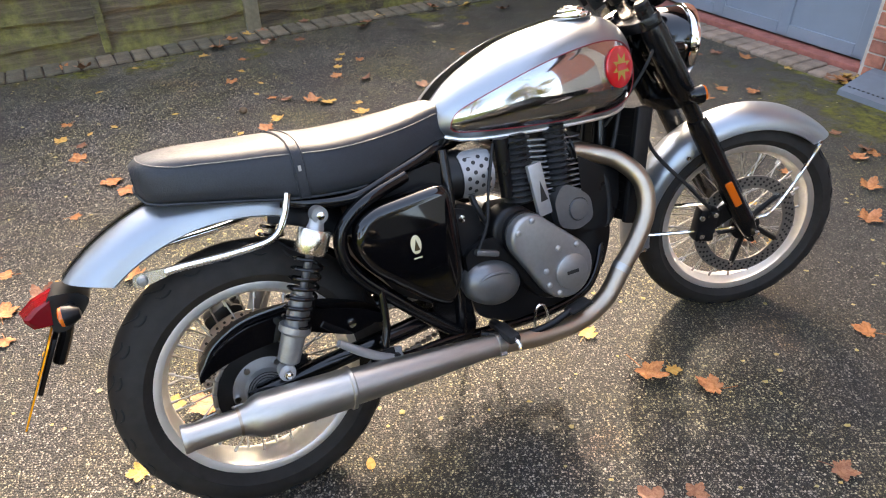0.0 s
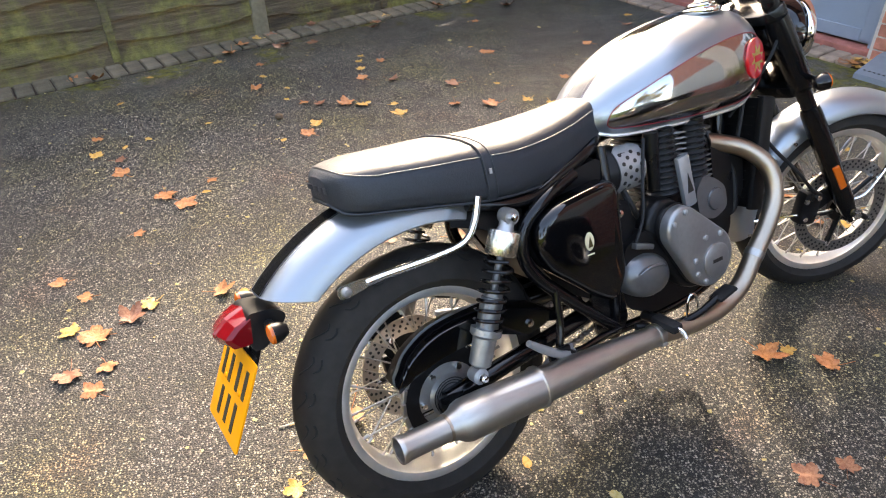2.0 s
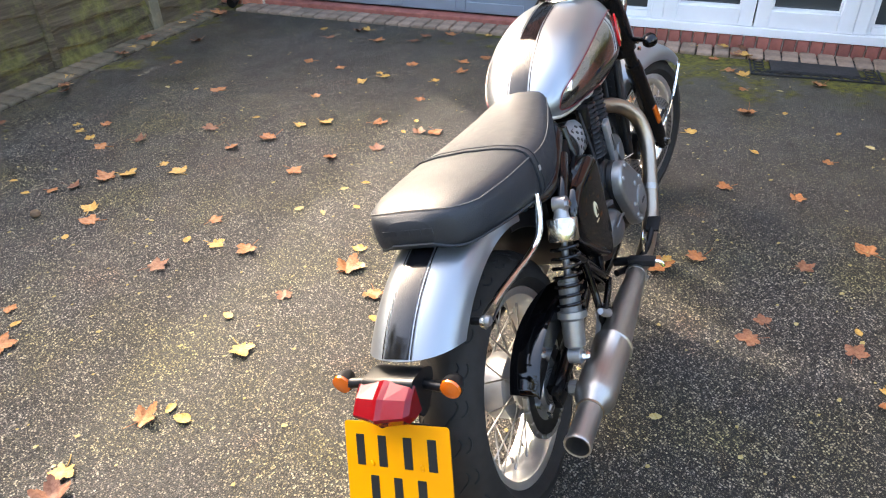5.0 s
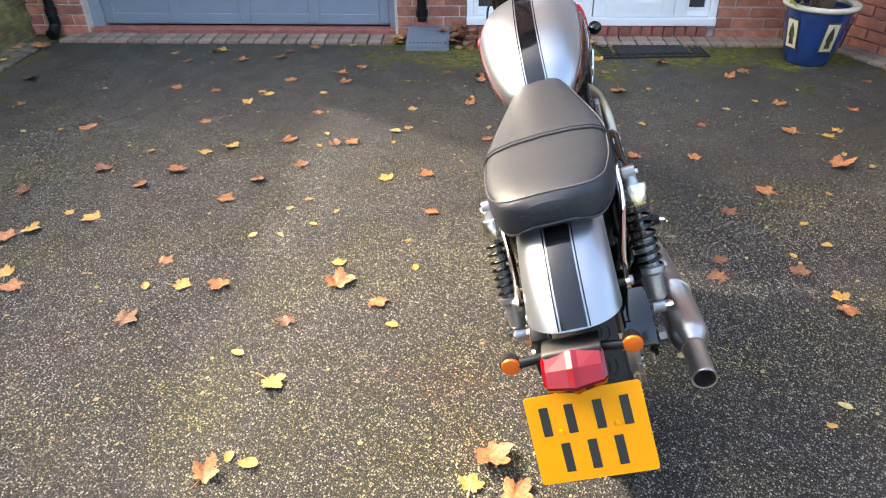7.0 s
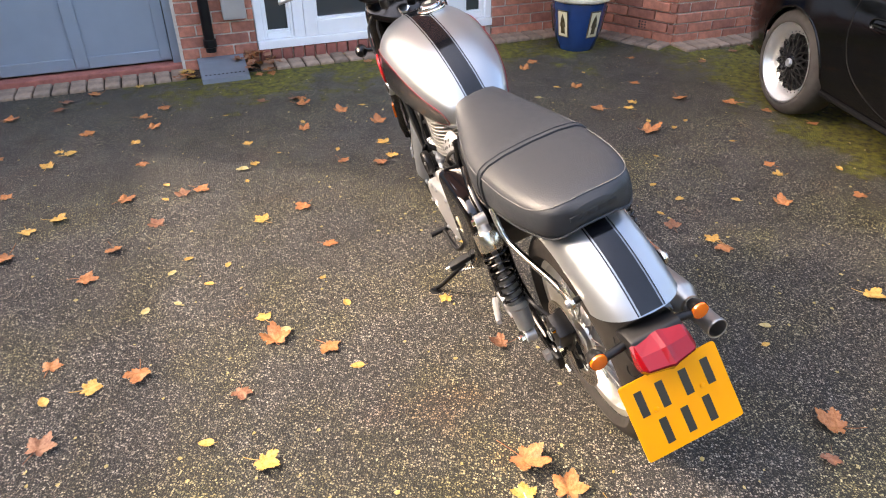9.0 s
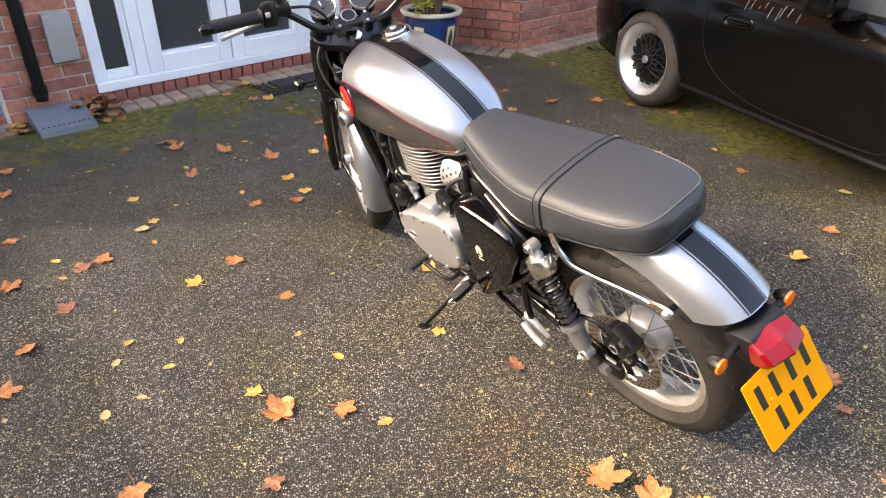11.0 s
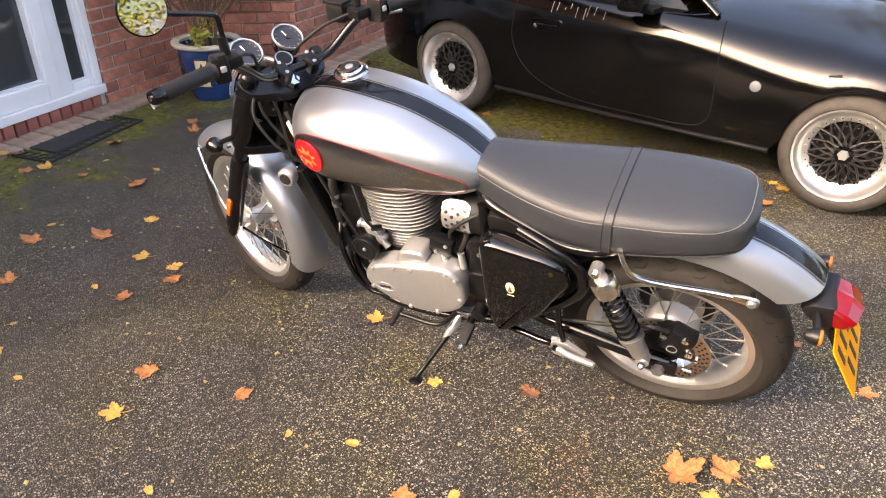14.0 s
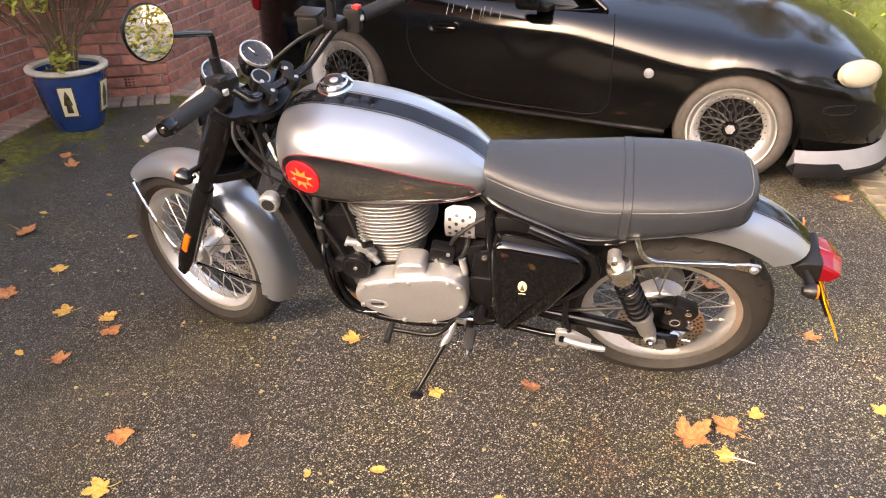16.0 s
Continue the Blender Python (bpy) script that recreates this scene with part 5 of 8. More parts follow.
# ---- seat ----
S_TOP = [(-0.185, 0.850), (-0.165, 0.863), (-0.10, 0.868), (0.0, 0.862), (0.10, 0.856), (0.20, 0.845), (0.30, 0.844), (0.40, 0.849), (0.47, 0.856), (0.51, 0.855), (0.535, 0.845), (0.548, 0.824)]
S_BOT = [(-0.188, 0.800), (-0.168, 0.780), (-0.10, 0.768), (0.0, 0.750), (0.12, 0.727), (0.25, 0.716), (0.35, 0.720), (0.45, 0.738), (0.53, 0.768), (0.548, 0.79)]
S_W = [(-0.185, 0.048), (-0.172, 0.084), (-0.15, 0.108), (-0.10, 0.129), (-0.04, 0.142), (0.02, 0.149), (0.12, 0.153), (0.20, 0.152), (0.30, 0.134), (0.40, 0.106), (0.46, 0.086), (0.50, 0.071), (0.53, 0.048), (0.545, 0.026), (0.548, 0.015)]


def seat_section(x, grow=0.0):
    zt, zb, w = interp(S_TOP, x) + grow, interp(S_BOT, x) - grow, interp(S_W, x) + grow
    h = zt - zb
    return [(0, zt), (w * 0.48, zt - h * 0.024), (w * 0.77, zt - h * 0.085), (w * 0.89, zt - h * 0.16), (w * 0.952, zt - h * 0.255), (w * 0.988, zt - h * 0.45), (w, zt - h * 0.72), (w * 0.985, zt - h * 0.88), (w * 0.93, zb + h * 0.02), (w * 0.80, zb), (0, zb)]


bm = bmesh.new()
loops = []
for k in range(61):
    x = -0.185 + 0.733 * (0.5 - 0.5 * math.cos(math.pi * k / 60))
    sec = seat_section(x)
    loops.append([(x, y, z) for y, z in sec] + [(x, -y, z) for y, z in sec[-2:0:-1]])
rings(bm, loops)
seat = bp("seat", bm, "leather", None, "black stitched vinyl dual seat", angle=70)


def seat_line(k, off=0.0015):
    out = []
    for i in range(60):
        x = -0.1868 + 0.7288 * (0.5 - 0.5 * math.cos(math.pi * i / 59))
        y, z = seat_section(x, off)[k]
        out.append((x, y, z))
    return out + [(x, -y, z) for x, y, z in out[::-1]]


hem = [p for p in seat_line(4, 0.0011) if p[0] > -0.108]
hem_turn = []
for x, k in ((-0.118, 3.75), (-0.132, 3.4), (-0.144, 3.0), (-0.153, 2.5), (-0.160, 2.0), (-0.164, 1.5), (-0.167, 1.0), (-0.168, 0.0)):
    sec = seat_section(x, 0.0016)
    a, b = sec[int(k)], sec[min(int(k) + 1, 9)]
    hem_turn.append((x, a[0] + (b[0] - a[0]) * (k % 1), a[1] + (b[1] - a[1]) * (k % 1)))
hem = hem_turn[::-1] + hem + [(x, -y, z) for x, y, z in hem_turn[:-1]]
bp("piping", tube(hem, 0.0011, 6, smooth=False, closed=True), "piping", seat, "pale piping round the seat top")
bp("lower_welt", tube(seat_line(8), 0.003, 6, smooth=False, closed=True), "leather", seat)
for x, g in ((0.128, 0.0022),):
    bm = bmesh.new()
    loops = []
    for xx, gg in ((x - 0.013, g), (x + 0.013, g)):
        sec = seat_section(xx, gg)[:9]
        loops.append([(xx, y, z) for y, z in sec[::-1]] + [(xx, -y, z) for y, z in sec[1:]])
    rings(bm, loops, close=False)
    bmesh.ops.recalc_face_normals(bm, faces=bm.faces[:])
    bmesh.ops.solidify(bm, geom=bm.faces[:], thickness=0.002)
    bmesh.ops.recalc_face_normals(bm, faces=bm.faces[:])
    strap = bp("seat_strap", bm, "leather", seat, angle=30)
    for xx in (x - 0.0105, x + 0.0105):
        sec = seat_section(xx, 0.003)[:9]
        bp("strap_piping", tube([(xx, y, z) for y, z in sec[::-1]] + [(xx, -y, z) for y, z in sec[1:]], 0.0015, 6, smooth=False), "leather", strap)
    bp("strap_tag", box((0.006, 0.003, 0.011), Matrix.Translation((x - 0.002, -0.160, 0.792))), "meter", strap)
# raised plain emblem at the seat's tail
bm = bmesh.new()
for k, (yy, ww) in enumerate(((0.045, 0.030), (0.010, 0.020), (-0.016, 0.020), (-0.042, 0.020))):
    box((0.0025, ww, 0.012), Matrix.Translation((-0.1846, yy, 0.825)), 0.0008, bm=bm)
bp("seat_emblem", bm, "leather", seat)
bp("seat_pan", tube([(x, 0, interp(S_BOT, x) + 0.0) for x in (-0.12, 0.0, 0.2, 0.4)], 0.03, 8, 4), "black_plastic", seat)

# ---- rear mudguard, tail ----
rg = guard(bp, RX, RZ, 0.468, 0.078, 0.098, radians(71), radians(133.8), "rear_mudguard", "silver", 0.0, 0.13)


def guard_strip(y0, y1, material, name, lift):
    def f(u, v):
        a = radians(72) + radians(61.3) * u
        y = y0 + (y1 - y0) * v
        ang = math.asin(min(1, (abs(y) / 0.098) ** (1 / 0.85)))
        rr = 0.468 - 0.078 * (1 - math.cos(ang) ** 0.9) + lift
        return Vector((RX + rr * math.cos(a), y, RZ + rr * math.sin(a)))
    return skin(f, 30, 6, material, name, parent=rg)


guard_strip(-0.026, 0.026, "stripe_black", "centre_stripe", 0.0016)
for s in (-1, 1):
    guard_strip(s * 0.031 - 0.0014, s * 0.031 + 0.0014, "stripe_black", "pinstripe", 0.0016)
inner = guard(bp, RX, RZ, 0.452, 0.08, 0.090, radians(20), radians(76), "inner_mudguard", "black_plastic")
inner["label"] = "black plastic inner mudguard"
for s in (-1, 1):
    y = s * 0.120
    grab = bp("grab_rail", tube([(-0.175, s * 0.117, 0.6445), (-0.13, y, 0.6465), (-0.02, s * 0.135, 0.650), (0.045, s * 0.145, 0.662), (0.075, s * 0.150, 0.700), (0.092, s * 0.150, 0.748)], [0.0085, 0.0085, 0.008, 0.008, 0.008, 0.008], 12, 6), "chrome", None, "chrome side rail")
    tab = prism(rounded([(-0.236, 0.628), (-0.236, 0.654), (-0.205, 0.656), (-0.165, 0.653), (-0.165, 0.638), (-0.205, 0.630)], 0.010), s * 0.117 - 0.0045, s * 0.117 + 0.0045, 0.002)
    bp("rail_tab", tab, "collar", grab, "flattened rail end")
    bp("rail_bolt", lathe([(0.0, 0.0), (0.011, 0.0), (0.011, 0.004), (0.008, 0.008), (0.0, 0.009)], 16, along((-0.219, s * 0.121, 0.641), (-0.219, s * 0.3, 0.641))), "cast_grey", grab)
    bp("rail_spacer", rod((-0.219, s * 0.114, 0.641), (-0.219, s * 0.088, 0.641), 0.008, 12), "black_plastic", grab)

# tail bracket, lamp, indicators, number plate
tb = bp("tail_bracket", prism(rounded([(-0.322, 0.614), (-0.345, 0.634), (-0.398, 0.640), (-0.408, 0.604), (-0.405, 0.562), (-0.380, 0.560), (-0.345, 0.586)], 0.012), -0.041, 0.076, 0.010), "black_plastic", None, "black plastic tail bracket")
bm = bmesh.new()
loops = []
for y, back, drop in ((-0.044, 0.020, 0.009), (-0.036, 0.009, 0.004), (0.006, 0.0, 0.0), (0.0175, -0.004, -0.003), (0.029, 0.0, 0.0), (0.071, 0.009, 0.004), (0.079, 0.020, 0.009)):
    loops.append([(-0.394, y, 0.638 - drop), (-0.430 + back * 0.6, y, 0.626 - drop), (-0.458 + back, y, 0.605 - drop * 0.3), (-0.458 + back, y, 0.598), (-0.446 + back, y, 0.578 + drop * 0.4), (-0.402, y, 0.572 + drop)])
rings(bm, loops)
lamp = bp("tail_lamp", bm, "red_lens", None, "dark red faceted tail lamp", smooth=False)
for s, y in ((-1, -0.100), (1, 0.142)):
    base = Vector((-0.362, s * 0.05 + 0.01, 0.607))
    tip = Vector((-0.370, y - s * 0.012, 0.607))
    ri = bp("rear_indicator", rod(base, tip, 0.010, 10), "black_plastic", None, "round rear indicator with orange lens")
    ax = along(Vector((-0.368, y, 0.608)), Vector((-1.368, y, 0.62)))
    bp("lamp_shell", lathe([(0.0, -0.028), (0.011, -0.025), (0.019, -0.011), (0.0215, 0.004), (0.0, 0.004)], 22, ax), "black_plastic", ri)
    bp("lens", lathe([(0.0200, 0.004), (0.0192, 0.010), (0.011, 0.014), (0.0, 0.015)], 24, ax), "orange_lens", ri)
pm_ = Matrix.Translation((-0.459, 0.018, 0.478)) @ Matrix.Rotation(radians(29), 4, "Y")
np_ = bp("number_plate", moved(prism(rounded([(-0.115, -0.089), (0.115, -0.089), (0.115, 0.089), (-0.115, 0.089)], 0.008), -0.0015, 0.0015), pm_ @ Matrix.Rotation(radians(90), 4, "Z")), "plate", None, "yellow rear plate with black markings")
for z, xs in ((0.036, (-0.080, -0.030, 0.026, 0.078)), (-0.040, (-0.052, 0.0, 0.052))):
    for x in xs:
        bp("plate_bar", box((0.0012, 0.018, 0.058), pm_ @ Matrix.Translation((-0.0021, -x, z))), "ink", np_, smooth=False)
bp("plate_carrier", box((0.010, 0.14, 0.12), pm_ @ Matrix.Translation((0.009, 0, 0.03)), 0.003), "black_plastic", np_)
for s in (-1, 1):
    bp("plate_screw", lathe([(0.0, 0), (0.006, 0), (0.005, 0.003), (0.0, 0.004)], 10, pm_ @ Matrix.Translation((-0.0015, s * 0.055, 0.012)) @ Matrix.Rotation(radians(-90), 4, "Y")), "plate", np_)
bp("plate_arm", tube([(-0.375, 0.018, 0.585), (-0.395, 0.018, 0.535), (-0.425, 0.018, 0.48)], 0.013, 8, 3), "black_plastic", np_)

# ---- shocks ----
for s in (-1, 1):
    a, b = Vector((0.138, s * 0.178, 0.694)), Vector((-0.002, s * 0.178, 0.382))
    ax = along(a, b)
    L = (b - a).length
    sh = bp("shock_absorber", lathe([(0.0, 0.030), (0.032, 0.030), (0.0345, 0.034), (0.0345, 0.078), (0.032, 0.082), (0.0, 0.082)], 28, ax), "collar", None, "chrome twin shock with a black coil spring")
    bp("eye", lathe([(0.0, -0.015), (0.0175, -0.015), (0.018, 0.0), (0.0175, 0.015), (0.0, 0.015)], 20, crosswise(a.x, a.z, a.y)), "cast_grey", sh)
    bp("eye_bolt", lathe([(0.0, 0), (0.009, 0), (0.009, 0.008), (0.0, 0.010)], 6, Matrix.Translation((a.x, a.y + s * 0.015, a.z)) @ Matrix.Rotation(radians(-90 * s), 4, "X")), "chrome", sh)
    bp("top_neck", lathe([(0.0, 0.0), (0.015, 0.0), (0.016, 0.022), (0.022, 0.042), (0.0, 0.042)], 18, ax), "cast", sh)
    bp("damper_rod", lathe([(0.0, 0.08), (0.008, 0.08), (0.008, 0.16), (0.021, 0.161), (0.021, L * 0.50), (0.024, L * 0.505), (0.024, L * 0.72), (0.0, L * 0.72)], 20, ax), "cast_dark", sh)
    pts = []
    turns = 7.0
    for k in range(int(turns * 14) + 1):
        t = k / (turns * 14)
        ang = 2 * math.pi * turns * t
        pts.append(ax @ Vector((0.0300 * math.cos(ang), 0.0300 * math.sin(ang), 0.092 + (L * 0.70 - 0.092) * t)))
    bp("coil_spring", tube(pts, 0.0041, 8, smooth=False), "satin_black", sh, "black coil spring")
    bp("spring_seat", lathe([(0.018, L * 0.70), (0.034, L * 0.70), (0.034, L * 0.74), (0.026, L * 0.76), (0.024, L * 0.93), (0.016, L * 0.95), (0.0, L * 0.95)], 24, ax), "cast_grey", sh)
    bp("lower_eye", lathe([(0.0, -0.014), (0.018, -0.014), (0.018, 0.014), (0.0, 0.014)], 18, crosswise(b.x, b.z, b.y)), "cast", sh)
    bp("lower_bolt", lathe([(0.0, 0), (0.010, 0), (0.010, 0.014), (0.006, 0.020), (0.0, 0.021)], 6, Matrix.Translation((b.x, b.y + s * 0.014, b.z)) @ Matrix.Rotation(radians(-90 * s), 4, "X")), "chrome", sh)

# ---- frame ----
fr = bp("frame", tube([(1.000, 0.0, 0.905), (0.90, 0.0, 0.80), (0.72, 0.0, 0.775), (0.50, 0.0, 0.745)], [0.030, 0.028, 0.026, 0.024], 14, 6), "satin_black", None, "satin black tubular frame")
bp("steering_head", rod(fork_at(0.50, 0, -0.05), fork_at(0.70, 0, -0.05), 0.034, 20), "satin_black", fr)
bp("down_tube", tube([(1.020, 0, 0.83), (1.005, 0, 0.74), (0.985, 0, 0.62), (0.945, 0, 0.45), (0.925, 0, 0.40)], 0.021, 12), "satin_black", fr)
for s in (-1, 1):
    cradle = [(0.955, -0.012, 0.46), (0.915, -0.055, 0.36), (0.845, -0.085, 0.285), (0.74, -0.095, 0.262), (0.60, -0.10, 0.262), (0.45, -0.105, 0.275)] if s < 0 else [(0.968, 0.030, 0.52), (0.955, 0.100, 0.42), (0.926, 0.122, 0.325), (0.855, 0.134, 0.268), (0.765, 0.138, 0.250), (0.640, 0.138, 0.256), (0.45, 0.115, 0.275)]
    bp("cradle_tube", tube(cradle, 0.0135, 12), "satin_black", fr)
    bp("seat_rail", tube([(0.50, s * 0.055, 0.762), (0.44, s * 0.095, 0.748), (0.33, s * 0.118, 0.722), (0.235, s * 0.132, 0.700), (0.15, s * 0.132, 0.708), (0.08, s * 0.118, 0.728)], 0.0145, 12), "satin_black", fr)
    bp("seat_post", tube([(0.47, s * 0.10, 0.748), (0.462, s * 0.118, 0.62), (0.455, s * 0.122, 0.45), (0.44, s * 0.115, 0.30)], 0.014, 12), "satin_black", fr)
    bp("loop_tube", tube([(0.36, s * 0.125, 0.715), (0.255, s * 0.148, 0.690), (0.190, s * 0.150, 0.645), (0.178, s * 0.150, 0.585), (0.205, s * 0.150, 0.525), (0.27, s * 0.148, 0.455), (0.36, s * 0.140, 0.365), (0.425, s * 0.130, 0.305)], 0.0155, 12), "satin_black", fr)
    bp("peg_strut", tube([(0.245, s * 0.155, 0.485), (0.238, s * 0.165, 0.40), (0.225, s * 0.172, 0.345), (0.27, s * 0.168, 0.315), (0.36, s * 0.155, 0.310), (0.43, s * 0.14, 0.30)], 0.0095, 10), "satin_black", fr)
    bp("pivot_plate", prism(rounded([(0.375, 0.42), (0.47, 0.44), (0.485, 0.30), (0.44, 0.255), (0.38, 0.29)], 0.02), s * 0.112 - 0.006, s * 0.112 + 0.006, 0.003), "satin_black", fr)
    # swing arm
    sw = bp("swingarm", tube([(0.42, s * 0.085, 0.352), (0.28, s * 0.112, 0.350), (0.12, s * 0.128, 0.345), (0.0, s * 0.132, 0.335), (-0.065, s * 0.132, 0.330)], [0.024, 0.022, 0.021, 0.022, 0.020], 14), "satin_black", None, "satin black swing arm")
    bp("adjuster", box((0.085, 0.020, 0.048), Matrix.Translation((RX - 0.005, s * 0.142, RZ)), 0.007), "engine_black", sw)
    bp("adjuster_bolt", rod((RX - 0.06, s * 0.135, RZ), (RX - 0.085, s * 0.135, RZ), 0.005, 8), "chrome", sw)
    # pillion footrest
    peg = bp("pillion_footrest", prism(rounded([(0.150, 0.315), (0.205, 0.350), (0.245, 0.352), (0.262, 0.325), (0.235, 0.300), (0.19, 0.305)], 0.010), s * 0.176 - 0.007, s * 0.176 + 0.007, 0.003), "cast", None, "silver alloy pillion footrest")
    bar = [(0.240, -0.186, 0.326), (0.200, -0.200, 0.350), (0.150, -0.210, 0.388), (0.112, -0.216, 0.421)] if s < 0 else [(0.232, 0.196, 0.336), (0.19, 0.208, 0.340), (0.135, 0.222, 0.352), (0.118, 0.226, 0.356)]
    bp("peg_bar", tube(bar, [0.0105, 0.0100, 0.0100, 0.0075], 10, 3), "cast", peg)
    bp("peg_plate", prism(rounded([(0.205, 0.345), (0.262, 0.345), (0.258, 0.268), (0.222, 0.262)], 0.008), s * 0.166 - 0.004, s * 0.166 + 0.004, 0.002), "cast", peg)
    bp("peg_bolt", lathe([(0.0, 0), (0.010, 0), (0.010, 0.010), (0.0, 0.011)], 8, along((0.24, s * 0.188, 0.332), (0.24, s * 0.3, 0.332))), "engine_black", peg)
    # rider footrest
    rp = bp("rider_footrest", rod((0.520, s * 0.135, 0.300), (0.520, s * 0.185, 0.302), 0.013, 12), "engine_black", None, "black rubber rider footrest")
    bp("peg_rubber", moved(box((0.032, 0.075, 0.022), None, 0.007), Matrix.Translation((0.512, s * 0.218, 0.305)) @ Matrix.Rotation(radians(-6 * s), 4, "X")), "rubber", rp)
    bp("peg_tip", tube([(0.512, s * 0.255, 0.302), (0.512, s * 0.268, 0.298), (0.512, s * 0.275, 0.284)], 0.0055, 8, 3), "chrome", rp)
# rear brake pedal (right), gear lever (left)
bpd = bp("brake_pedal", tube([(0.475, -0.150, 0.290), (0.55, -0.185, 0.272), (0.63, -0.205, 0.278), (0.70, -0.212, 0.300)], [0.010, 0.010, 0.009, 0.010], 10), "engine_black", None, "black brake pedal")
bp("pedal_pad", box((0.065, 0.040, 0.010), Matrix.Translation((0.722, -0.214, 0.306)) @ Matrix.Rotation(radians(-12), 4, "Y"), 0.004), "rubber", bpd)
bp("pedal_loop", tube([(0.595, -0.205, 0.285), (0.605, -0.208, 0.335), (0.628, -0.208, 0.335), (0.640, -0.205, 0.288)], 0.0032, 8), "chrome", bpd)
gl_ = bp("gear_lever", tube([(0.565, 0.165, 0.330), (0.600, 0.185, 0.285), (0.645, 0.195, 0.268), (0.755, 0.195, 0.272)], 0.0075, 10, 4), "engine_black", None, "black gear lever")
bp("lever_rubber", rod((0.765, 0.175, 0.274), (0.765, 0.245, 0.274), 0.010, 12), "rubber", gl_)
bp("gear_rod", rod((0.47, 0.158, 0.330), (0.565, 0.165, 0.330), 0.005, 8), "chrome", gl_)
bp("gear_pivot", lathe([(0.0, -0.02), (0.022, -0.02), (0.022, 0.016), (0.0, 0.02)], 20, crosswise(0.485, 0.360, 0.165)), "engine_black", gl_)
# side stand
ft = Vector((0.668, 0.318, 0.105))
st = bp("side_stand", tube([(0.560, 0.115, 0.275), (0.585, 0.165, 0.240), (0.650, 0.275, 0.140), ft + Vector((0, -0.01, 0.012))], [0.010, 0.009, 0.008, 0.009], 12, 4), "engine_black", None, "black side stand resting on the tarmac")
gd_n = BIKE.to_3x3().inverted() @ Vector((0, 0, 1))
bp("stand_foot", lathe([(0.0, 0), (0.024, 0), (0.026, 0.004), (0.020, 0.009), (0.0, 0.010)], 16, Matrix.Translation(ft + gd_n * -0.004) @ gd_n.to_track_quat("Z", "Y").to_matrix().to_4x4()), "engine_black", st)
bp("stand_lug", box((0.05, 0.05, 0.04), Matrix.Translation((0.555, 0.115, 0.275)), 0.008), "cast", st)
bp("stand_plate", tube([(0.572, 0.128, 0.268), (0.590, 0.168, 0.236), (0.606, 0.196, 0.212)], [0.013, 0.015, 0.008], 10, 3), "cast", st, "silver hinge plate")
bp("stand_spring", tube([Vector((0.50, 0.125, 0.262)).lerp(Vector((0.61, 0.215, 0.190)), k / 60) + Vector((0.006 * math.cos(k * 1.3), 0, 0.006 * math.sin(k * 1.3))) for k in range(61)], 0.0018, 5, smooth=False), "chrome", st)

# ---- engine ----
eng = bp("engine", prism(rounded([(0.50, 0.50), (0.62, 0.475), (0.80, 0.465), (0.865, 0.45), (0.875, 0.40), (0.84, 0.315), (0.74, 0.278), (0.58, 0.275), (0.49, 0.32), (0.475, 0.45)], 0.03), -0.110, 0.115, 0.015), "engine_black", None, "air-cooled single cylinder engine with grey covers")
# finned barrel and head
def fin_stack(z0, z1, count, cx, rx, ry, thick, material):
    for k in range(count):
        z = z0 + (z1 - z0) * k / (count - 1)
        out = []
        for a in range(32):
            c, q = math.cos(2 * math.pi * a / 32), math.sin(2 * math.pi * a / 32)
            out.append((rx * math.copysign(abs(c) ** 0.8, c), ry * math.copysign(abs(q) ** 0.8, q)))
        bm = prism(out, -thick / 2, thick / 2, 0.0008, 1, plane="xy")
        bp("fin", moved(bm, Matrix.Translation((cx, 0.0, z)) @ Matrix.Rotation(radians(8), 4, "Y")), material, eng)


fin_stack(0.572, 0.712, 11, 0.768, 0.130, 0.112, 0.0040, "fin")
fin_stack(0.470, 0.560, 8, 0.765, 0.088, 0.090, 0.0026, "fin")
bp("barrel", lathe([(0.0, 0.44), (0.066, 0.44), (0.070, 0.56), (0.090, 0.57), (0.092, 0.72), (0.0, 0.722)], 36, Matrix.Translation((0.765, 0, 0))), "engine_black", eng)
bp("crankcase_top", prism(rounded([(0.50, 0.545), (0.62, 0.585), (0.80, 0.575), (0.865, 0.50), (0.86, 0.44), (0.50, 0.44)], 0.03), -0.110, -0.085, 0.008), "engine_black", eng)
for x, y in ((0.622, -0.112), (0.665, -0.118), (0.78, -0.112)):
    bp("head_tower", tube([(x, y, 0.745), (x, y + 0.004, 0.60)], [0.020, 0.016], 14, smooth=False), "engine_black", eng)
# two ribbed columns on the timing side
for x, rc_ in ((0.662, 0.043), (0.776, 0.036)):
    prof_c = []
    for k in range(23):
        z = 0.575 + 0.165 * k / 22
        prof_c.append((rc_ if k % 2 else rc_ - 0.010, z))
    bp("ribbed_column", lathe([(0.0, 0.57)] + prof_c + [(0.0, 0.742)], 20, Matrix.Translation((x, -0.098, 0))), "fin_dark", eng)
bp("rod_cover", moved(box((0.040, 0.016, 0.135), None, 0.006), Matrix.Translation((0.688, -0.150, 0.607)) @ Matrix.Rotation(radians(-8), 4, "Y")), "cast", eng, "silver rod cover with a dark emblem")
bp("rod_emblem", moved(prism([(-0.010, -0.022), (0.010, -0.022), (0.0, 0.028)], -0.0095, -0.008), Matrix.Translation((0.692, -0.150, 0.60)) @ Matrix.Rotation(radians(-8), 4, "Y")), "ink", eng, smooth=False)
bp("head_cover", prism(rounded([(0.60, 0.735), (0.82, 0.735), (0.80, 0.775), (0.62, 0.775)], 0.02), -0.085, 0.085, 0.01), "engine_black", eng)
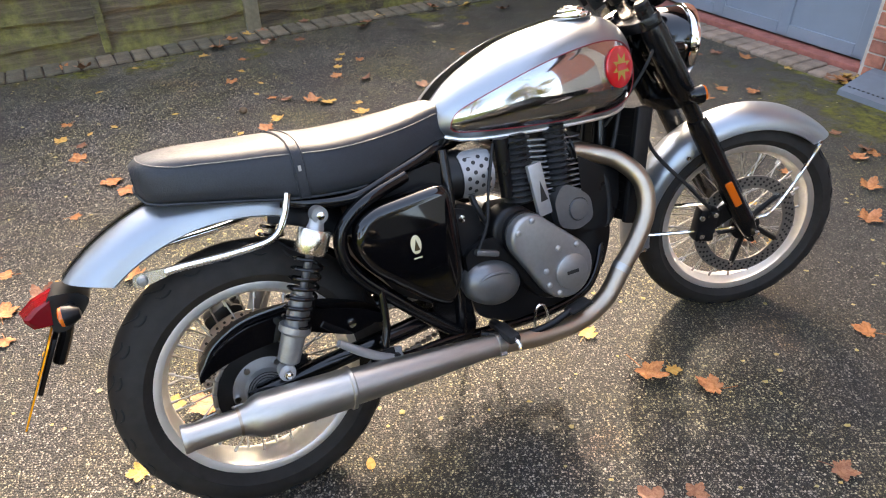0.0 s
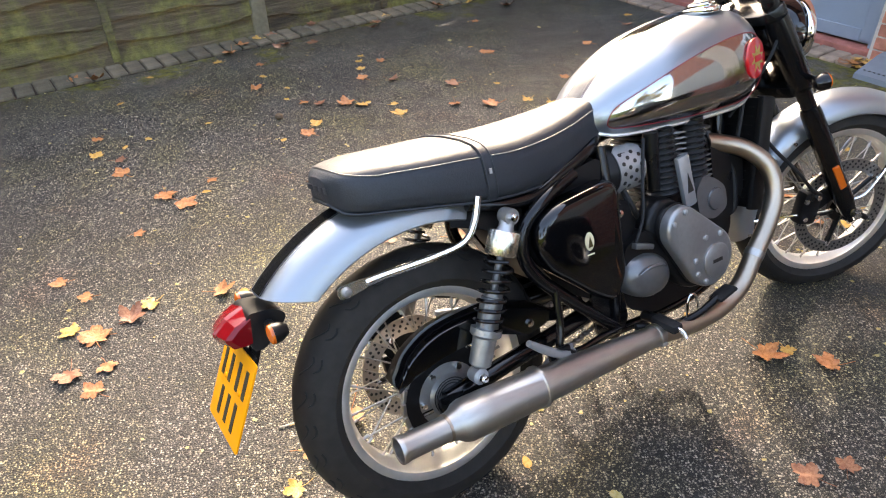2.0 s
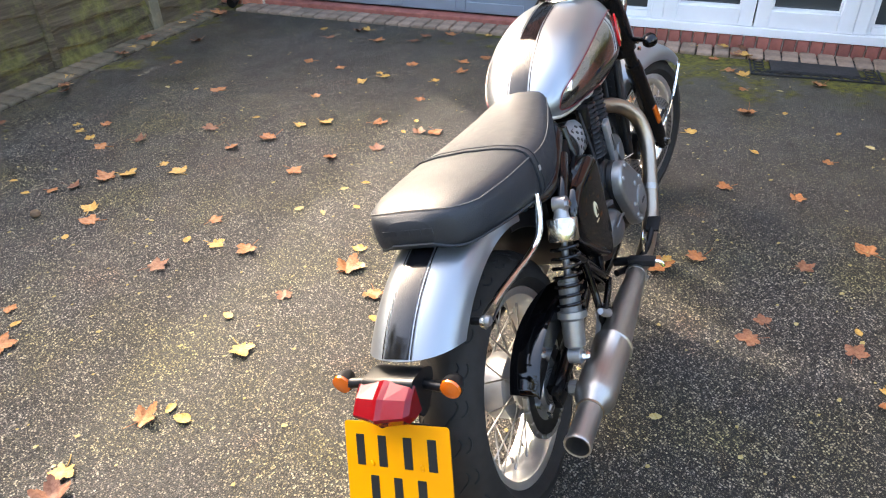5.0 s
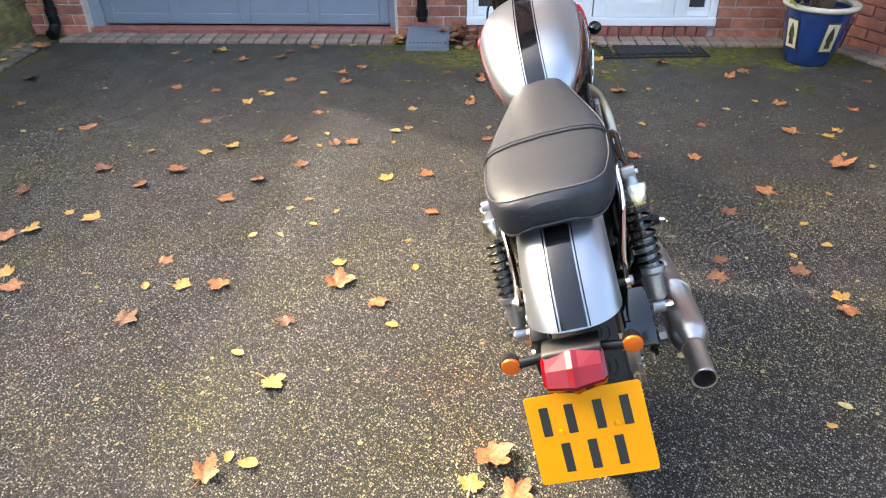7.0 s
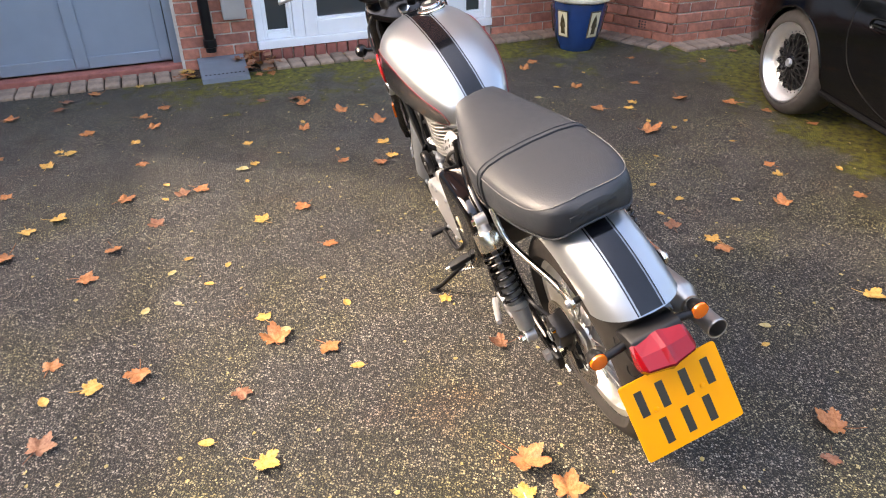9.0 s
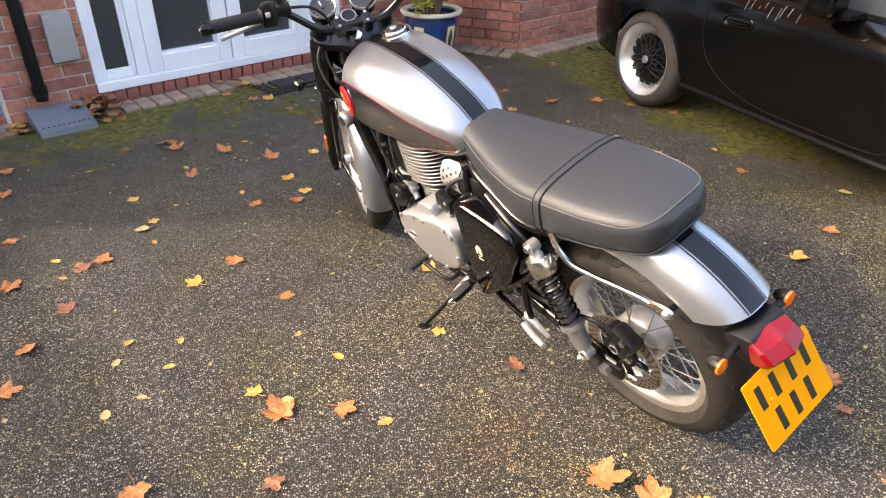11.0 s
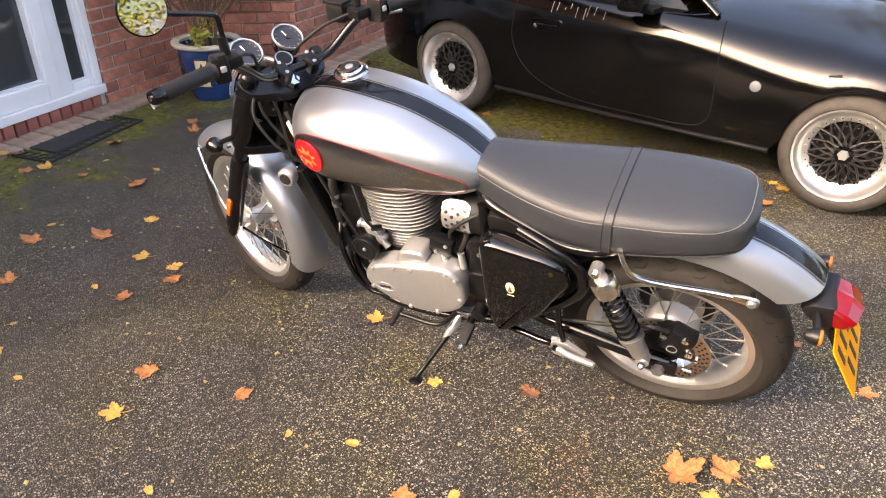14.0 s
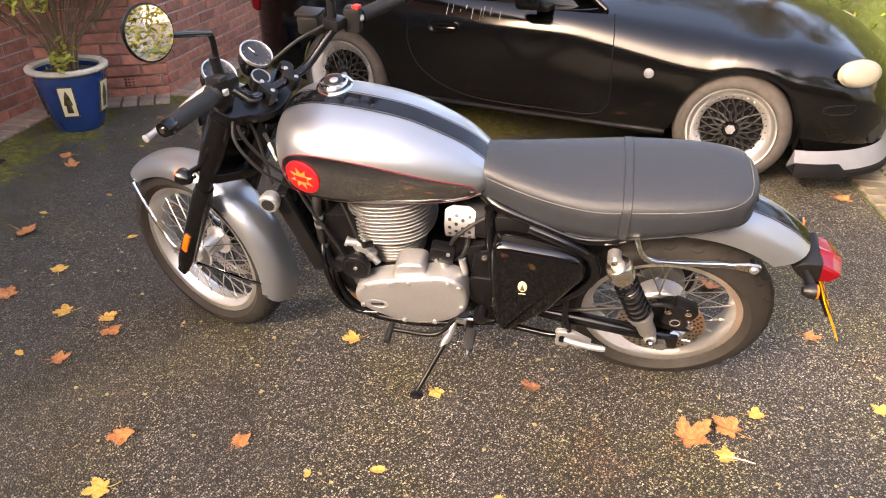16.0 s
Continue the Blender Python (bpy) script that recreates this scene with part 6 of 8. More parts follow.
# timing side covers (right)
cap_o = []
c1, r1, c2, r2c = Vector((0.628, 0.508)), 0.056, Vector((0.718, 0.402)), 0.078
dd = (c2 - c1).normalized()
base_a = math.atan2(dd.y, dd.x)
for k in range(15):
    a = base_a + math.pi / 2 + 0.15 + (math.pi - 0.3) * k / 14
    cap_o.append((c1.x + r1 * math.cos(a), c1.y + r1 * math.sin(a)))
for k in range(15):
    a = base_a - math.pi / 2 - 0.15 + (math.pi + 0.3) * k / 14
    cap_o.append((c2.x + r2c * math.cos(a), c2.y + r2c * math.sin(a)))
cv = bp("timing_cover", moved(prism(cap_o, 0.160, 0.192, 0.010, 3), Matrix.Scale(-1, 4, (0, 1, 0))), "cast_grey", eng, "grey satin outer engine cover")
bp("cover_body", moved(prism([((x - 0.68) * 1.03 + 0.680, (z - 0.45) * 1.03 + 0.452) for x, z in cap_o], 0.105, 0.163, 0.006, 2), Matrix.Scale(-1, 4, (0, 1, 0))), "engine_black", cv)
bp("timing_back", moved(prism([((x - 0.66) * 1.13 + 0.645, (z - 0.45) * 1.13 + 0.455) for x, z in cap_o], 0.09, 0.150, 0.012, 3), Matrix.Scale(-1, 4, (0, 1, 0))), "engine_black", eng)
bp("timing_disc", lathe([(0.0, 0.0), (0.046, 0.0), (0.046, 0.004), (0.042, 0.0065), (0.0, 0.0065)], 36, along((0.728, -0.192, 0.392), (0.728, -0.3, 0.392))), "cast_grey", cv)
bp("timing_emblem", box((0.034, 0.001, 0.009), Matrix.Translation((0.728, -0.1990, 0.392)), 0.0), "ink", cv, smooth=False)
for k, a in enumerate((20, 75, 140, 200, 250, 310, 345)):
    cc, rr = (c2, r2c) if k in (0, 4, 5, 6, 3) else (c1, r1)
    ang = base_a + radians(a - 90) if cc is c2 else base_a + radians(a + 60)
    p = cc + Vector((math.cos(ang), math.sin(ang))) * (rr - 0.014)
    bp("cover_bolt", lathe([(0.0, 0), (0.0075, 0), (0.0075, 0.004), (0.005, 0.006), (0.0, 0.006)], 12, along((p.x, -0.191, p.y), (p.x, -0.3, p.y))), "cast", cv)
bm = lathe([(0.0, 0.030), (0.45, 0.028), (0.80, 0.018), (0.96, 0.004), (1.0, -0.012), (1.0, -0.05), (0.0, -0.05)], 40)
bmesh.ops.scale(bm, vec=(0.080, 0.058, 1), verts=bm.verts)
bp("clutch_bulge", moved(bm, Matrix.Translation((0.526, -0.150, 0.412)) @ Matrix.Rotation(radians(20), 4, "Y") @ Matrix.Rotation(radians(90), 4, "X")), "cast_dark", eng, "dark grey oval engine cover")
bp("clutch_fin", tube([(0.48, -0.180, 0.435), (0.51, -0.184, 0.445), (0.55, -0.183, 0.440), (0.565, -0.181, 0.43)], [0.002, 0.004, 0.004, 0.002], 6), "cast_dark", eng)
bp("clutch_arm", box((0.062, 0.030, 0.014), Matrix.Translation((0.520, -0.150, 0.492)) @ Matrix.Rotation(radians(18), 4, "Y"), 0.004), "cast_dark", eng)
bp("clutch_cable", tube([(0.500, -0.152, 0.500), (0.535, -0.150, 0.560), (0.560, -0.135, 0.640), (0.60, -0.110, 0.735)], 0.0042, 8), "rubber", eng)
bp("clutch_housing", prism(rounded([(0.465, 0.50), (0.54, 0.53), (0.60, 0.47), (0.58, 0.40), (0.47, 0.38)], 0.02), -0.150, -0.09, 0.008), "engine_black", eng)
bp("starter_cover", lathe([(0.0, 0.0), (0.038, 0.0), (0.040, 0.02), (0.030, 0.05), (0.027, 0.058), (0.0, 0.060)], 28, along((0.805, -0.085, 0.525), (0.805, -0.2, 0.525))), "cast_dark", eng)
bp("starter_block", prism(rounded([(0.735, 0.56), (0.765, 0.60), (0.80, 0.585), (0.845, 0.55), (0.85, 0.49), (0.80, 0.47), (0.745, 0.49)], 0.02), -0.138, -0.07, 0.01, 3), "cast_dark", eng)
bp("front_cover", prism(rounded([(0.845, 0.660), (0.975, 0.640), (0.965, 0.500), (0.930, 0.440), (0.850, 0.440)], 0.02), -0.098, 0.090, 0.008), "engine_black", eng)
bp("front_mount", prism(rounded([(0.84, 0.62), (0.96, 0.60), (0.95, 0.45), (0.89, 0.36), (0.84, 0.38)], 0.02), -0.055, 0.055, 0.006), "engine_black", eng)
for k in range(6):
    bp("starter_rib", lathe([(0.0285 + 0.0, 0), (0.0305, 0.0), (0.0305, 0.003), (0.0285, 0.003)], 24, along((0.805, -0.100 - k * 0.007, 0.525), (0.805, -0.3, 0.525)), closed=True), "engine_black", eng)
def thermostat_body():
    """Small cast housing with two hose stubs in front of the barrel."""
    bm = box((0.050, 0.036, 0.044), Matrix.Translation((0.842, 0.098, 0.538)) @ Matrix.Rotation(radians(30), 4, "Y"), 0.009)
    box((0.034, 0.030, 0.030), Matrix.Translation((0.822, 0.106, 0.515)) @ Matrix.Rotation(radians(48), 4, "Y"), 0.008, bm=bm)
    rod((0.855, 0.100, 0.548), (0.890, 0.105, 0.560), 0.012, 14, bm=bm)
    rod((0.885, 0.105, 0.558), (0.893, 0.105, 0.561), 0.0155, 14, bm=bm)
    rod((0.815, 0.110, 0.505), (0.800, 0.114, 0.488), 0.011, 12, bm=bm)
    for x, z in ((0.862, 0.522), (0.826, 0.545), (0.808, 0.520)):
        rod((x, 0.105, z), (x + 0.002, 0.122, z + 0.002), 0.0065, 8, bm=bm)
    return bm


# primary cover (left)
lo_ = rounded([(0.862, 0.430), (0.805, 0.470), (0.735, 0.490), (0.665, 0.506), (0.605, 0.524), (0.555, 0.516), (0.524, 0.475), (0.520, 0.400), (0.560, 0.340), (0.614, 0.308), (0.700, 0.290), (0.770, 0.302), (0.850, 0.340), (0.872, 0.385)], 0.045)
pc = bp("primary_cover", prism(lo_, 0.105, 0.178, 0.014, 4), "cast", eng, "silver outer engine cover")
bp("cover_hump", prism(rounded([(0.748, 0.480), (0.740, 0.522), (0.715, 0.541), (0.660, 0.547), (0.645, 0.528), (0.650, 0.480)], 0.014), 0.09, 0.158, 0.010, 3), "cast", pc)
bp("cover_seam", prism([((x - 0.69) * 1.03 + 0.69, (z - 0.41) * 1.03 + 0.41) for x, z in lo_], 0.100, 0.112), "engine_black", pc)
for x, z in ((0.832, 0.447), (0.753, 0.472), (0.694, 0.484), (0.545, 0.490), (0.540, 0.405), (0.625, 0.318), (0.720, 0.308), (0.845, 0.360), (0.575, 0.505)):
    bp("cover_bolt", lathe([(0.0, 0), (0.008, 0), (0.008, 0.005), (0.005, 0.007), (0.0, 0.007)], 12, along((x, 0.170, z), (x, 0.3, z)) @ Matrix.Translation((0, 0, 0.007))), "cast", pc)
bp("cover_emblem", box((0.040, 0.0012, 0.010), Matrix.Translation((0.800, 0.1785, 0.372)) @ Matrix.Rotation(radians(8), 4, "Y")), "ink", pc, smooth=False)
bp("emblem_ring", tube([(0.80 + 0.032 * math.cos(a), 0.178, 0.372 + 0.017 * math.sin(a)) for a in [k * math.pi / 8 for k in range(16)]], 0.0014, 6, 2, closed=True), "cast", pc)
filt = along((0.857, 0.105, 0.500), (0.857, 0.25, 0.508))
bp("oil_filter", lathe([(0.0, 0.0), (0.030, 0.0), (0.030, 0.030), (0.042, 0.033), (0.044, 0.040), (0.044, 0.050), (0.041, 0.055), (0.036, 0.053), (0.032, 0.0545), (0.026, 0.052), (0.0, 0.052)], 36, filt), "engine_black", eng, "black grooved pump disc")
bp("filter_bolt", lathe([(0.0, 0.050), (0.006, 0.050), (0.006, 0.056), (0.0, 0.057)], 10, filt), "cast", eng)
for x, z in ((0.545, 0.555), (0.60, 0.545)):
    bp("hose_clip", rod((x, 0.12, z), (x - 0.01, 0.13, z - 0.05), 0.011, 10), "cast", eng)
bp("sprocket_cover", prism(rounded([(0.52, 0.50), (0.44, 0.50), (0.42, 0.41), (0.47, 0.36), (0.53, 0.40)], 0.02), 0.08, 0.14, 0.008), "engine_black", eng)
bp("coolant_pipe", tube([(0.962, 0.070, 0.720), (0.966, 0.090, 0.673), (0.968, 0.090, 0.600), (0.974, 0.090, 0.530), (0.963, 0.100, 0.465), (0.930, 0.100, 0.425)], 0.0145, 14), "rubber", eng)
bp("coolant_pipe", tube([(0.87, -0.07, 0.47), (0.925, -0.09, 0.45), (0.93, -0.09, 0.56), (0.90, -0.08, 0.63)], 0.0105, 10), "rubber", eng)
bp("thermostat", thermostat_body(), "cast", eng)
for x_, z in ((0.967, 0.640), (0.968, 0.605), (0.974, 0.520)):
    bp("hose_clamp", lathe([(0.0145, -0.006), (0.0170, -0.006), (0.0170, 0.006), (0.0145, 0.006)], 18, along((x_, 0.090, z), (x_ + 0.01, 0.090, z + 0.2)), closed=True), "cast_grey", eng)
bp("side_hose", tube([(0.895, 0.095, 0.445), (0.872, 0.120, 0.400), (0.850, 0.128, 0.360), (0.800, 0.130, 0.300), (0.735, 0.126, 0.268)], 0.013, 12), "rubber", eng)
bp("sensor", rod((0.815, 0.105, 0.560), (0.830, 0.128, 0.575), 0.010, 12), "engine_black", eng)
bp("sensor_lead", tube([(0.828, 0.125, 0.573), (0.845, 0.130, 0.610), (0.870, 0.110, 0.680), (0.905, 0.080, 0.735)], 0.0045, 7), "rubber", eng)
bp("starter_box", box((0.070, 0.040, 0.055), Matrix.Translation((0.600, 0.120, 0.575)) @ Matrix.Rotation(radians(-10), 4, "Y"), 0.008), "engine_black", eng)
for x_, z_ in ((0.580, 0.590), (0.615, 0.560)):
    bp("box_screw", lathe([(0.0, 0), (0.006, 0), (0.006, 0.004), (0.0, 0.005)], 10, along((x_, 0.140, z_), (x_, 0.3, z_))), "cast", eng)
bp("breather_hose", tube([(0.575, 0.115, 0.605), (0.560, 0.130, 0.650), (0.520, 0.120, 0.690), (0.470, 0.095, 0.715)], 0.006, 9), "rubber", eng)
bp("front_bar", tube([(0.975, 0.085, 0.540), (0.963, 0.135, 0.481), (0.955, 0.140, 0.403), (0.941, 0.140, 0.336), (0.915, 0.140, 0.292), (0.879, 0.140, 0.271), (0.799, 0.140, 0.283), (0.740, 0.120, 0.300)], 0.0085, 12, 4), "satin_black", fr)
bp("sump_front", prism(rounded([(0.955, 0.470), (0.955, 0.400), (0.925, 0.320), (0.870, 0.285), (0.790, 0.275), (0.780, 0.330), (0.860, 0.460)], 0.02), -0.060, 0.104, 0.008), "engine_black", eng)
# throttle body, perforated heat shields, airbox side
for s in (-1, 1):
    def on_shield(u, v, lift=0.0):
        a = radians(66 - 128 * v)
        return Vector((0.508 + 0.082 * u, s * (0.058 + (0.064 + lift) * math.cos(a)), 0.672 + (0.064 + lift) * math.sin(a)))
    bm = bmesh.new()
    loops = []
    for i in range(9):
        u = i / 8
        cut = 0.10 * max(0.0, abs(2 * u - 1) - 0.6) / 0.4
        loops.append([on_shield(u, cut + (1 - 2 * cut) * j / 14) for j in range(15)] + [on_shield(u, cut + (1 - 2 * cut) * j / 14, -0.003) for j in range(14, -1, -1)])
    rings(bm, loops)
    shd = bp("perforated_shield", bm, "cast", None, "curved silver shield drilled with round holes", angle=50)
    for i in range(4):
        for j in range(4):
            u, v = 0.17 + 0.22 * i, 0.20 + 0.17 * j + (0.085 if i % 2 else 0.0)
            p, q = on_shield(u, v, 0.0), on_shield(u, v, 0.02)
            bp("hole", lathe([(0.0, -0.001), (0.0052, -0.001), (0.0052, 0.0008), (0.0, 0.0008)], 14, along(p, q)), "ink", shd, smooth=False)
    bp("intake_drum", lathe([(0.0, 0.0), (0.056, 0.0), (0.060, 0.006), (0.060, 0.075), (0.0, 0.075)], 28, along((0.460, s * 0.058, 0.672), (0.60, s * 0.058, 0.672))), "black_plastic", shd)
bp("throttle_body", lathe([(0.0, -0.105), (0.045, -0.105), (0.05, -0.06), (0.05, 0.06), (0.045, 0.105), (0.0, 0.105)], 28, crosswise(0.53, 0.672, 0)), "black_plastic", eng)
bp("airbox", prism(rounded([(0.22, 0.70), (0.46, 0.73), (0.47, 0.46), (0.40, 0.38), (0.30, 0.44), (0.21, 0.58)], 0.03), -0.112, 0.112, 0.01), "black_plastic", None, "black plastic airbox")
bp("battery_box", prism(rounded([(0.475, 0.62), (0.53, 0.60), (0.54, 0.50), (0.48, 0.48)], 0.015), -0.115, 0.115, 0.006), "engine_black", eng)
for s in (-1, 1):
    bp("frame_plate", prism(rounded([(0.445, 0.62), (0.505, 0.60), (0.52, 0.50), (0.475, 0.44), (0.445, 0.46)], 0.02), s * 0.128 - 0.004, s * 0.128 + 0.004, 0.002), "engine_black", eng)
    for z in (0.585, 0.485):
        bp("plate_bolt", lathe([(0.0, 0), (0.009, 0), (0.009, 0.006), (0.0, 0.007)], 8, along((0.478, s * 0.132, z), (0.478, s * 0.2, z))), "chrome", eng)
    bp("injector_hose", tube([(0.54, s * 0.06, 0.66), (0.53, s * 0.105, 0.61), (0.545, s * 0.115, 0.565), (0.57, s * 0.10, 0.53)], 0.008, 8), "rubber", eng)
# radiator and horn
rad_m = Matrix.Translation((1.020, 0.0, 0.585)) @ Matrix.Rotation(radians(14), 4, "Y")
rad_ = bp("radiator", box((0.038, 0.215, 0.300), rad_m, 0.006), "engine_black", None, "black radiator behind the front wheel")
for k in range(11):
    bp("radiator_fin", box((0.042, 0.185, 0.004), rad_m @ Matrix.Translation((0, 0, -0.125 + k * 0.025))), "black_plastic", rad_, smooth=False)
for s in (-1, 1):
    bp("radiator_tank", box((0.050, 0.020, 0.310), rad_m @ Matrix.Translation((0, s * 0.115, 0)), 0.008), "black_plastic", rad_)
hn = bp("radiator_cap", lathe([(0.0, -0.02), (0.024, -0.02), (0.029, 0.0), (0.029, 0.012), (0.024, 0.018), (0.0, 0.016)], 28, along((1.075, 0.140, 0.727), (1.07, 0.3, 0.74))), "cast", None, "round silver cap beside the radiator")
bp("cap_face", lathe([(0.0, 0.0), (0.018, 0.0), (0.018, 0.003), (0.010, 0.0035), (0.0, 0.0035)], 24, along((1.0745, 0.157, 0.729), (1.07, 0.3, 0.741))), "ink", hn)
bp("cap_pipe", tube([(1.075, 0.14, 0.725), (1.06, 0.11, 0.715), (1.03, 0.08, 0.70)], 0.016, 10, 3), "engine_black", hn)
for k, (y0, z0) in enumerate(((0.06, 0.90), (0.045, 0.86), (-0.05, 0.88))):
    bp("wiring_loom", tube([(1.08, y0, z0), (1.02, y0 * 1.6, 0.80), (0.985, y0 * 1.7, 0.69), (0.93, y0 * 1.8, 0.56), (0.90, y0 * 1.7, 0.47)], 0.006, 7), "rubber", fr)
for k, (y0, out_) in enumerate(((0.075, 0.030), (0.095, 0.045), (-0.085, 0.035))):
    sg = 1 if y0 > 0 else -1
    bp("control_cable", tube([(1.130, y0, 0.985), (1.120, y0 + sg * out_, 0.930), (1.070, y0 + sg * out_ * 1.2, 0.850), (1.015, y0 + sg * out_ * 0.5, 0.770), (0.960, y0 * 0.8, 0.700)], 0.0042, 7), "rubber", fr)
bp("label_tag", box((0.004, 0.012, 0.055), Matrix.Translation((1.055, 0.085, 0.86)) @ Matrix.Rotation(radians(12), 4, "Y"), 0.001), "white", fr, smooth=False)

# ---- side panels ----
for s in (-1, 1):
    y0 = 0.132
    out = rounded([(0.196, 0.598), (0.212, 0.652), (0.262, 0.676), (0.425, 0.690), (0.447, 0.668), (0.446, 0.455), (0.405, 0.392), (0.35, 0.425), (0.225, 0.535)] if s < 0 else [(0.198, 0.615), (0.215, 0.672), (0.265, 0.690), (0.425, 0.705), (0.455, 0.690), (0.452, 0.420), (0.425, 0.330), (0.395, 0.335), (0.285, 0.455)], 0.028)
    bm = prism(out, y0, 0.184 if s < 0 else 0.196, 0.022, 5)
    if s < 0:
        bm = moved(bm, Matrix.Scale(-1, 4, (0, 1, 0)))
    sp_ = bp("side_panel", bm, "gloss_black", None, "glossy black side panel with an oval crest", angle=60)
    cx, cz, cy = (0.336, 0.572, -0.1845) if s < 0 else (0.365, 0.556, 0.1965)
    bm = lathe([(0.0, 0.0022), (0.9, 0.0020), (1.0, 0.0), (0.0, -0.001)], 28)
    bmesh.ops.scale(bm, vec=(0.013, 0.022, 1), verts=bm.verts)
    crest = bp("crest", moved(bm, Matrix.Translation((cx, cy, cz)) @ Matrix.Rotation(radians(90 if s < 0 else -90), 4, "X")), "cream", sp_, "small cream oval crest")
    bp("crest_mark", prism([(cx - 0.007, cz - 0.013), (cx + 0.007, cz - 0.013), (cx, cz + 0.013)], cy + s * 0.0026, cy + s * 0.0034), "pot_dark", crest, smooth=False)
    bp("crest_line", box((0.020, 0.0012, 0.003), Matrix.Translation((cx, cy, cz - 0.031))), "cream", sp_, smooth=False)

# ---- exhaust ----
ex = [(0.790, -0.070, 0.668, 0.0240), (0.845, -0.076, 0.662, 0.0240), (0.899, -0.090, 0.644, 0.0240), (0.954, -0.121, 0.616, 0.0240), (0.992, -0.158, 0.560, 0.0240), (0.988, -0.177, 0.485, 0.0240), (0.944, -0.182, 0.412, 0.0240), (0.886, -0.184, 0.350, 0.0245), (0.828, -0.184, 0.284, 0.0245), (0.743, -0.186, 0.250, 0.0245), (0.620, -0.192, 0.251, 0.0245), (0.490, -0.200, 0.276, 0.0245)]
pipe_ = bp("exhaust_pipe", tube([p[:3] for p in ex], [p[3] for p in ex], 22, 7), "steel_hot", None, "brushed steel exhaust with heat tint at the header")
bp("pipe_joint", tube([(0.893, -0.184, 0.358), (0.880, -0.184, 0.344)], [0.0262, 0.0262], 22, smooth=False), "steel", pipe_)
bp("header_flange", tube([(0.795, -0.068, 0.668), (0.838, -0.075, 0.664)], [0.036, 0.034], 16, smooth=False), "engine_black", pipe_)
for k in range(4):
    bp("flange_fin", tube([(0.797 + k * 0.012, -0.068 - k * 0.002, 0.668 + k * 0.002), (0.801 + k * 0.012, -0.069 - k * 0.002, 0.669 + k * 0.002)], 0.042, 16, smooth=False), "engine_black", pipe_)
mf = [(0.505, -0.199, 0.2750, 0.0255), (0.440, -0.205, 0.2831, 0.0280), (0.300, -0.213, 0.2975, 0.0345), (0.119, -0.223, 0.3155, 0.0405), (0.117, -0.223, 0.3156, 0.0475), (0.110, -0.223, 0.3162, 0.0478), (0.107, -0.223, 0.3166, 0.0440), (-0.025, -0.227, 0.3266, 0.0458), (-0.078, -0.229, 0.3310, 0.0456), (-0.092, -0.229, 0.3318, 0.0415), (-0.104, -0.229, 0.3324, 0.0330), (-0.122, -0.229, 0.3333, 0.0288)]
bm = tube([p[:3] for p in mf], [p[3] for p in mf], 32, smooth=False)
bp("silencer", bm, "steel", pipe_, "tapered brushed steel silencer", angle=50)
tip_ax = along((-0.120, -0.2305, 0.3335), (-0.233, -0.231, 0.3385))
bp("tail_tip", lathe([(0.0270, -0.005), (0.0268, 0.095), (0.0285, 0.102), (0.0290, 0.111), (0.0280, 0.113), (0.0245, 0.112), (0.0240, 0.060)], 36, tip_ax), "steel", pipe_, "plain open tail pipe end", angle=50)
bp("weld_bead", tube([(-0.1195, -0.2295, 0.3333), (-0.1255, -0.2297, 0.3336)], [0.0298, 0.0298], 28, smooth=False), "steel_hot", pipe_)
bp("silencer_clamp", tube([(0.499, -0.1995, 0.2757), (0.481, -0.2008, 0.2780)], [0.0292, 0.0296], 24, smooth=False), "steel", pipe_, "bolted silencer clamp")
bp("clamp_bolt", rod((0.482, -0.226, 0.262), (0.498, -0.226, 0.260), 0.006, 8), "cast_grey", pipe_)
bp("silencer_bore", lathe([(0.0, 0.064), (0.0242, 0.064), (0.0242, 0.060), (0.0, 0.060)], 24, tip_ax), "mesh_black", pipe_, smooth=False)
bp("silencer_bracket", box((0.06, 0.012, 0.06), Matrix.Translation((0.21, -0.185, 0.325)), 0.005), "engine_black", pipe_)

# ---- rear drive and brake ----
spk = bp("rear_sprocket", lathe([(0.075, -0.0035), (0.108, -0.0035), (0.108, 0.0035), (0.075, 0.0035)], 48, crosswise(RX, RZ, -0.100), closed=True), "engine_black", None, "black rear sprocket with its chain")
for k in range(44):
    a = 2 * math.pi * k / 44
    bp("tooth", box((0.009, 0.006, 0.007), crosswise(RX, RZ, -0.100) @ Matrix.Rotation(a, 4, "Z") @ Matrix.Translation((0.110, 0, 0)) @ Matrix.Rotation(radians(90), 4, "Y")), "engine_black", spk, smooth=False)
for k in range(6):
    a = 2 * math.pi * k / 6
    bp("sprocket_bolt", lathe([(0.0, -0.008), (0.007, -0.008), (0.007, 0.0), (0.0, 0.0)], 8, crosswise(RX, RZ, -0.104) @ Matrix.Translation((0.066 * math.cos(a), 0.066 * math.sin(a), 0))), "chrome", spk)
bp("sprocket_carrier", lathe([(0.0, -0.020), (0.044, -0.020), (0.047, -0.014), (0.050, -0.010), (0.078, -0.007), (0.078, 0.02), (0.0, 0.02)], 36, crosswise(RX, RZ, -0.095)), "cast_grey", spk)
for k in range(3):
    bp("carrier_groove", lathe([(0.030 + 0.006 * k, -0.0206), (0.032 + 0.006 * k, -0.0206), (0.032 + 0.006 * k, -0.0195), (0.030 + 0.006 * k, -0.0195)], 32, crosswise(RX, RZ, -0.095), closed=True), "ink", spk)
n_ch = 34
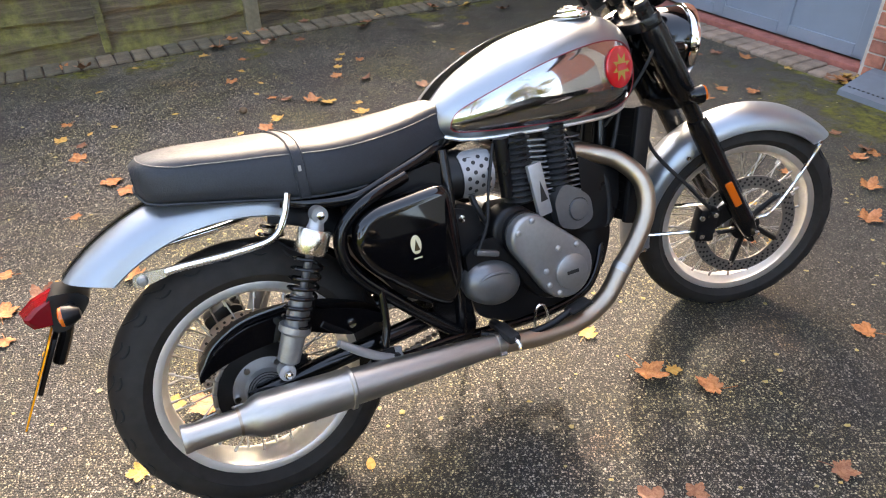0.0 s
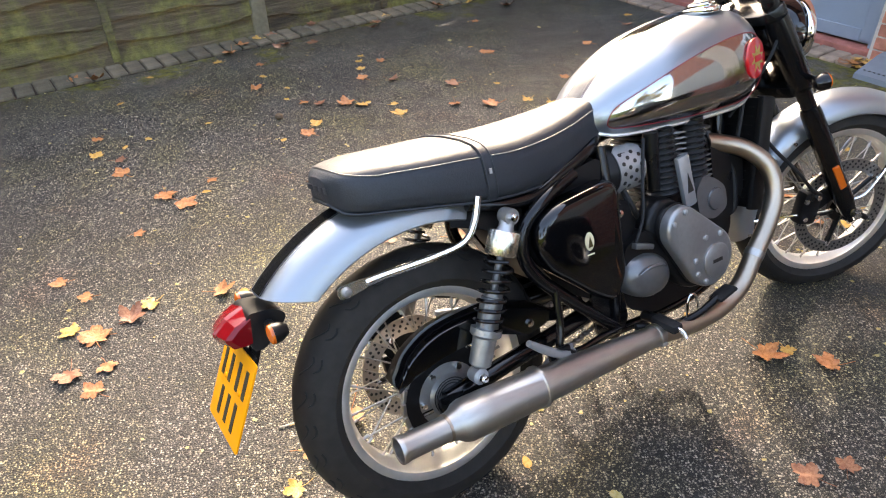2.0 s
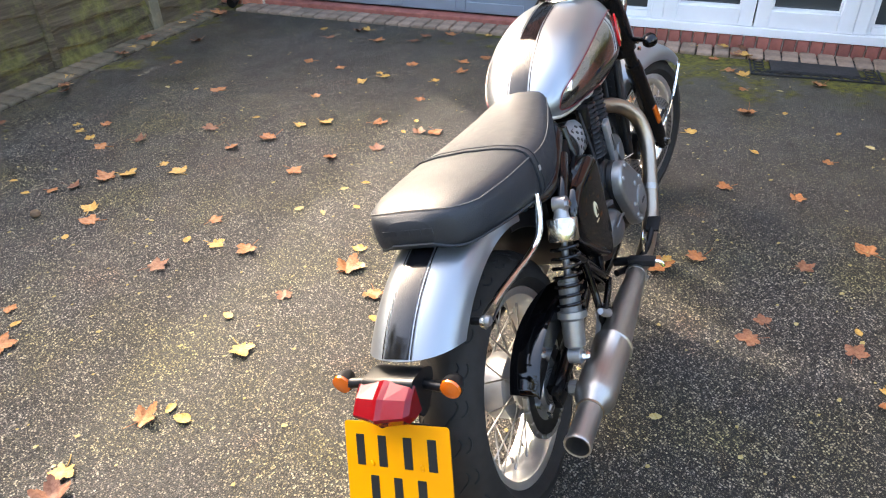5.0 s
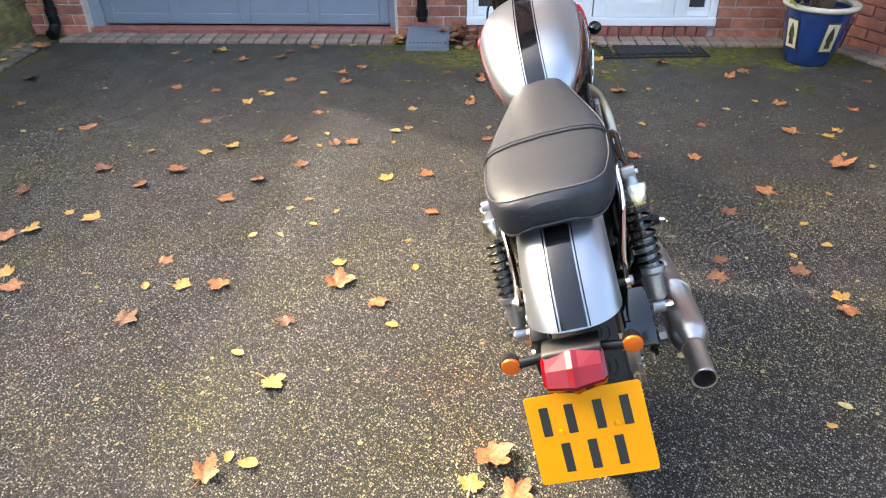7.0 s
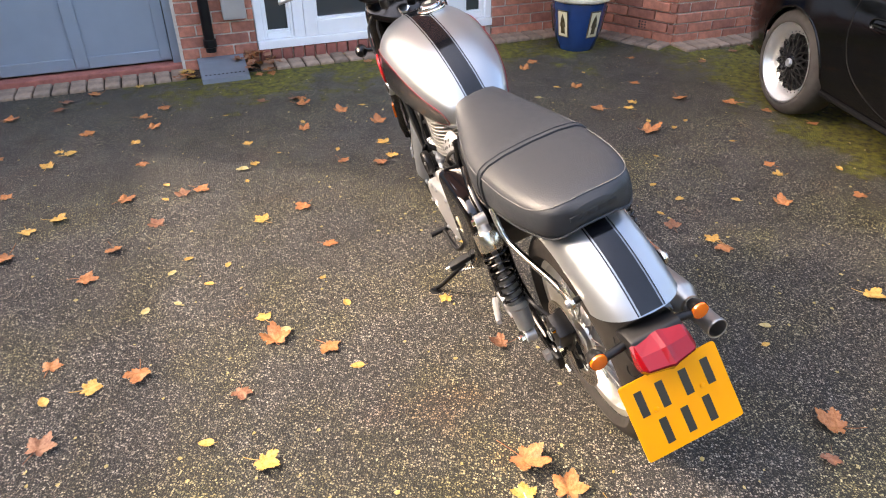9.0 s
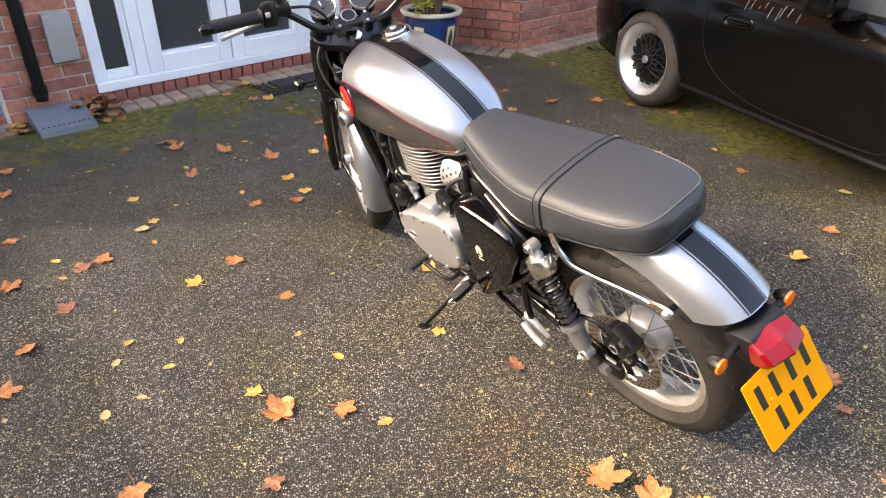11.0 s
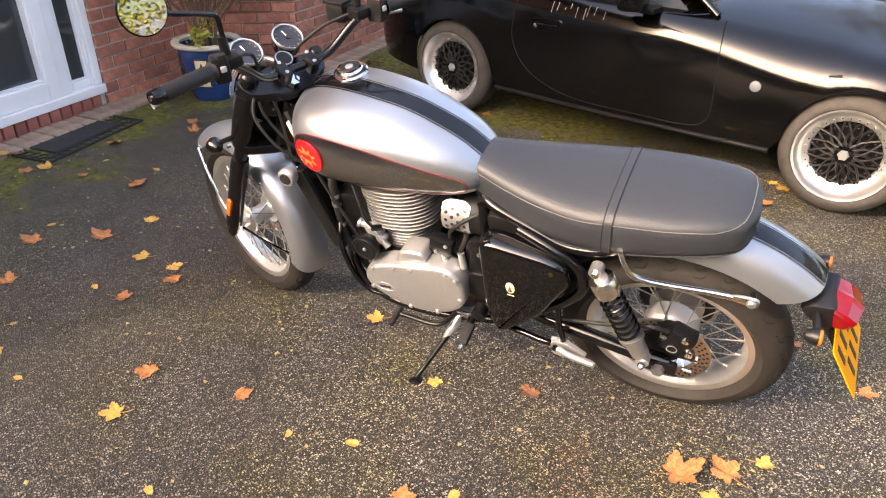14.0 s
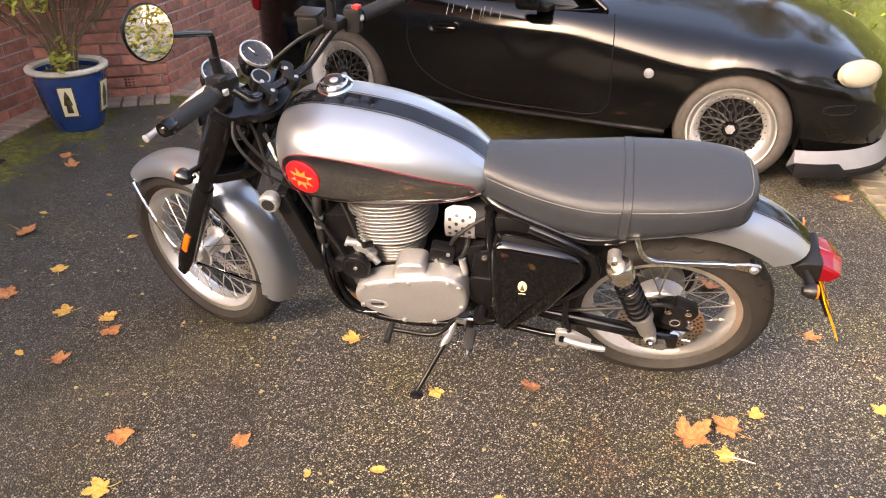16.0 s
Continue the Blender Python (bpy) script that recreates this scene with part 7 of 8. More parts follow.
for zz in (0.112, -0.112):
    for k in range(n_ch):
        p = Vector((RX, -0.100, RZ + zz)).lerp(Vector((0.47, -0.100, 0.37 + zz * 0.35)), (k + 0.5) / n_ch)
        bp("chain_link", box((0.0135, 0.010 if k % 2 else 0.014, 0.010), Matrix.Translation(p), 0.002, segments=1), "disc", spk, smooth=False)
for k in range(12):
    a = radians(95 + 175 * k / 11)
    bp("chain_link", box((0.030, 0.013, 0.010), Matrix.Translation((RX + 0.112 * math.cos(a), -0.100, RZ + 0.112 * math.sin(a))) @ Matrix.Rotation(-a + math.pi / 2, 4, "Y"), 0.002, segments=1), "disc", spk, smooth=False)
# chain guard: a curved blade over the sprocket
bm = bmesh.new()
loops = []
path_g = spline([(-0.172, 0.415, 0.012), (-0.130, 0.462, 0.040), (-0.06, 0.494, 0.056), (0.03, 0.498, 0.056), (0.12, 0.482, 0.046), (0.20, 0.452, 0.036), (0.245, 0.425, 0.020)], 6)
for x, z, h in path_g:
    loops.append([(x, -0.148, z - h), (x, -0.152, z - h), (x, -0.152, z - 0.004), (x, -0.146, z), (x, -0.085, z), (x, -0.085, z - 0.004), (x, -0.146, z - 0.006)])
rings(bm, loops)
cg = bp("chain_guard", bm, "gloss_black", None, "glossy black chain guard")
bp("guard_bolt", lathe([(0.0, 0), (0.009, 0), (0.009, 0.005), (0.0, 0.006)], 10, along((0.165, -0.152, 0.428), (0.165, -0.2, 0.428))), "chrome", cg)
bp("guard_plate", prism(rounded([(0.02, 0.46), (0.20, 0.455), (0.22, 0.41), (0.16, 0.40)], 0.012), -0.150, -0.144), "gloss_black", cg)
rc = bp("rear_caliper", box((0.075, 0.050, 0.090), Matrix.Translation((-0.075, 0.115, 0.425)) @ Matrix.Rotation(radians(-25), 4, "Y"), 0.014), "engine_black", None, "black rear brake caliper")
bp("caliper_disc", lathe([(0.0, 0), (0.018, 0), (0.018, 0.005), (0.0, 0.006)], 20, along((-0.066, 0.139, 0.412), (-0.066, 0.3, 0.412))), "engine_black", rc)
bp("caliper_ring", lathe([(0.012, 0.005), (0.015, 0.005), (0.015, 0.0066), (0.012, 0.0066)], 20, along((-0.066, 0.139, 0.412), (-0.066, 0.3, 0.412)), closed=True), "cast", rc)
bp("caliper_bracket", prism(rounded([(-0.05, 0.30), (-0.10, 0.38), (-0.13, 0.45), (-0.04, 0.47), (0.02, 0.38), (0.01, 0.31)], 0.02), 0.092, 0.104, 0.003), "engine_black", rc)
for x, z in ((-0.04, 0.455), (-0.11, 0.40), (-0.095, 0.455)):
    bp("caliper_bolt", lathe([(0.0, 0), (0.010, 0), (0.010, 0.010), (0.0, 0.012)], 8, along((x, 0.135, z), (x, 0.3, z))), "chrome", rc)
bp("brake_hose", tube([(-0.05, 0.13, 0.465), (0.0, 0.15, 0.49), (0.10, 0.14, 0.44), (0.26, 0.125, 0.385), (0.40, 0.11, 0.38)], 0.006, 8), "rubber", rc)

# ---- the parked car ----
cf = Vector((-0.9636, -0.2673, 0)).normalized()
cr = Vector((-cf.y, cf.x, 0)) * -1          # towards the motorcycle
car_o = Vector((-0.06, -0.585, 0)) - cr * 0.82
CAR = Matrix(((cf.x, cr.x, 0, car_o.x), (cf.y, cr.y, 0, car_o.y), (0, 0, 1, 0), (0, 0, 0, 1)))
car = thing("car", CAR, "black two-seat roadster with deep-dish mesh wheels, parked", "car")
C_W = [(-3.04, 0.50), (-2.98, 0.64), (-2.85, 0.74), (-2.6, 0.81), (-2.25, 0.842), (-1.9, 0.842), (-1.2, 0.838), (-0.6, 0.832), (0.0, 0.842), (0.25, 0.825), (0.42, 0.785), (0.56, 0.715), (0.66, 0.62), (0.74, 0.46), (0.78, 0.25)]
C_S = [(-3.04, 0.62), (-2.95, 0.74), (-2.8, 0.80), (-2.4, 0.835), (-2.0, 0.825), (-1.2, 0.795), (-0.75, 0.785), (-0.4, 0.760), (0.0, 0.735), (0.25, 0.722), (0.45, 0.685), (0.6, 0.620), (0.72, 0.55), (0.78, 0.49)]
C_T = [(-3.04, 0.66), (-2.95, 0.80), (-2.8, 0.87), (-2.4, 0.91), (-2.0, 0.90), (-1.2, 0.86), (-0.75, 0.925), (-0.4, 0.905), (0.0, 0.868), (0.25, 0.832), (0.45, 0.775), (0.6, 0.695), (0.72, 0.60), (0.78, 0.51)]


def car_foot(x):
    z = 0.205 + 0.02 * max(0, -x - 2.4) * 4
    for ax in (0.02, -2.25):
        dx = abs(x - ax)
        if dx < 0.305:
            z = max(z, 0.29 + math.sqrt(0.305 ** 2 - dx * dx))
    return min(z, interp(C_S, x) - 0.09)


def car_section(x):
    w, zs, zt, zb = interp(C_W, x), interp(C_S, x), interp(C_T, x), car_foot(x)
    front = min(1.0, max(0.0, (x + 0.9) / 0.6))
    r_y, r_z = 0.15 + 0.13 * front, 0.13 + 0.07 * front
    zk = max(zs + 0.01 - r_z, zb + 0.012)
    r_z = zs + 0.01 - zk
    pts = []
    for k in range(7):
        z = zb + (zk - zb) * k / 6
        h = (z - 0.20) / max(0.1, zs - 0.285)
        pts.append((w - 0.055 * (1 - min(1, h / 0.55)) ** 2 * (1 if h < 0.55 else 0), z))
    for k in range(1, 7):
        th = radians(11.5 * k)
        pts.append((w - r_y * (1 - math.cos(th)), zk + r_z * math.sin(th) / math.sin(radians(69))))
    y1, z1 = pts[-1]
    for t in (0.25, 0.5, 0.75, 1.0):
        pts.append((y1 * (1 - t), z1 + (zt - z1) * (1 - (1 - t) ** 1.7)))
    return pts


xs = sorted({round(-3.04 + 0.06 * k, 3) for k in range(64)} | {round(c + 0.305 * math.cos(a), 4) for c in (0.02, -2.25) for a in np.linspace(0.02, math.pi - 0.02, 17)} | {0.74, 0.765, 0.78})
bm = bmesh.new()
loops = []
for x in xs:
    sec = car_section(x)
    loops.append([(x, y, z) for y, z in sec] + [(x, -y, z) for y, z in sec[-2::-1]])
vs = rings(bm, loops, close=False)
bm.faces.new(vs[0])
bm.faces.new(vs[-1])
body = part("body", bm, "car_black", car, "glossy black bodywork", angle=50)


def car_y(x, z):
    sec = car_section(x)
    for (y0, z0), (y1, z1) in zip(sec, sec[1:]):
        if z0 <= z <= z1:
            return y0 + (y1 - y0) * (z - z0) / max(1e-6, z1 - z0)
    return sec[0][0]


def on_side(pts, lift=0.0005):
    return [(x, car_y(x, z) + lift, z) for x, z in pts]


def flat_spline(pts, per=6, closed=False):
    return [(v.x, v.y) for v in spline([(x, z, 0) for x, z in pts], per, closed)]


part("underbody", box((3.0, 1.30, 0.26), Matrix.Translation((-1.1, 0, 0.33)), 0.02), "car_trim", car)
for c in (0.02, -2.25):
    for s in (-1, 1):
        bm = bmesh.new()
        rings(bm, [[(c + 0.303 * math.cos(a), s * yy, 0.29 + 0.303 * math.sin(a)) for a in np.linspace(-0.25, math.pi + 0.25, 19)] for yy in (0.55, 0.79)], close=False)
        part("wheel_arch_liner", bm, "car_trim", car)
        lip = [(c + 0.307 * math.cos(a), 0.29 + 0.307 * math.sin(a)) for a in np.linspace(0.05, math.pi - 0.05, 25)]
        part("arch_lip", tube([(x, s * (car_y(x, max(z, car_foot(x) + 0.004)) - 0.001), z) for x, z in lip], 0.006, 6, smooth=False), "car_black", car)
# door, handle, seams, badge
seam = flat_spline([(-0.67, 0.785), (-0.645, 0.70), (-0.635, 0.55), (-0.625, 0.40), (-0.650, 0.31), (-0.74, 0.268), (-1.0, 0.264), (-1.35, 0.270), (-1.56, 0.315), (-1.72, 0.41), (-1.80, 0.54), (-1.805, 0.66), (-1.785, 0.79)], 6)
for s in (1, -1):
    door = part("door_seam", tube([(x, s * y, z) for x, y, z in on_side(seam, -0.0012)], 0.0032, 6, smooth=False), "car_trim", car)
    hd = flat_spline([(-1.675, 0.655), (-1.655, 0.682), (-1.58, 0.690), (-1.505, 0.686), (-1.492, 0.660), (-1.51, 0.636), (-1.58, 0.628), (-1.655, 0.632)], 3, True)
    hs = part("handle_surround", tube([(x, s * (y + 0.001), z) for x, y, z in on_side(hd, 0.001)], 0.006, 8, smooth=False, closed=True), "car_black", car)
    part("door_handle", tube([(-1.65, s * (car_y(-1.65, 0.655) + 0.004), 0.655), (-1.58, s * (car_y(-1.58, 0.657) + 0.010), 0.657), (-1.515, s * (car_y(-1.515, 0.658) + 0.005), 0.658)], 0.009, 8), "car_black", hs)
    part("lock", lathe([(0.0, 0), (0.011, 0), (0.010, 0.004), (0.0, 0.005)], 16, Matrix.Translation((-1.655, s * car_y(-1.655, 0.647), 0.647)) @ Matrix.Rotation(radians(-90 * s), 4, "X")), "chrome", hs)
    part("wing_badge", lathe([(0.0, 0.004), (0.022, 0.003), (0.026, 0.0), (0.0, -0.002)], 24, Matrix.Translation((-0.442, s * car_y(-0.442, 0.535), 0.535)) @ Matrix.Rotation(radians(-90 * s), 4, "X")), "primer", car, "small round grey wing badge")
    sk = [(-1.93, 0.235), (-1.3, 0.225), (-0.7, 0.225), (-0.32, 0.232)]
    part("sill_trim", tube([(x, s * (y + 0.004), z) for x, y, z in on_side(flat_spline(sk, 5))], 0.014, 8, smooth=False), "car_trim", car)
    bump = flat_spline([(0.335, 0.60), (0.45, 0.585), (0.56, 0.56)], 4)
    part("bumper_seam", tube([(x, s * y, z) for x, y, z in on_side(bump, -0.001)], 0.0025, 6, smooth=False), "car_trim", car)
    mk = flat_spline([(0.40, 0.462), (0.46, 0.472), (0.525, 0.474), (0.535, 0.455), (0.52, 0.432), (0.46, 0.426), (0.405, 0.430), (0.395, 0.445)], 2, True)
    part("side_marker", tube([(x, s * y, z) for x, y, z in on_side(mk, 0.0015)], 0.0035, 6, smooth=False, closed=True), "car_trim", car)
    # headlamp: a clouded oval let into the corner
    bm = lathe([(0.0, 0.030), (0.5, 0.027), (0.85, 0.016), (1.0, 0.0), (1.0, -0.03), (0.0, -0.03)], 36)
    bmesh.ops.scale(bm, vec=(0.120, 0.066, 1.0), verts=bm.verts)
    nrm = Vector((0.62, s * 0.70, 0.36)).normalized()
    side_v = Vector((0, 0, 1)).cross(nrm).normalized()
    up_v = nrm.cross(side_v)
    ctr = Vector((0.520, s * 0.715, 0.622))
    mm = Matrix(((side_v.x, up_v.x, nrm.x, ctr.x), (side_v.y, up_v.y, nrm.y, ctr.y), (side_v.z, up_v.z, nrm.z, ctr.z), (0, 0, 0, 1)))
    part("headlamp", moved(bm, mm), "headlamp_cover", car, "clouded oval headlamp")
    # mirror
    mir = part("door_mirror", moved(box((0.13, 0.17, 0.115), None, 0.035, segments=4), Matrix.Translation((-1.08, s * 0.905, 0.868)) @ Matrix.Rotation(radians(-8 * s), 4, "Z")), "car_black", car, "black door mirror")
    part("mirror_foot", box((0.09, 0.12, 0.03), Matrix.Translation((-1.03, s * 0.80, 0.805)), 0.010), "car_trim", mir)
    # side glass and pillar
    part("side_window", prism([(-0.86, 0.80), (-1.80, 0.80), (-1.78, 1.12), (-1.25, 1.135)], s * 0.700 - 0.003, s * 0.700 + 0.003), "car_glass", car, smooth=False)
    part("windscreen_pillar", tube([(-0.72, s * 0.70, 0.80), (-1.00, s * 0.67, 1.00), (-1.24, s * 0.62, 1.15)], 0.022, 10), "car_black", car)
# dried pale runs under the window
rs = random.Random(17)
for k in range(9):
    x0, z0, run = -1.57 + 0.037 * k + rs.uniform(-0.012, 0.012), rs.uniform(0.755, 0.785), rs.uniform(0.012, 0.055)
    z0 = min(z0, interp(C_S, x0) - 0.012)
    part("dried_run", tube([(x0, car_y(x0, z0) + 0.0004, z0), (x0 + 0.001, car_y(x0, z0 - run * 0.5) + 0.0004, z0 - run * 0.5), (x0, car_y(x0, z0 - run) + 0.0004, z0 - run)], [0.0018, 0.0010, 0.0015], 6, 2), "meter", car, "dried pale run on the door")
# front splitter
spl = spline([(0.315, 0.835, 0), (0.45, 0.79, 0), (0.62, 0.66, 0), (0.74, 0.44, 0), (0.80, 0.0, 0)], 6)
bm = bmesh.new()
full = [Vector((p.x, -p.y, 0)) for p in spl[:-1]] + [Vector(p) for p in spl[::-1]]
loops = []
for p in full:
    d = Vector((p.x - 0.1, p.y, 0)).normalized()
    loops.append([(p.x, p.y, 0.245), (p.x + d.x * 0.012, p.y + d.y * 0.012, 0.235), (p.x + d.x * 0.055, p.y + d.y * 0.055, 0.150), (p.x + d.x * 0.050, p.y + d.y * 0.050, 0.135), (p.x - d.x * 0.06, p.y - d.y * 0.06, 0.14)])
rings(bm, loops)
splitter = part("front_splitter", bm, "primer", car, "scuffed grey front splitter")
bm = bmesh.new()
loops = []
for p in full:
    d = Vector((p.x - 0.1, p.y, 0)).normalized()
    dip = 0.045 if p.x < 0.52 else 0.012
    loops.append([(p.x + d.x * 0.048, p.y + d.y * 0.048, 0.150 + dip), (p.x + d.x * 0.062, p.y + d.y * 0.062, 0.143 + dip * 0.6), (p.x + d.x * 0.064, p.y + d.y * 0.064, 0.126), (p.x - d.x * 0.06, p.y - d.y * 0.06, 0.130)])
rings(bm, loops)
part("splitter_lip", bm, "car_trim", splitter, "dark lower lip")
for s in (-1, 1):
    bm = lathe([(0.0, 0.004), (0.8, 0.003), (1.0, 0.0), (1.0, -0.03), (0.0, -0.03)], 28)
    bmesh.ops.scale(bm, vec=(0.085, 0.045, 1.0), verts=bm.verts)
    part("bumper_intake", moved(bm, along((0.668, s * 0.60, 0.345), (1.40, s * 1.28, 0.42)) @ Matrix.Rotation(radians(90), 4, "Z")), "ink", car, "dark oval bumper intake")
part("grille_mouth", moved(box((0.06, 0.62, 0.10), None, 0.03), Matrix.Translation((0.755, 0, 0.345))), "ink", car)
# windscreen, soft top, tail lamps
bm = bmesh.new()
rings(bm, [[(-0.70 - 0.04 * abs(v) ** 2, 0.68 * v, 0.845 - 0.05 * v * v), (-1.22, 0.60 * v, 1.165 - 0.02 * v * v)] for v in np.linspace(-1, 1, 13)], close=False)
part("windscreen", bm, "car_glass", car)
part("wiper", tube([(-0.66, 0.45, 0.845), (-0.70, 0.15, 0.872), (-0.76, -0.12, 0.89)], 0.007, 6, 4), "car_trim", car)
bm = bmesh.new()
loops = []
for x, z, w in ((-1.22, 1.165, 0.60), (-1.45, 1.215, 0.64), (-1.75, 1.20, 0.65), (-2.02, 1.10, 0.66), (-2.25, 0.93, 0.68), (-2.32, 0.86, 0.69)):
    loops.append([(x, w * v, z - 0.06 * abs(v) ** 3) for v in np.linspace(-1, 1, 13)] )
rings(bm, loops, close=False)
part("soft_top", bm, "car_trim", car, "black fabric hood")
for s in (-1, 1):
    part("hood_side", prism([(-1.22, 1.10), (-1.75, 1.14), (-2.02, 1.04), (-2.30, 0.82), (-1.80, 0.82), (-1.78, 1.10)], s * 0.66 - 0.01, s * 0.66 + 0.01), "car_trim", car, smooth=False)
    part("tail_lamp", moved(box((0.10, 0.20, 0.13), None, 0.04, segments=3), Matrix.Translation((-2.93, s * 0.60, 0.66)) @ Matrix.Rotation(radians(40 * s), 4, "Z")), "red_lens", car, "red tail lamp")
    part("seat_back", moved(box((0.14, 0.42, 0.55), None, 0.05), Matrix.Translation((-1.72, s * 0.34, 0.72))), "car_trim", car)
part("orange_bottle", moved(box((0.10, 0.06, 0.05), None, 0.015), Matrix.Translation((-0.98, 0.55, 0.90))), "orange_lens", car)

# mesh wheels


def car_wheel(x, s):
    m = Matrix.Translation((x, s * 0.82, 0.290)) @ Matrix.Rotation(radians(-90 * s), 4, "X")   # z axis outward
    w = part("wheel", lathe([(0.214, -0.006), (0.219, -0.002), (0.218, 0.004), (0.211, 0.003), (0.206, -0.004), (0.202, -0.020), (0.188, -0.040), (0.176, -0.050), (0.158, -0.052), (0.152, -0.058), (0.150, -0.10), (0.200, -0.19), (0.214, -0.19)], 56, m, closed=True), "polished", car, "polished deep-dish mesh wheel")
    part("tyre", lathe([(0.212, -0.012), (0.220, 0.003), (0.232, 0.009), (0.252, 0.005), (0.270, -0.010), (0.282, -0.024), (0.288, -0.045), (0.288, -0.155), (0.280, -0.180), (0.245, -0.205), (0.214, -0.19)], 64, m, closed=True), "tyre_dusty", w, "dusty black low-profile tyre")
    # dark disc added behind the spokes; its black stands in for shade
    part("wheel_back", lathe([(0.0, -0.085), (0.1510, -0.085), (0.1510, -0.11), (0.0, -0.11)], 32, m), "car_trim", w)
    for k in range(16):
        a = 2 * math.pi * k / 16
        for t in (-1, 1):
            b = a + t * 0.30
            c2_ = a + t * 0.55
            bm = tube([m @ Vector((0.040 * math.cos(a), 0.040 * math.sin(a), -0.034)), m @ Vector((0.090 * math.cos(b), 0.090 * math.sin(b), -0.042)), m @ Vector((0.155 * math.cos(c2_), 0.155 * math.sin(c2_), -0.052))], [0.0066, 0.0052, 0.0060], 6, 2)
            part("spoke", bm, "mesh_black", w)
        for rr, hh in ((0.083, -0.040), (0.128, -0.046)):
            p = m @ Vector((rr * math.cos(a + 0.196), rr * math.sin(a + 0.196), hh))
            part("mesh_node", lathe([(0.0, -0.006), (0.0055, -0.006), (0.0050, 0.0), (0.0, 0.002)], 6, along(p, p + m.to_3x3() @ Vector((0, 0, 1)))), "mesh_black", w)
    part("hub", lathe([(0.0, -0.026), (0.030, -0.026), (0.044, -0.030), (0.050, -0.040), (0.050, -0.09), (0.0, -0.09)], 24, m), "gloss_black", w)
    part("hub_cap", lathe([(0.0, -0.012), (0.020, -0.012), (0.024, -0.016), (0.026, -0.026), (0.0, -0.026)], 6, m), "cast", w, "silver hexagonal centre cap")
    for k in range(30):
        a = 2 * math.pi * k / 30
        part("rim_bolt", lathe([(0.0, -0.053), (0.0042, -0.053), (0.0042, -0.06), (0.0, -0.06)], 6, m @ Matrix.Translation((0.167 * math.cos(a), 0.167 * math.sin(a), 0.004))), "chrome", w)
    return w


for x in (0.0, -2.265):
    for s in (1, -1):
        car_wheel(x, s)

# ---- fallen leaves ----
# fallen leaves that lie in known places: x, y for each kind
LEAVES_ORANGE_LARGE_A = [(-1.69, 2.86), (-1.45, 1.73), (-1.45, 1.75), (-1.45, 2.65), (-1.38, 1.5), (-1.36, 2.57), (-1.1, 1.94), (-0.73, 1.22), (-0.64, 1.34), (-0.4, 0.46), (0.36, 2.18), (0.6, 1.45), (1.72, 0.77)]
LEAVES_SMALL_A = [(-1.94, 3.69), (-1.76, 3.14), (-1.41, 3.37), (-1.21, 3.99), (-1.04, 3.63), (-1.01, 1.87), (-0.71, 2.22), (-0.34, 1.88), (-0.05, 0.57), (0.02, 2.54), (0.12, 2.13), (0.15, 2.52), (0.62, 3.02), (0.8, 0.81), (0.94, 0.71), (1.07, 0.81), (1.26, 2.39), (1.4, 0.76), (1.63, 3.16), (1.72, 1.71), (1.87, 0.75), (1.91, 0.54), (2.25, 1.85), (2.69, 1.09)]
LEAVES_SMALL_B = [(-1.88, 4.07), (-1.67, 3.22), (-1.28, 2.65), (-1.05, 3.8), (-1.02, 1.93), (-1, 3.12), (-0.63, 2.77), (-0.18, 1.13), (-0.02, 2), (0.06, 4.34), (0.13, 3.7), (0.17, 2.69), (0.75, 3.08), (0.85, 2.72), (0.97, 0.46), (1.18, 2.68), (1.37, -0.11), (1.6, 2.69), (1.65, 0.34), (1.79, 0.62), (1.9, 2.42), (2.21, 1.55), (2.37, 1.27)]
LEAVES_YELLOW_LARGE_A = [(-1.87, 3.05), (-1.54, 1.78), (-0.76, 1.33), (-0.43, 3.36), (1.24, 2.1)]
LEAVES_PALE_A = [(-0.21, 2.17), (-0.17, 2.69), (-0.11, 2.6), (-0.06, 4.49), (0.02, 1.01), (0.05, 0.55), (0.07, 2.71), (0.57, 4.68), (0.78, -0.47), (0.96, 2.79), (2.16, 1.38), (2.53, 2.03)]
LEAVES_YELLOW_A = [(-1.52, 4.28), (-1.32, 1.9), (-1.07, 0.84), (-0.86, 3.28), (-0.76, 1.11), (-0.75, 2.04), (-0.65, 4.17), (-0.64, 4.04), (-0.64, 4.27), (-0.63, 3.51), (-0.56, 2.67), (-0.46, 3.49), (-0.15, 2.26), (0.06, 1.65), (0.2, -0.69), (0.27, 3.46), (0.28, -0.7), (0.29, 0.13), (0.38, 3.4), (0.45, 1.61), (0.5, 2.51), (0.6, 0.62), (0.68, 1.46), (0.85, 3.76), (1.01, 3.75), (1.03, 3.81), (1.04, 2.76), (1.19, 3.48), (1.26, 2.88), (1.27, 0.19), (1.38, 2.17), (1.69, 2.05), (2.06, 0.84), (2.17, 0.81), (2.6, 2.3)]
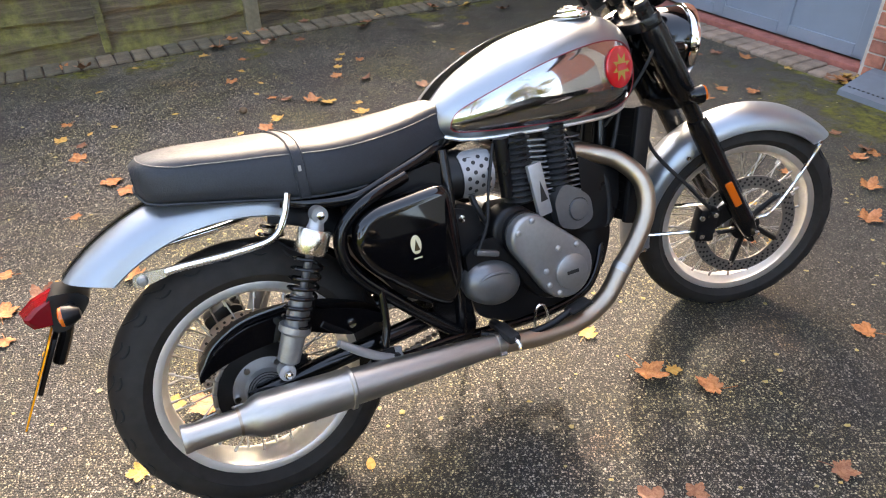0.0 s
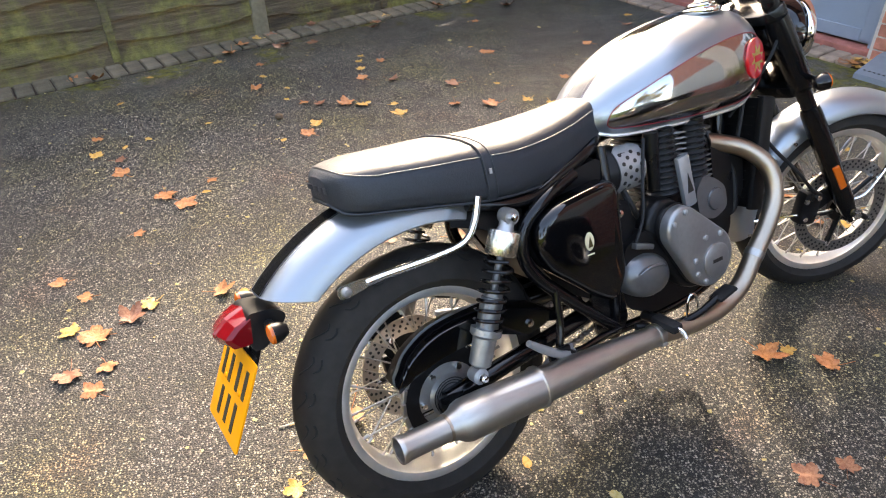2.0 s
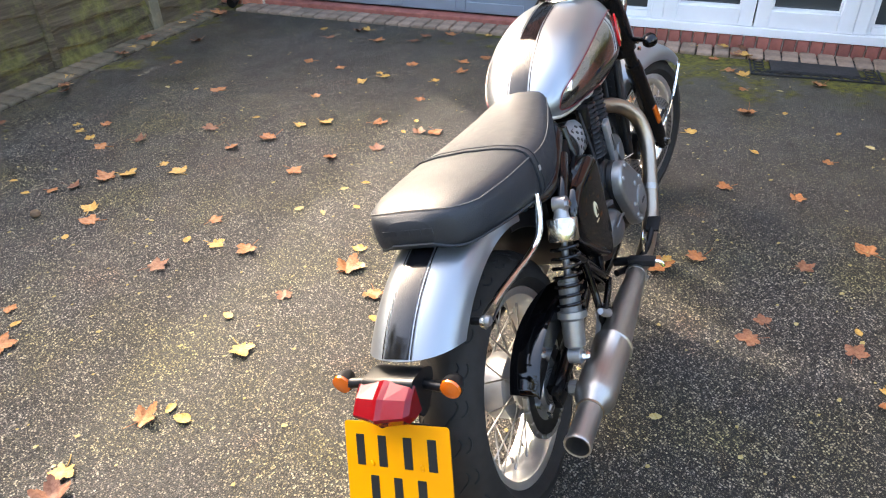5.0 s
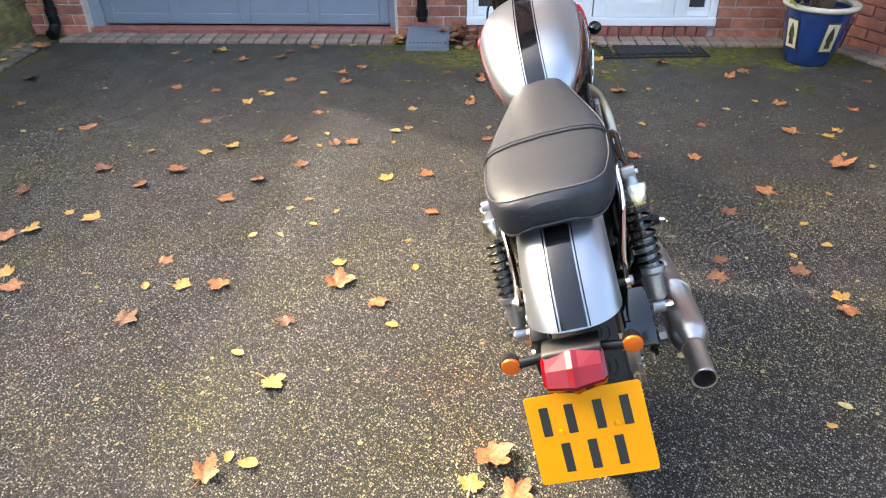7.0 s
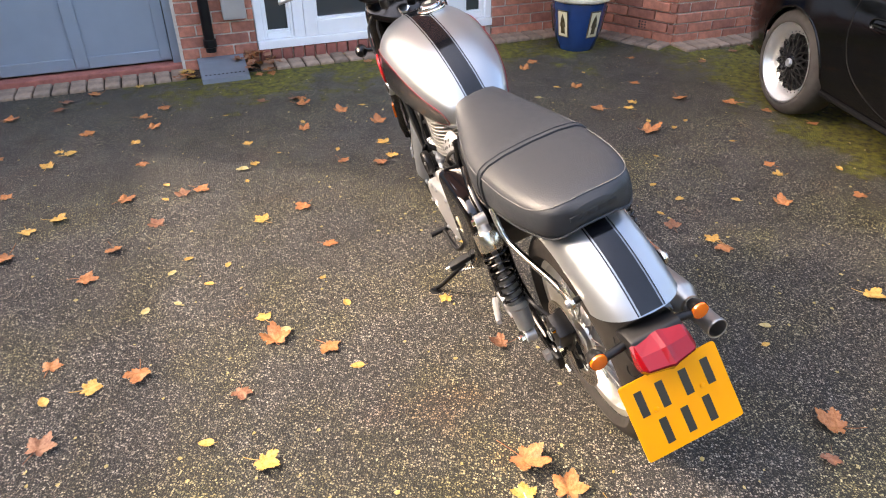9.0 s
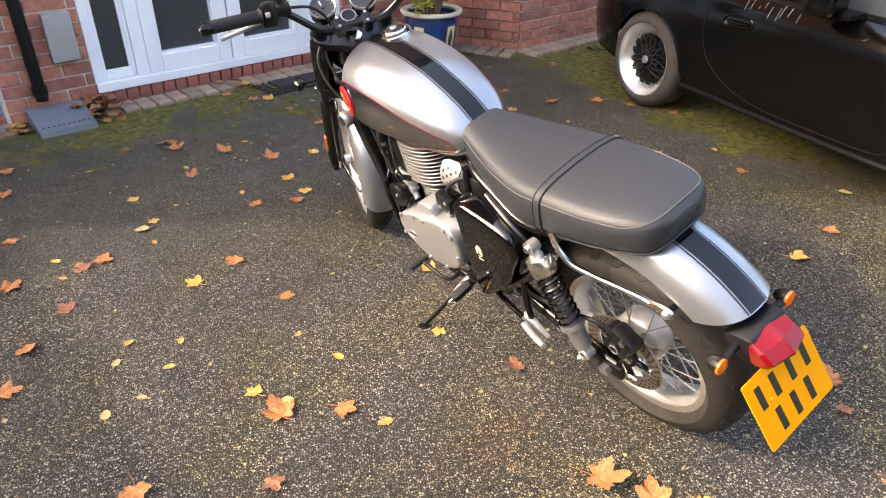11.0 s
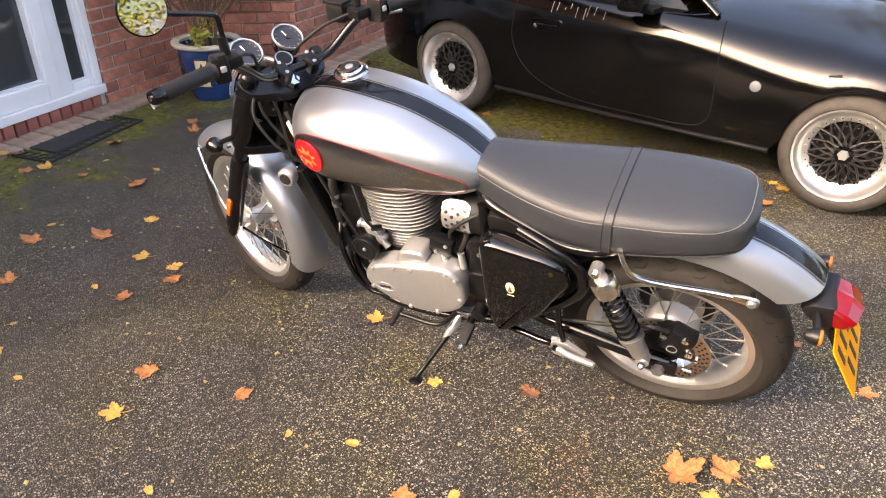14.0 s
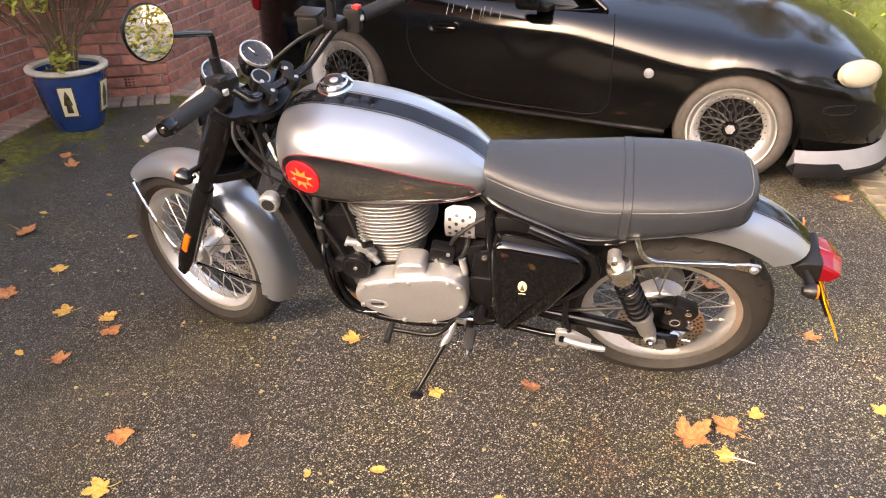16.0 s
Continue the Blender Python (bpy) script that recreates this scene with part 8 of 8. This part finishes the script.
LEAVES_ORANGE_A = [(-1.92, 3.25), (-1.55, 1.96), (-1.38, 1.61), (-1.25, 4.21), (-0.94, 3.58), (-0.79, 0.57), (-0.62, 3.89), (-0.52, 4.16), (-0.47, 2.55), (-0.26, 2.18), (-0.02, 3.02), (0.14, 4.22), (0.17, -0.44), (0.19, 3.02), (0.53, 3.74), (0.58, 3.2), (0.74, 2.91), (0.82, 4.3), (0.96, 0.26), (1.09, -0.12), (1.15, 2.13), (1.27, 0.99), (1.37, 0.21), (1.4, 3.49), (1.49, 2.65), (1.65, 2.26), (1.78, 2.51), (1.86, 2.79), (1.96, -0.15), (2.02, 1.01), (2.13, 1.99), (2.27, 0.53), (2.4, 2.17), (2.61, 2.41), (2.77, 1.92), (3.06, 0.75)]
LEAVES_ORANGE_B = [(-1.67, 2.05), (-1.49, 2.35), (-1.28, 2.76), (-1.23, 3.81), (-0.88, 3.17), (-0.71, 3.52), (-0.61, -0.8), (-0.49, 2.84), (-0.26, 2), (-0.13, 3.45), (0.07, 3.41), (0.15, 4.88), (0.17, 4.22), (0.47, -0.15), (0.55, 0.59), (0.65, 2.37), (0.78, 1.38), (0.9, 4.07), (0.96, 3.31), (1.13, 2.33), (1.26, 3.79), (1.33, 1.61), (1.38, 4.36), (1.45, 1.36), (1.53, 3.62), (1.7, 3.57), (1.84, 4.09), (1.88, 1.43), (1.97, 2.81), (2.12, 0.04), (2.23, 0.22), (2.39, 1.15), (2.52, 0.78), (2.7, 1.49), (2.86, 1.43)]
LEAVES_BROWN_A = [(-1.85, 4.61), (-1.75, 3), (-1.48, 1.58), (-1.37, 1.82), (-0.96, 4.57), (-0.96, 5.17), (-0.86, 3.55), (-0.8, 2.67), (-0.52, 0.51), (-0.5, 2.2), (-0.46, 3.84), (-0.17, 1.43), (-0.1, 3.73), (0.4, 2.94), (0.44, 5.24), (0.52, 1.01), (0.62, 1.03), (0.67, 2.96), (0.69, 0.77), (1, 1.1), (1.17, 4.65), (1.89, 3.03), (1.95, 2.86)]
LEAF_ROWS = ((LEAVES_ORANGE_LARGE_A, "O"), (LEAVES_SMALL_A, "v"), (LEAVES_SMALL_B, "v"), (LEAVES_YELLOW_LARGE_A, "Y"), (LEAVES_PALE_A, "p"), (LEAVES_YELLOW_A, "y"), (LEAVES_ORANGE_A, "o"), (LEAVES_ORANGE_B, "o"), (LEAVES_BROWN_A, "b"))


def maple_mesh(name, r, seed, curl):
    """A five-lobed leaf with toothed edges, ribs and a stalk, slightly curled."""
    q = random.Random(seed)
    rim = []
    lobes = [(-126, 0.55), (-62, 0.88), (0, 1.0), (62, 0.88), (126, 0.55)]
    for i, (a, l) in enumerate(lobes):
        l *= q.uniform(0.88, 1.08)
        for da, k in ((-26, 0.68), (-18, 0.84), (-12, 0.79), (-8, 0.91), (0, 1.0), (8, 0.91), (12, 0.79), (18, 0.84), (26, 0.68)):
            rim.append((radians(a + da + q.uniform(-2, 2)), l * k))
        if i < 4:
            rim.append((radians((a + lobes[i + 1][0]) / 2), 0.60))
    rim.append((radians(180), 0.16))
    pts = [Vector((k * r * math.sin(a), k * r * math.cos(a), 0)) for a, k in rim]
    bend = lambda v: Vector((v.x, v.y, 0.004 + curl * r * ((v.x / r) ** 2 * q2[0] + (v.y / r) ** 2 * q2[1] + 0.5 * (v.x * v.y) / r / r * q2[2]) + 0.06 * r * math.sin(7 * v.x / r + 5 * v.y / r + seed)))
    q2 = (q.uniform(0.2, 1.0), q.uniform(0.1, 0.8), q.uniform(-1, 1))
    bm = bmesh.new()
    c = bm.verts.new(bend(Vector((0, 0, 0))))
    mid = [bm.verts.new(bend(p * 0.5)) for p in pts]
    out = [bm.verts.new(bend(p)) for p in pts]
    n = len(pts)
    for i in range(n):
        j = (i + 1) % n
        bm.faces.new((c, mid[i], mid[j]))
        bm.faces.new((mid[i], out[i], out[j], mid[j]))
    tube([bend(Vector((0, -0.12 * r, 0))), bend(Vector((0.05 * r, -0.55 * r, 0))), bend(Vector((0.16 * r, -1.0 * r, 0)))], 0.0013, 5, 3, bm=bm)
    lo = min(v.co.z for v in bm.verts)
    for v in bm.verts:
        v.co.z += 0.002 - lo
    me = bpy.data.meshes.new(name)
    for f in bm.faces:
        f.smooth = True
    bm.to_mesh(me)
    bm.free()
    return me


def oval_mesh(name, r, seed, curl):
    q = random.Random(seed)
    bm = bmesh.new()
    n = 18
    row = lambda k: [Vector((0.62 * r * k * math.sin(2 * math.pi * i / n) * (1 - 0.28 * math.cos(2 * math.pi * i / n)) * q.uniform(0.95, 1.05), r * k * math.cos(2 * math.pi * i / n), 0)) for i in range(n)]
    shape = lambda v: Vector((v.x, v.y, 0.003 + curl * r * ((v.x / r) ** 2 * 1.4 + 0.3 * (v.y / r) ** 2)))
    c = bm.verts.new(shape(Vector()))
    a = [bm.verts.new(shape(p)) for p in row(0.5)]
    b = [bm.verts.new(shape(p)) for p in row(1.0)]
    for i in range(n):
        j = (i + 1) % n
        bm.faces.new((c, a[i], a[j]))
        bm.faces.new((a[i], b[i], b[j], a[j]))
    tube([shape(Vector((0, -0.95 * r, 0))), shape(Vector((0.08 * r, -1.5 * r, 0)))], 0.0010, 5, 3, smooth=False, bm=bm)
    me = bpy.data.meshes.new(name)
    for f in bm.faces:
        f.smooth = True
    bm.to_mesh(me)
    bm.free()
    return me


LEAF = {}
for key, material, r in (("o", "leaf_orange", 0.060), ("O", "leaf_orange", 0.072), ("b", "leaf_brown", 0.058), ("y", "leaf_yellow", 0.052), ("Y", "leaf_yellow", 0.068)):
    LEAF[key] = [maple_mesh("maple_leaf", r * (0.9 + 0.1 * k), 30 + 7 * k + ord(key), (0.14, 0.34, 0.60)[k]) for k in range(3)]
    for me in LEAF[key]:
        me.materials.append(M[material])
for key, material, r in (("v", "leaf_yellow", 0.028), ("p", "leaf_pale", 0.026)):
    LEAF[key] = [oval_mesh("oval_leaf", r * (0.85 + 0.15 * k), 50 + k, (0.1, 0.3, 0.5)[k]) for k in range(3)]
    for me in LEAF[key]:
        me.materials.append(M[material])
LEAF_LABEL = {"o": "fallen orange maple leaf on the tarmac", "O": "large fallen orange maple leaf on tarmac", "b": "dry brown maple leaf on the tarmac", "y": "fallen yellow maple leaf on the tarmac", "Y": "large fallen yellow maple leaf on tarmac", "v": "small yellow oval leaf on the tarmac", "p": "small pale leaf lying on the tarmac"}
rl = random.Random(3)


def drop_leaf(key, x, y, z=0.0, tilt=4.0):
    ob = new("fallen_leaf", rl.choice(LEAF[key]))
    s = rl.uniform(0.68, 1.08) * (0.78 if key == "v" else 1.0)
    ob.matrix_basis = Matrix.Translation((x, y, z)) @ Matrix.Rotation(rl.uniform(0, 6.28), 4, "Z") @ Matrix.Rotation(radians(rl.uniform(-tilt, tilt)), 4, "X") @ Matrix.Diagonal((s, s, s, 1))
    tagged(ob, LEAF_LABEL[key], "leaf", "fallen leaves")


for rows_, key in LEAF_ROWS:
    for x, y in rows_:
        drop_leaf(key, x, y)
# drifts against the fence, the drain cover, the step and the bay
for n_, s0, s1, d0, d1, tilt in ((34, -1.75, -1.50, -3.88, -3.62, 28), (10, -2.16, -2.06, -3.88, -3.70, 20), (20, -4.80, -4.45, -2.9, 1.6, 14), (12, -4.78, -4.55, -3.7, -2.6, 16), (8, -1.05, -0.6, -3.86, -3.62, 18), (6, 1.2, 2.6, -3.05, -2.75, 8), (6, -4.2, -2.4, -3.7, -3.4, 6)):
    for _ in range(n_):
        p = H(rl.uniform(s0, s1), rl.uniform(d0, d1))
        drop_leaf(rl.choice("oobbbyyb") if tilt < 28 else rl.choice("obbbo"), p.x, p.y, rl.uniform(0.004, 0.03 if tilt < 28 else 0.09) if tilt > 10 else 0.003, tilt)
# crumbs of leaf and bark all over the drive
bits_v, bits_f = [], []
for _ in range(900):
    p = H(rl.uniform(-4.6, 1.6), rl.uniform(-3.6, 1.6), 0.0025)
    a, s = rl.uniform(0, 6.28), rl.uniform(0.004, 0.011)
    k = len(bits_v)
    for j in range(5):
        b = a + j * 1.257
        bits_v.append((p.x + s * math.cos(b) * rl.uniform(0.5, 1.2), p.y + s * math.sin(b) * rl.uniform(0.4, 1.0), p.z + rl.uniform(0, 0.003)))
    bits_f.append(tuple(range(k, k + 5)))
me = bpy.data.meshes.new("leaf_crumbs")
me.from_pydata(bits_v, [], bits_f)
me.materials.append(M["leaf_pale"])
tagged(new("leaf_crumbs", me), "small dry crumbs of leaf scattered on the tarmac", "debris", kind="stuff")
# leaves caught on the doormat and a twig
tw = thing("twig", Matrix.Translation((-0.78, 1.32, 0.004)) @ Matrix.Rotation(radians(12), 4, "Z"), "thin pale dry twig on the tarmac", "twig")
part("stick", tube([(-0.05, 0, 0), (0, 0.004, 0.001), (0.055, 0.012, 0)], [0.0022, 0.002, 0.0012], 6, 3), "pot_rim", tw)
st_ = thing("pebble", Matrix.Translation((-1.05, 3.38, 0.0)), "small dark round cone on the tarmac", "pebble")
part("stone", lathe([(0.0, 0.0), (0.016, 0.003), (0.022, 0.014), (0.017, 0.026), (0.0, 0.032)], 12), "bark", st_)

# ---- pieces of walls and edgings, last ----
rnd = random.Random(77)


def brick_mesh(name, size, bevel=0.004):
    me = bpy.data.meshes.new(name)
    b = box(size, None, bevel, segments=1)
    b.to_mesh(me)
    b.free()
    return me


def stretcher_run(parent, origin, direction, outward, length, z0, z1, material, offset0=0.0):
    """Courses of bricks, each an object, on a wall that starts at origin and runs along direction."""
    cl, ch, j = 0.225, 0.075, 0.010
    meshes = {}
    turn = Matrix((( *direction, 0), (*outward, 0), (0, 0, 1, 0), (0, 0, 0, 1))).transposed()
    course = 0
    z = z0
    while z + ch <= z1 + 1e-6:
        a = -(cl / 2 if course % 2 else 0.0) - offset0
        while a < length - 0.01:
            x0, x1 = max(a, 0.0), min(a + cl - j, length)
            if x1 - x0 > 0.03:
                key = round(x1 - x0, 3)
                if key not in meshes:
                    meshes[key] = brick_mesh("brick", (key, 0.05, ch - j))
                    meshes[key].materials.append(M[material])
                ob = new("brick", meshes[key])
                ob.matrix_basis = Matrix.Translation(Vector(origin) + Vector(direction) * ((x0 + x1) / 2) + Vector(outward) * (-0.013 + rnd.uniform(-0.0015, 0.0015)) + Vector((0, 0, z + ch / 2))) @ turn
                ob.parent = parent
            a += cl
        z += ch
        course += 1


dirU, dirN = U, N
TOPZ = 0.92
stretcher_run(walls["pier_a"], H(CORNER_S, FACE), dirU, dirN, 0.42, 0.0, 0.40, "brick")
stretcher_run(walls["pier_b"], H(-2.10, FACE), dirU, dirN, 0.49, 0.0, TOPZ, "brick")
stretcher_run(walls["right"], H(0.165, FACE), dirU, dirN, 0.83, 0.0, TOPZ, "brick")
sp = (H(B2.x, B2.y) - H(A2.x, A2.y))
spd = sp.normalized()
spn = Vector((-spd.y, spd.x, 0)) if Vector((-spd.y, spd.x, 0)).dot(N) > 0 else Vector((spd.y, -spd.x, 0))
stretcher_run(walls["splay"], H(A2.x, A2.y) + spn * 0.012, spd, spn, sp.length, 0.0, TOPZ, "brick", 0.05)
vent = part("air_brick", moved(box((0.215, 0.03, 0.068), None, 0.003), Matrix.Translation(H(A2.x, A2.y) + spd * (sp.length * 0.60) + spn * 0.006 + Vector((0, 0, 0.112))) @ Matrix(((spd.x, spn.x, 0, 0), (spd.y, spn.y, 0, 0), (0, 0, 1, 0), (0, 0, 0, 1)))), "brick_sill", walls["splay"], "pierced terracotta air brick", smooth=False)
for i in range(8):
    for j in range(3):
        part("vent_hole", moved(box((0.014, 0.004, 0.010), None), Matrix.Translation(H(A2.x, A2.y) + spd * (sp.length * 0.60 - 0.086 + 0.0245 * i) + spn * 0.0215 + Vector((0, 0, 0.092 + 0.020 * j))) @ Matrix(((spd.x, spn.x, 0, 0), (spd.y, spn.y, 0, 0), (0, 0, 1, 0), (0, 0, 0, 1)))), "ink", vent, smooth=False)
stretcher_run(walls["bay"], H(1.335, -3.20), dirU, dirN, 2.3, 0.0, TOPZ, "brick")

# rowlock sill under the glazed doors
sill = tagged(part("brick_plinth", house_box(dl, dr, FACE - 0.2, FACE - 0.008, 0, 0.085), "mortar", smooth=False), "red brick plinth under the glazed doors", "plinth", kind="structure")
me = brick_mesh("brick", (0.068, 0.09, 0.092), 0.005)
me.materials.append(M["brick_sill"])
s = dl + 0.04
while s < dr - 0.03:
    ob = new("brick", me)
    ob.matrix_basis = Matrix.Translation(H(s, FACE - 0.025 + rnd.uniform(-0.002, 0.002), 0.046)) @ HOUSE
    ob.parent = sill
    s += 0.078

# edgings of block pavers
edging = tagged(part("edging_house", house_box(-4.55, 1.1, -3.99, -3.72, -0.02, 0.004), "soil", smooth=False), "row of worn block pavers along the house", "edging", kind="structure")
pm = brick_mesh("paver", (0.092, 0.20, 0.05), 0.006)
pm.materials.append(M["paver"])


def paver_row(parent, mesh, s0, s1, d, step=0.102, axis="s", wob=1.5, skip=()):
    a = s0
    while a < s1:
        if not any(lo < a < hi for lo, hi in skip):
            p = H(a, d, -0.006 + rnd.uniform(-0.002, 0.003)) if axis == "s" else H(d, a, -0.006 + rnd.uniform(-0.002, 0.003))
            ob = new("paver", mesh)
            ob.matrix_basis = Matrix.Translation(p) @ HOUSE @ Matrix.Rotation((0 if axis == "s" else math.pi / 2) + radians(rnd.uniform(-wob, wob)), 4, "Z")
            ob.parent = parent
        a += step


paver_row(edging, pm, -4.50, -2.12, -3.81, skip=())
paver_row(edging, pm, -1.58, 0.98, -3.80)
edging_bay = tagged(part("edging_bay", house_box(1.40, 3.8, -3.20, -3.02, -0.02, 0.004), "soil", smooth=False), "row of worn block pavers along the bay", "edging", kind="structure")
paver_row(edging_bay, pm, 1.36, 3.7, -3.10)
sp_mid = H(A2.x, A2.y) + spn * 0.11
for i in range(7):
    ob = new("paver", pm)
    ob.matrix_basis = Matrix.Translation(sp_mid + spd * (0.10 + 0.105 * i) + Vector((0, 0, -0.006))) @ Matrix(((spd.x, spn.x, 0, 0), (spd.y, spn.y, 0, 0), (0, 0, 1, 0), (0, 0, 0, 1)))
    ob.parent = edging_bay
edging_d = tagged(part("edging_drive", house_box(-0.40, 1.75, 1.055, 1.50, -0.02, 0.004), "grass", smooth=False), "mossy block pavers across the outer edge of the drive", "edging", kind="structure")
pm_moss = brick_mesh("paver", (0.090, 0.20, 0.05), 0.008)
pm_moss.materials.append(M["paver_old"])
for i_, d_ in enumerate((1.16, 1.37)):
    paver_row(edging_d, pm_moss, -0.35 + 0.05 * i_, 1.70, d_, wob=2.0)
edging_f = tagged(part("edging_fence", house_box(-4.84, -4.60, -3.7, 4.5, -0.02, 0.004), "soil", smooth=False), "row of mossy block pavers along the fence", "edging", kind="structure")
pmo = brick_mesh("paver", (0.092, 0.20, 0.05), 0.007)
pmo.materials.append(M["paver_old"])
paver_row(edging_f, pmo, -3.6, 2.2, -4.70, axis="d")
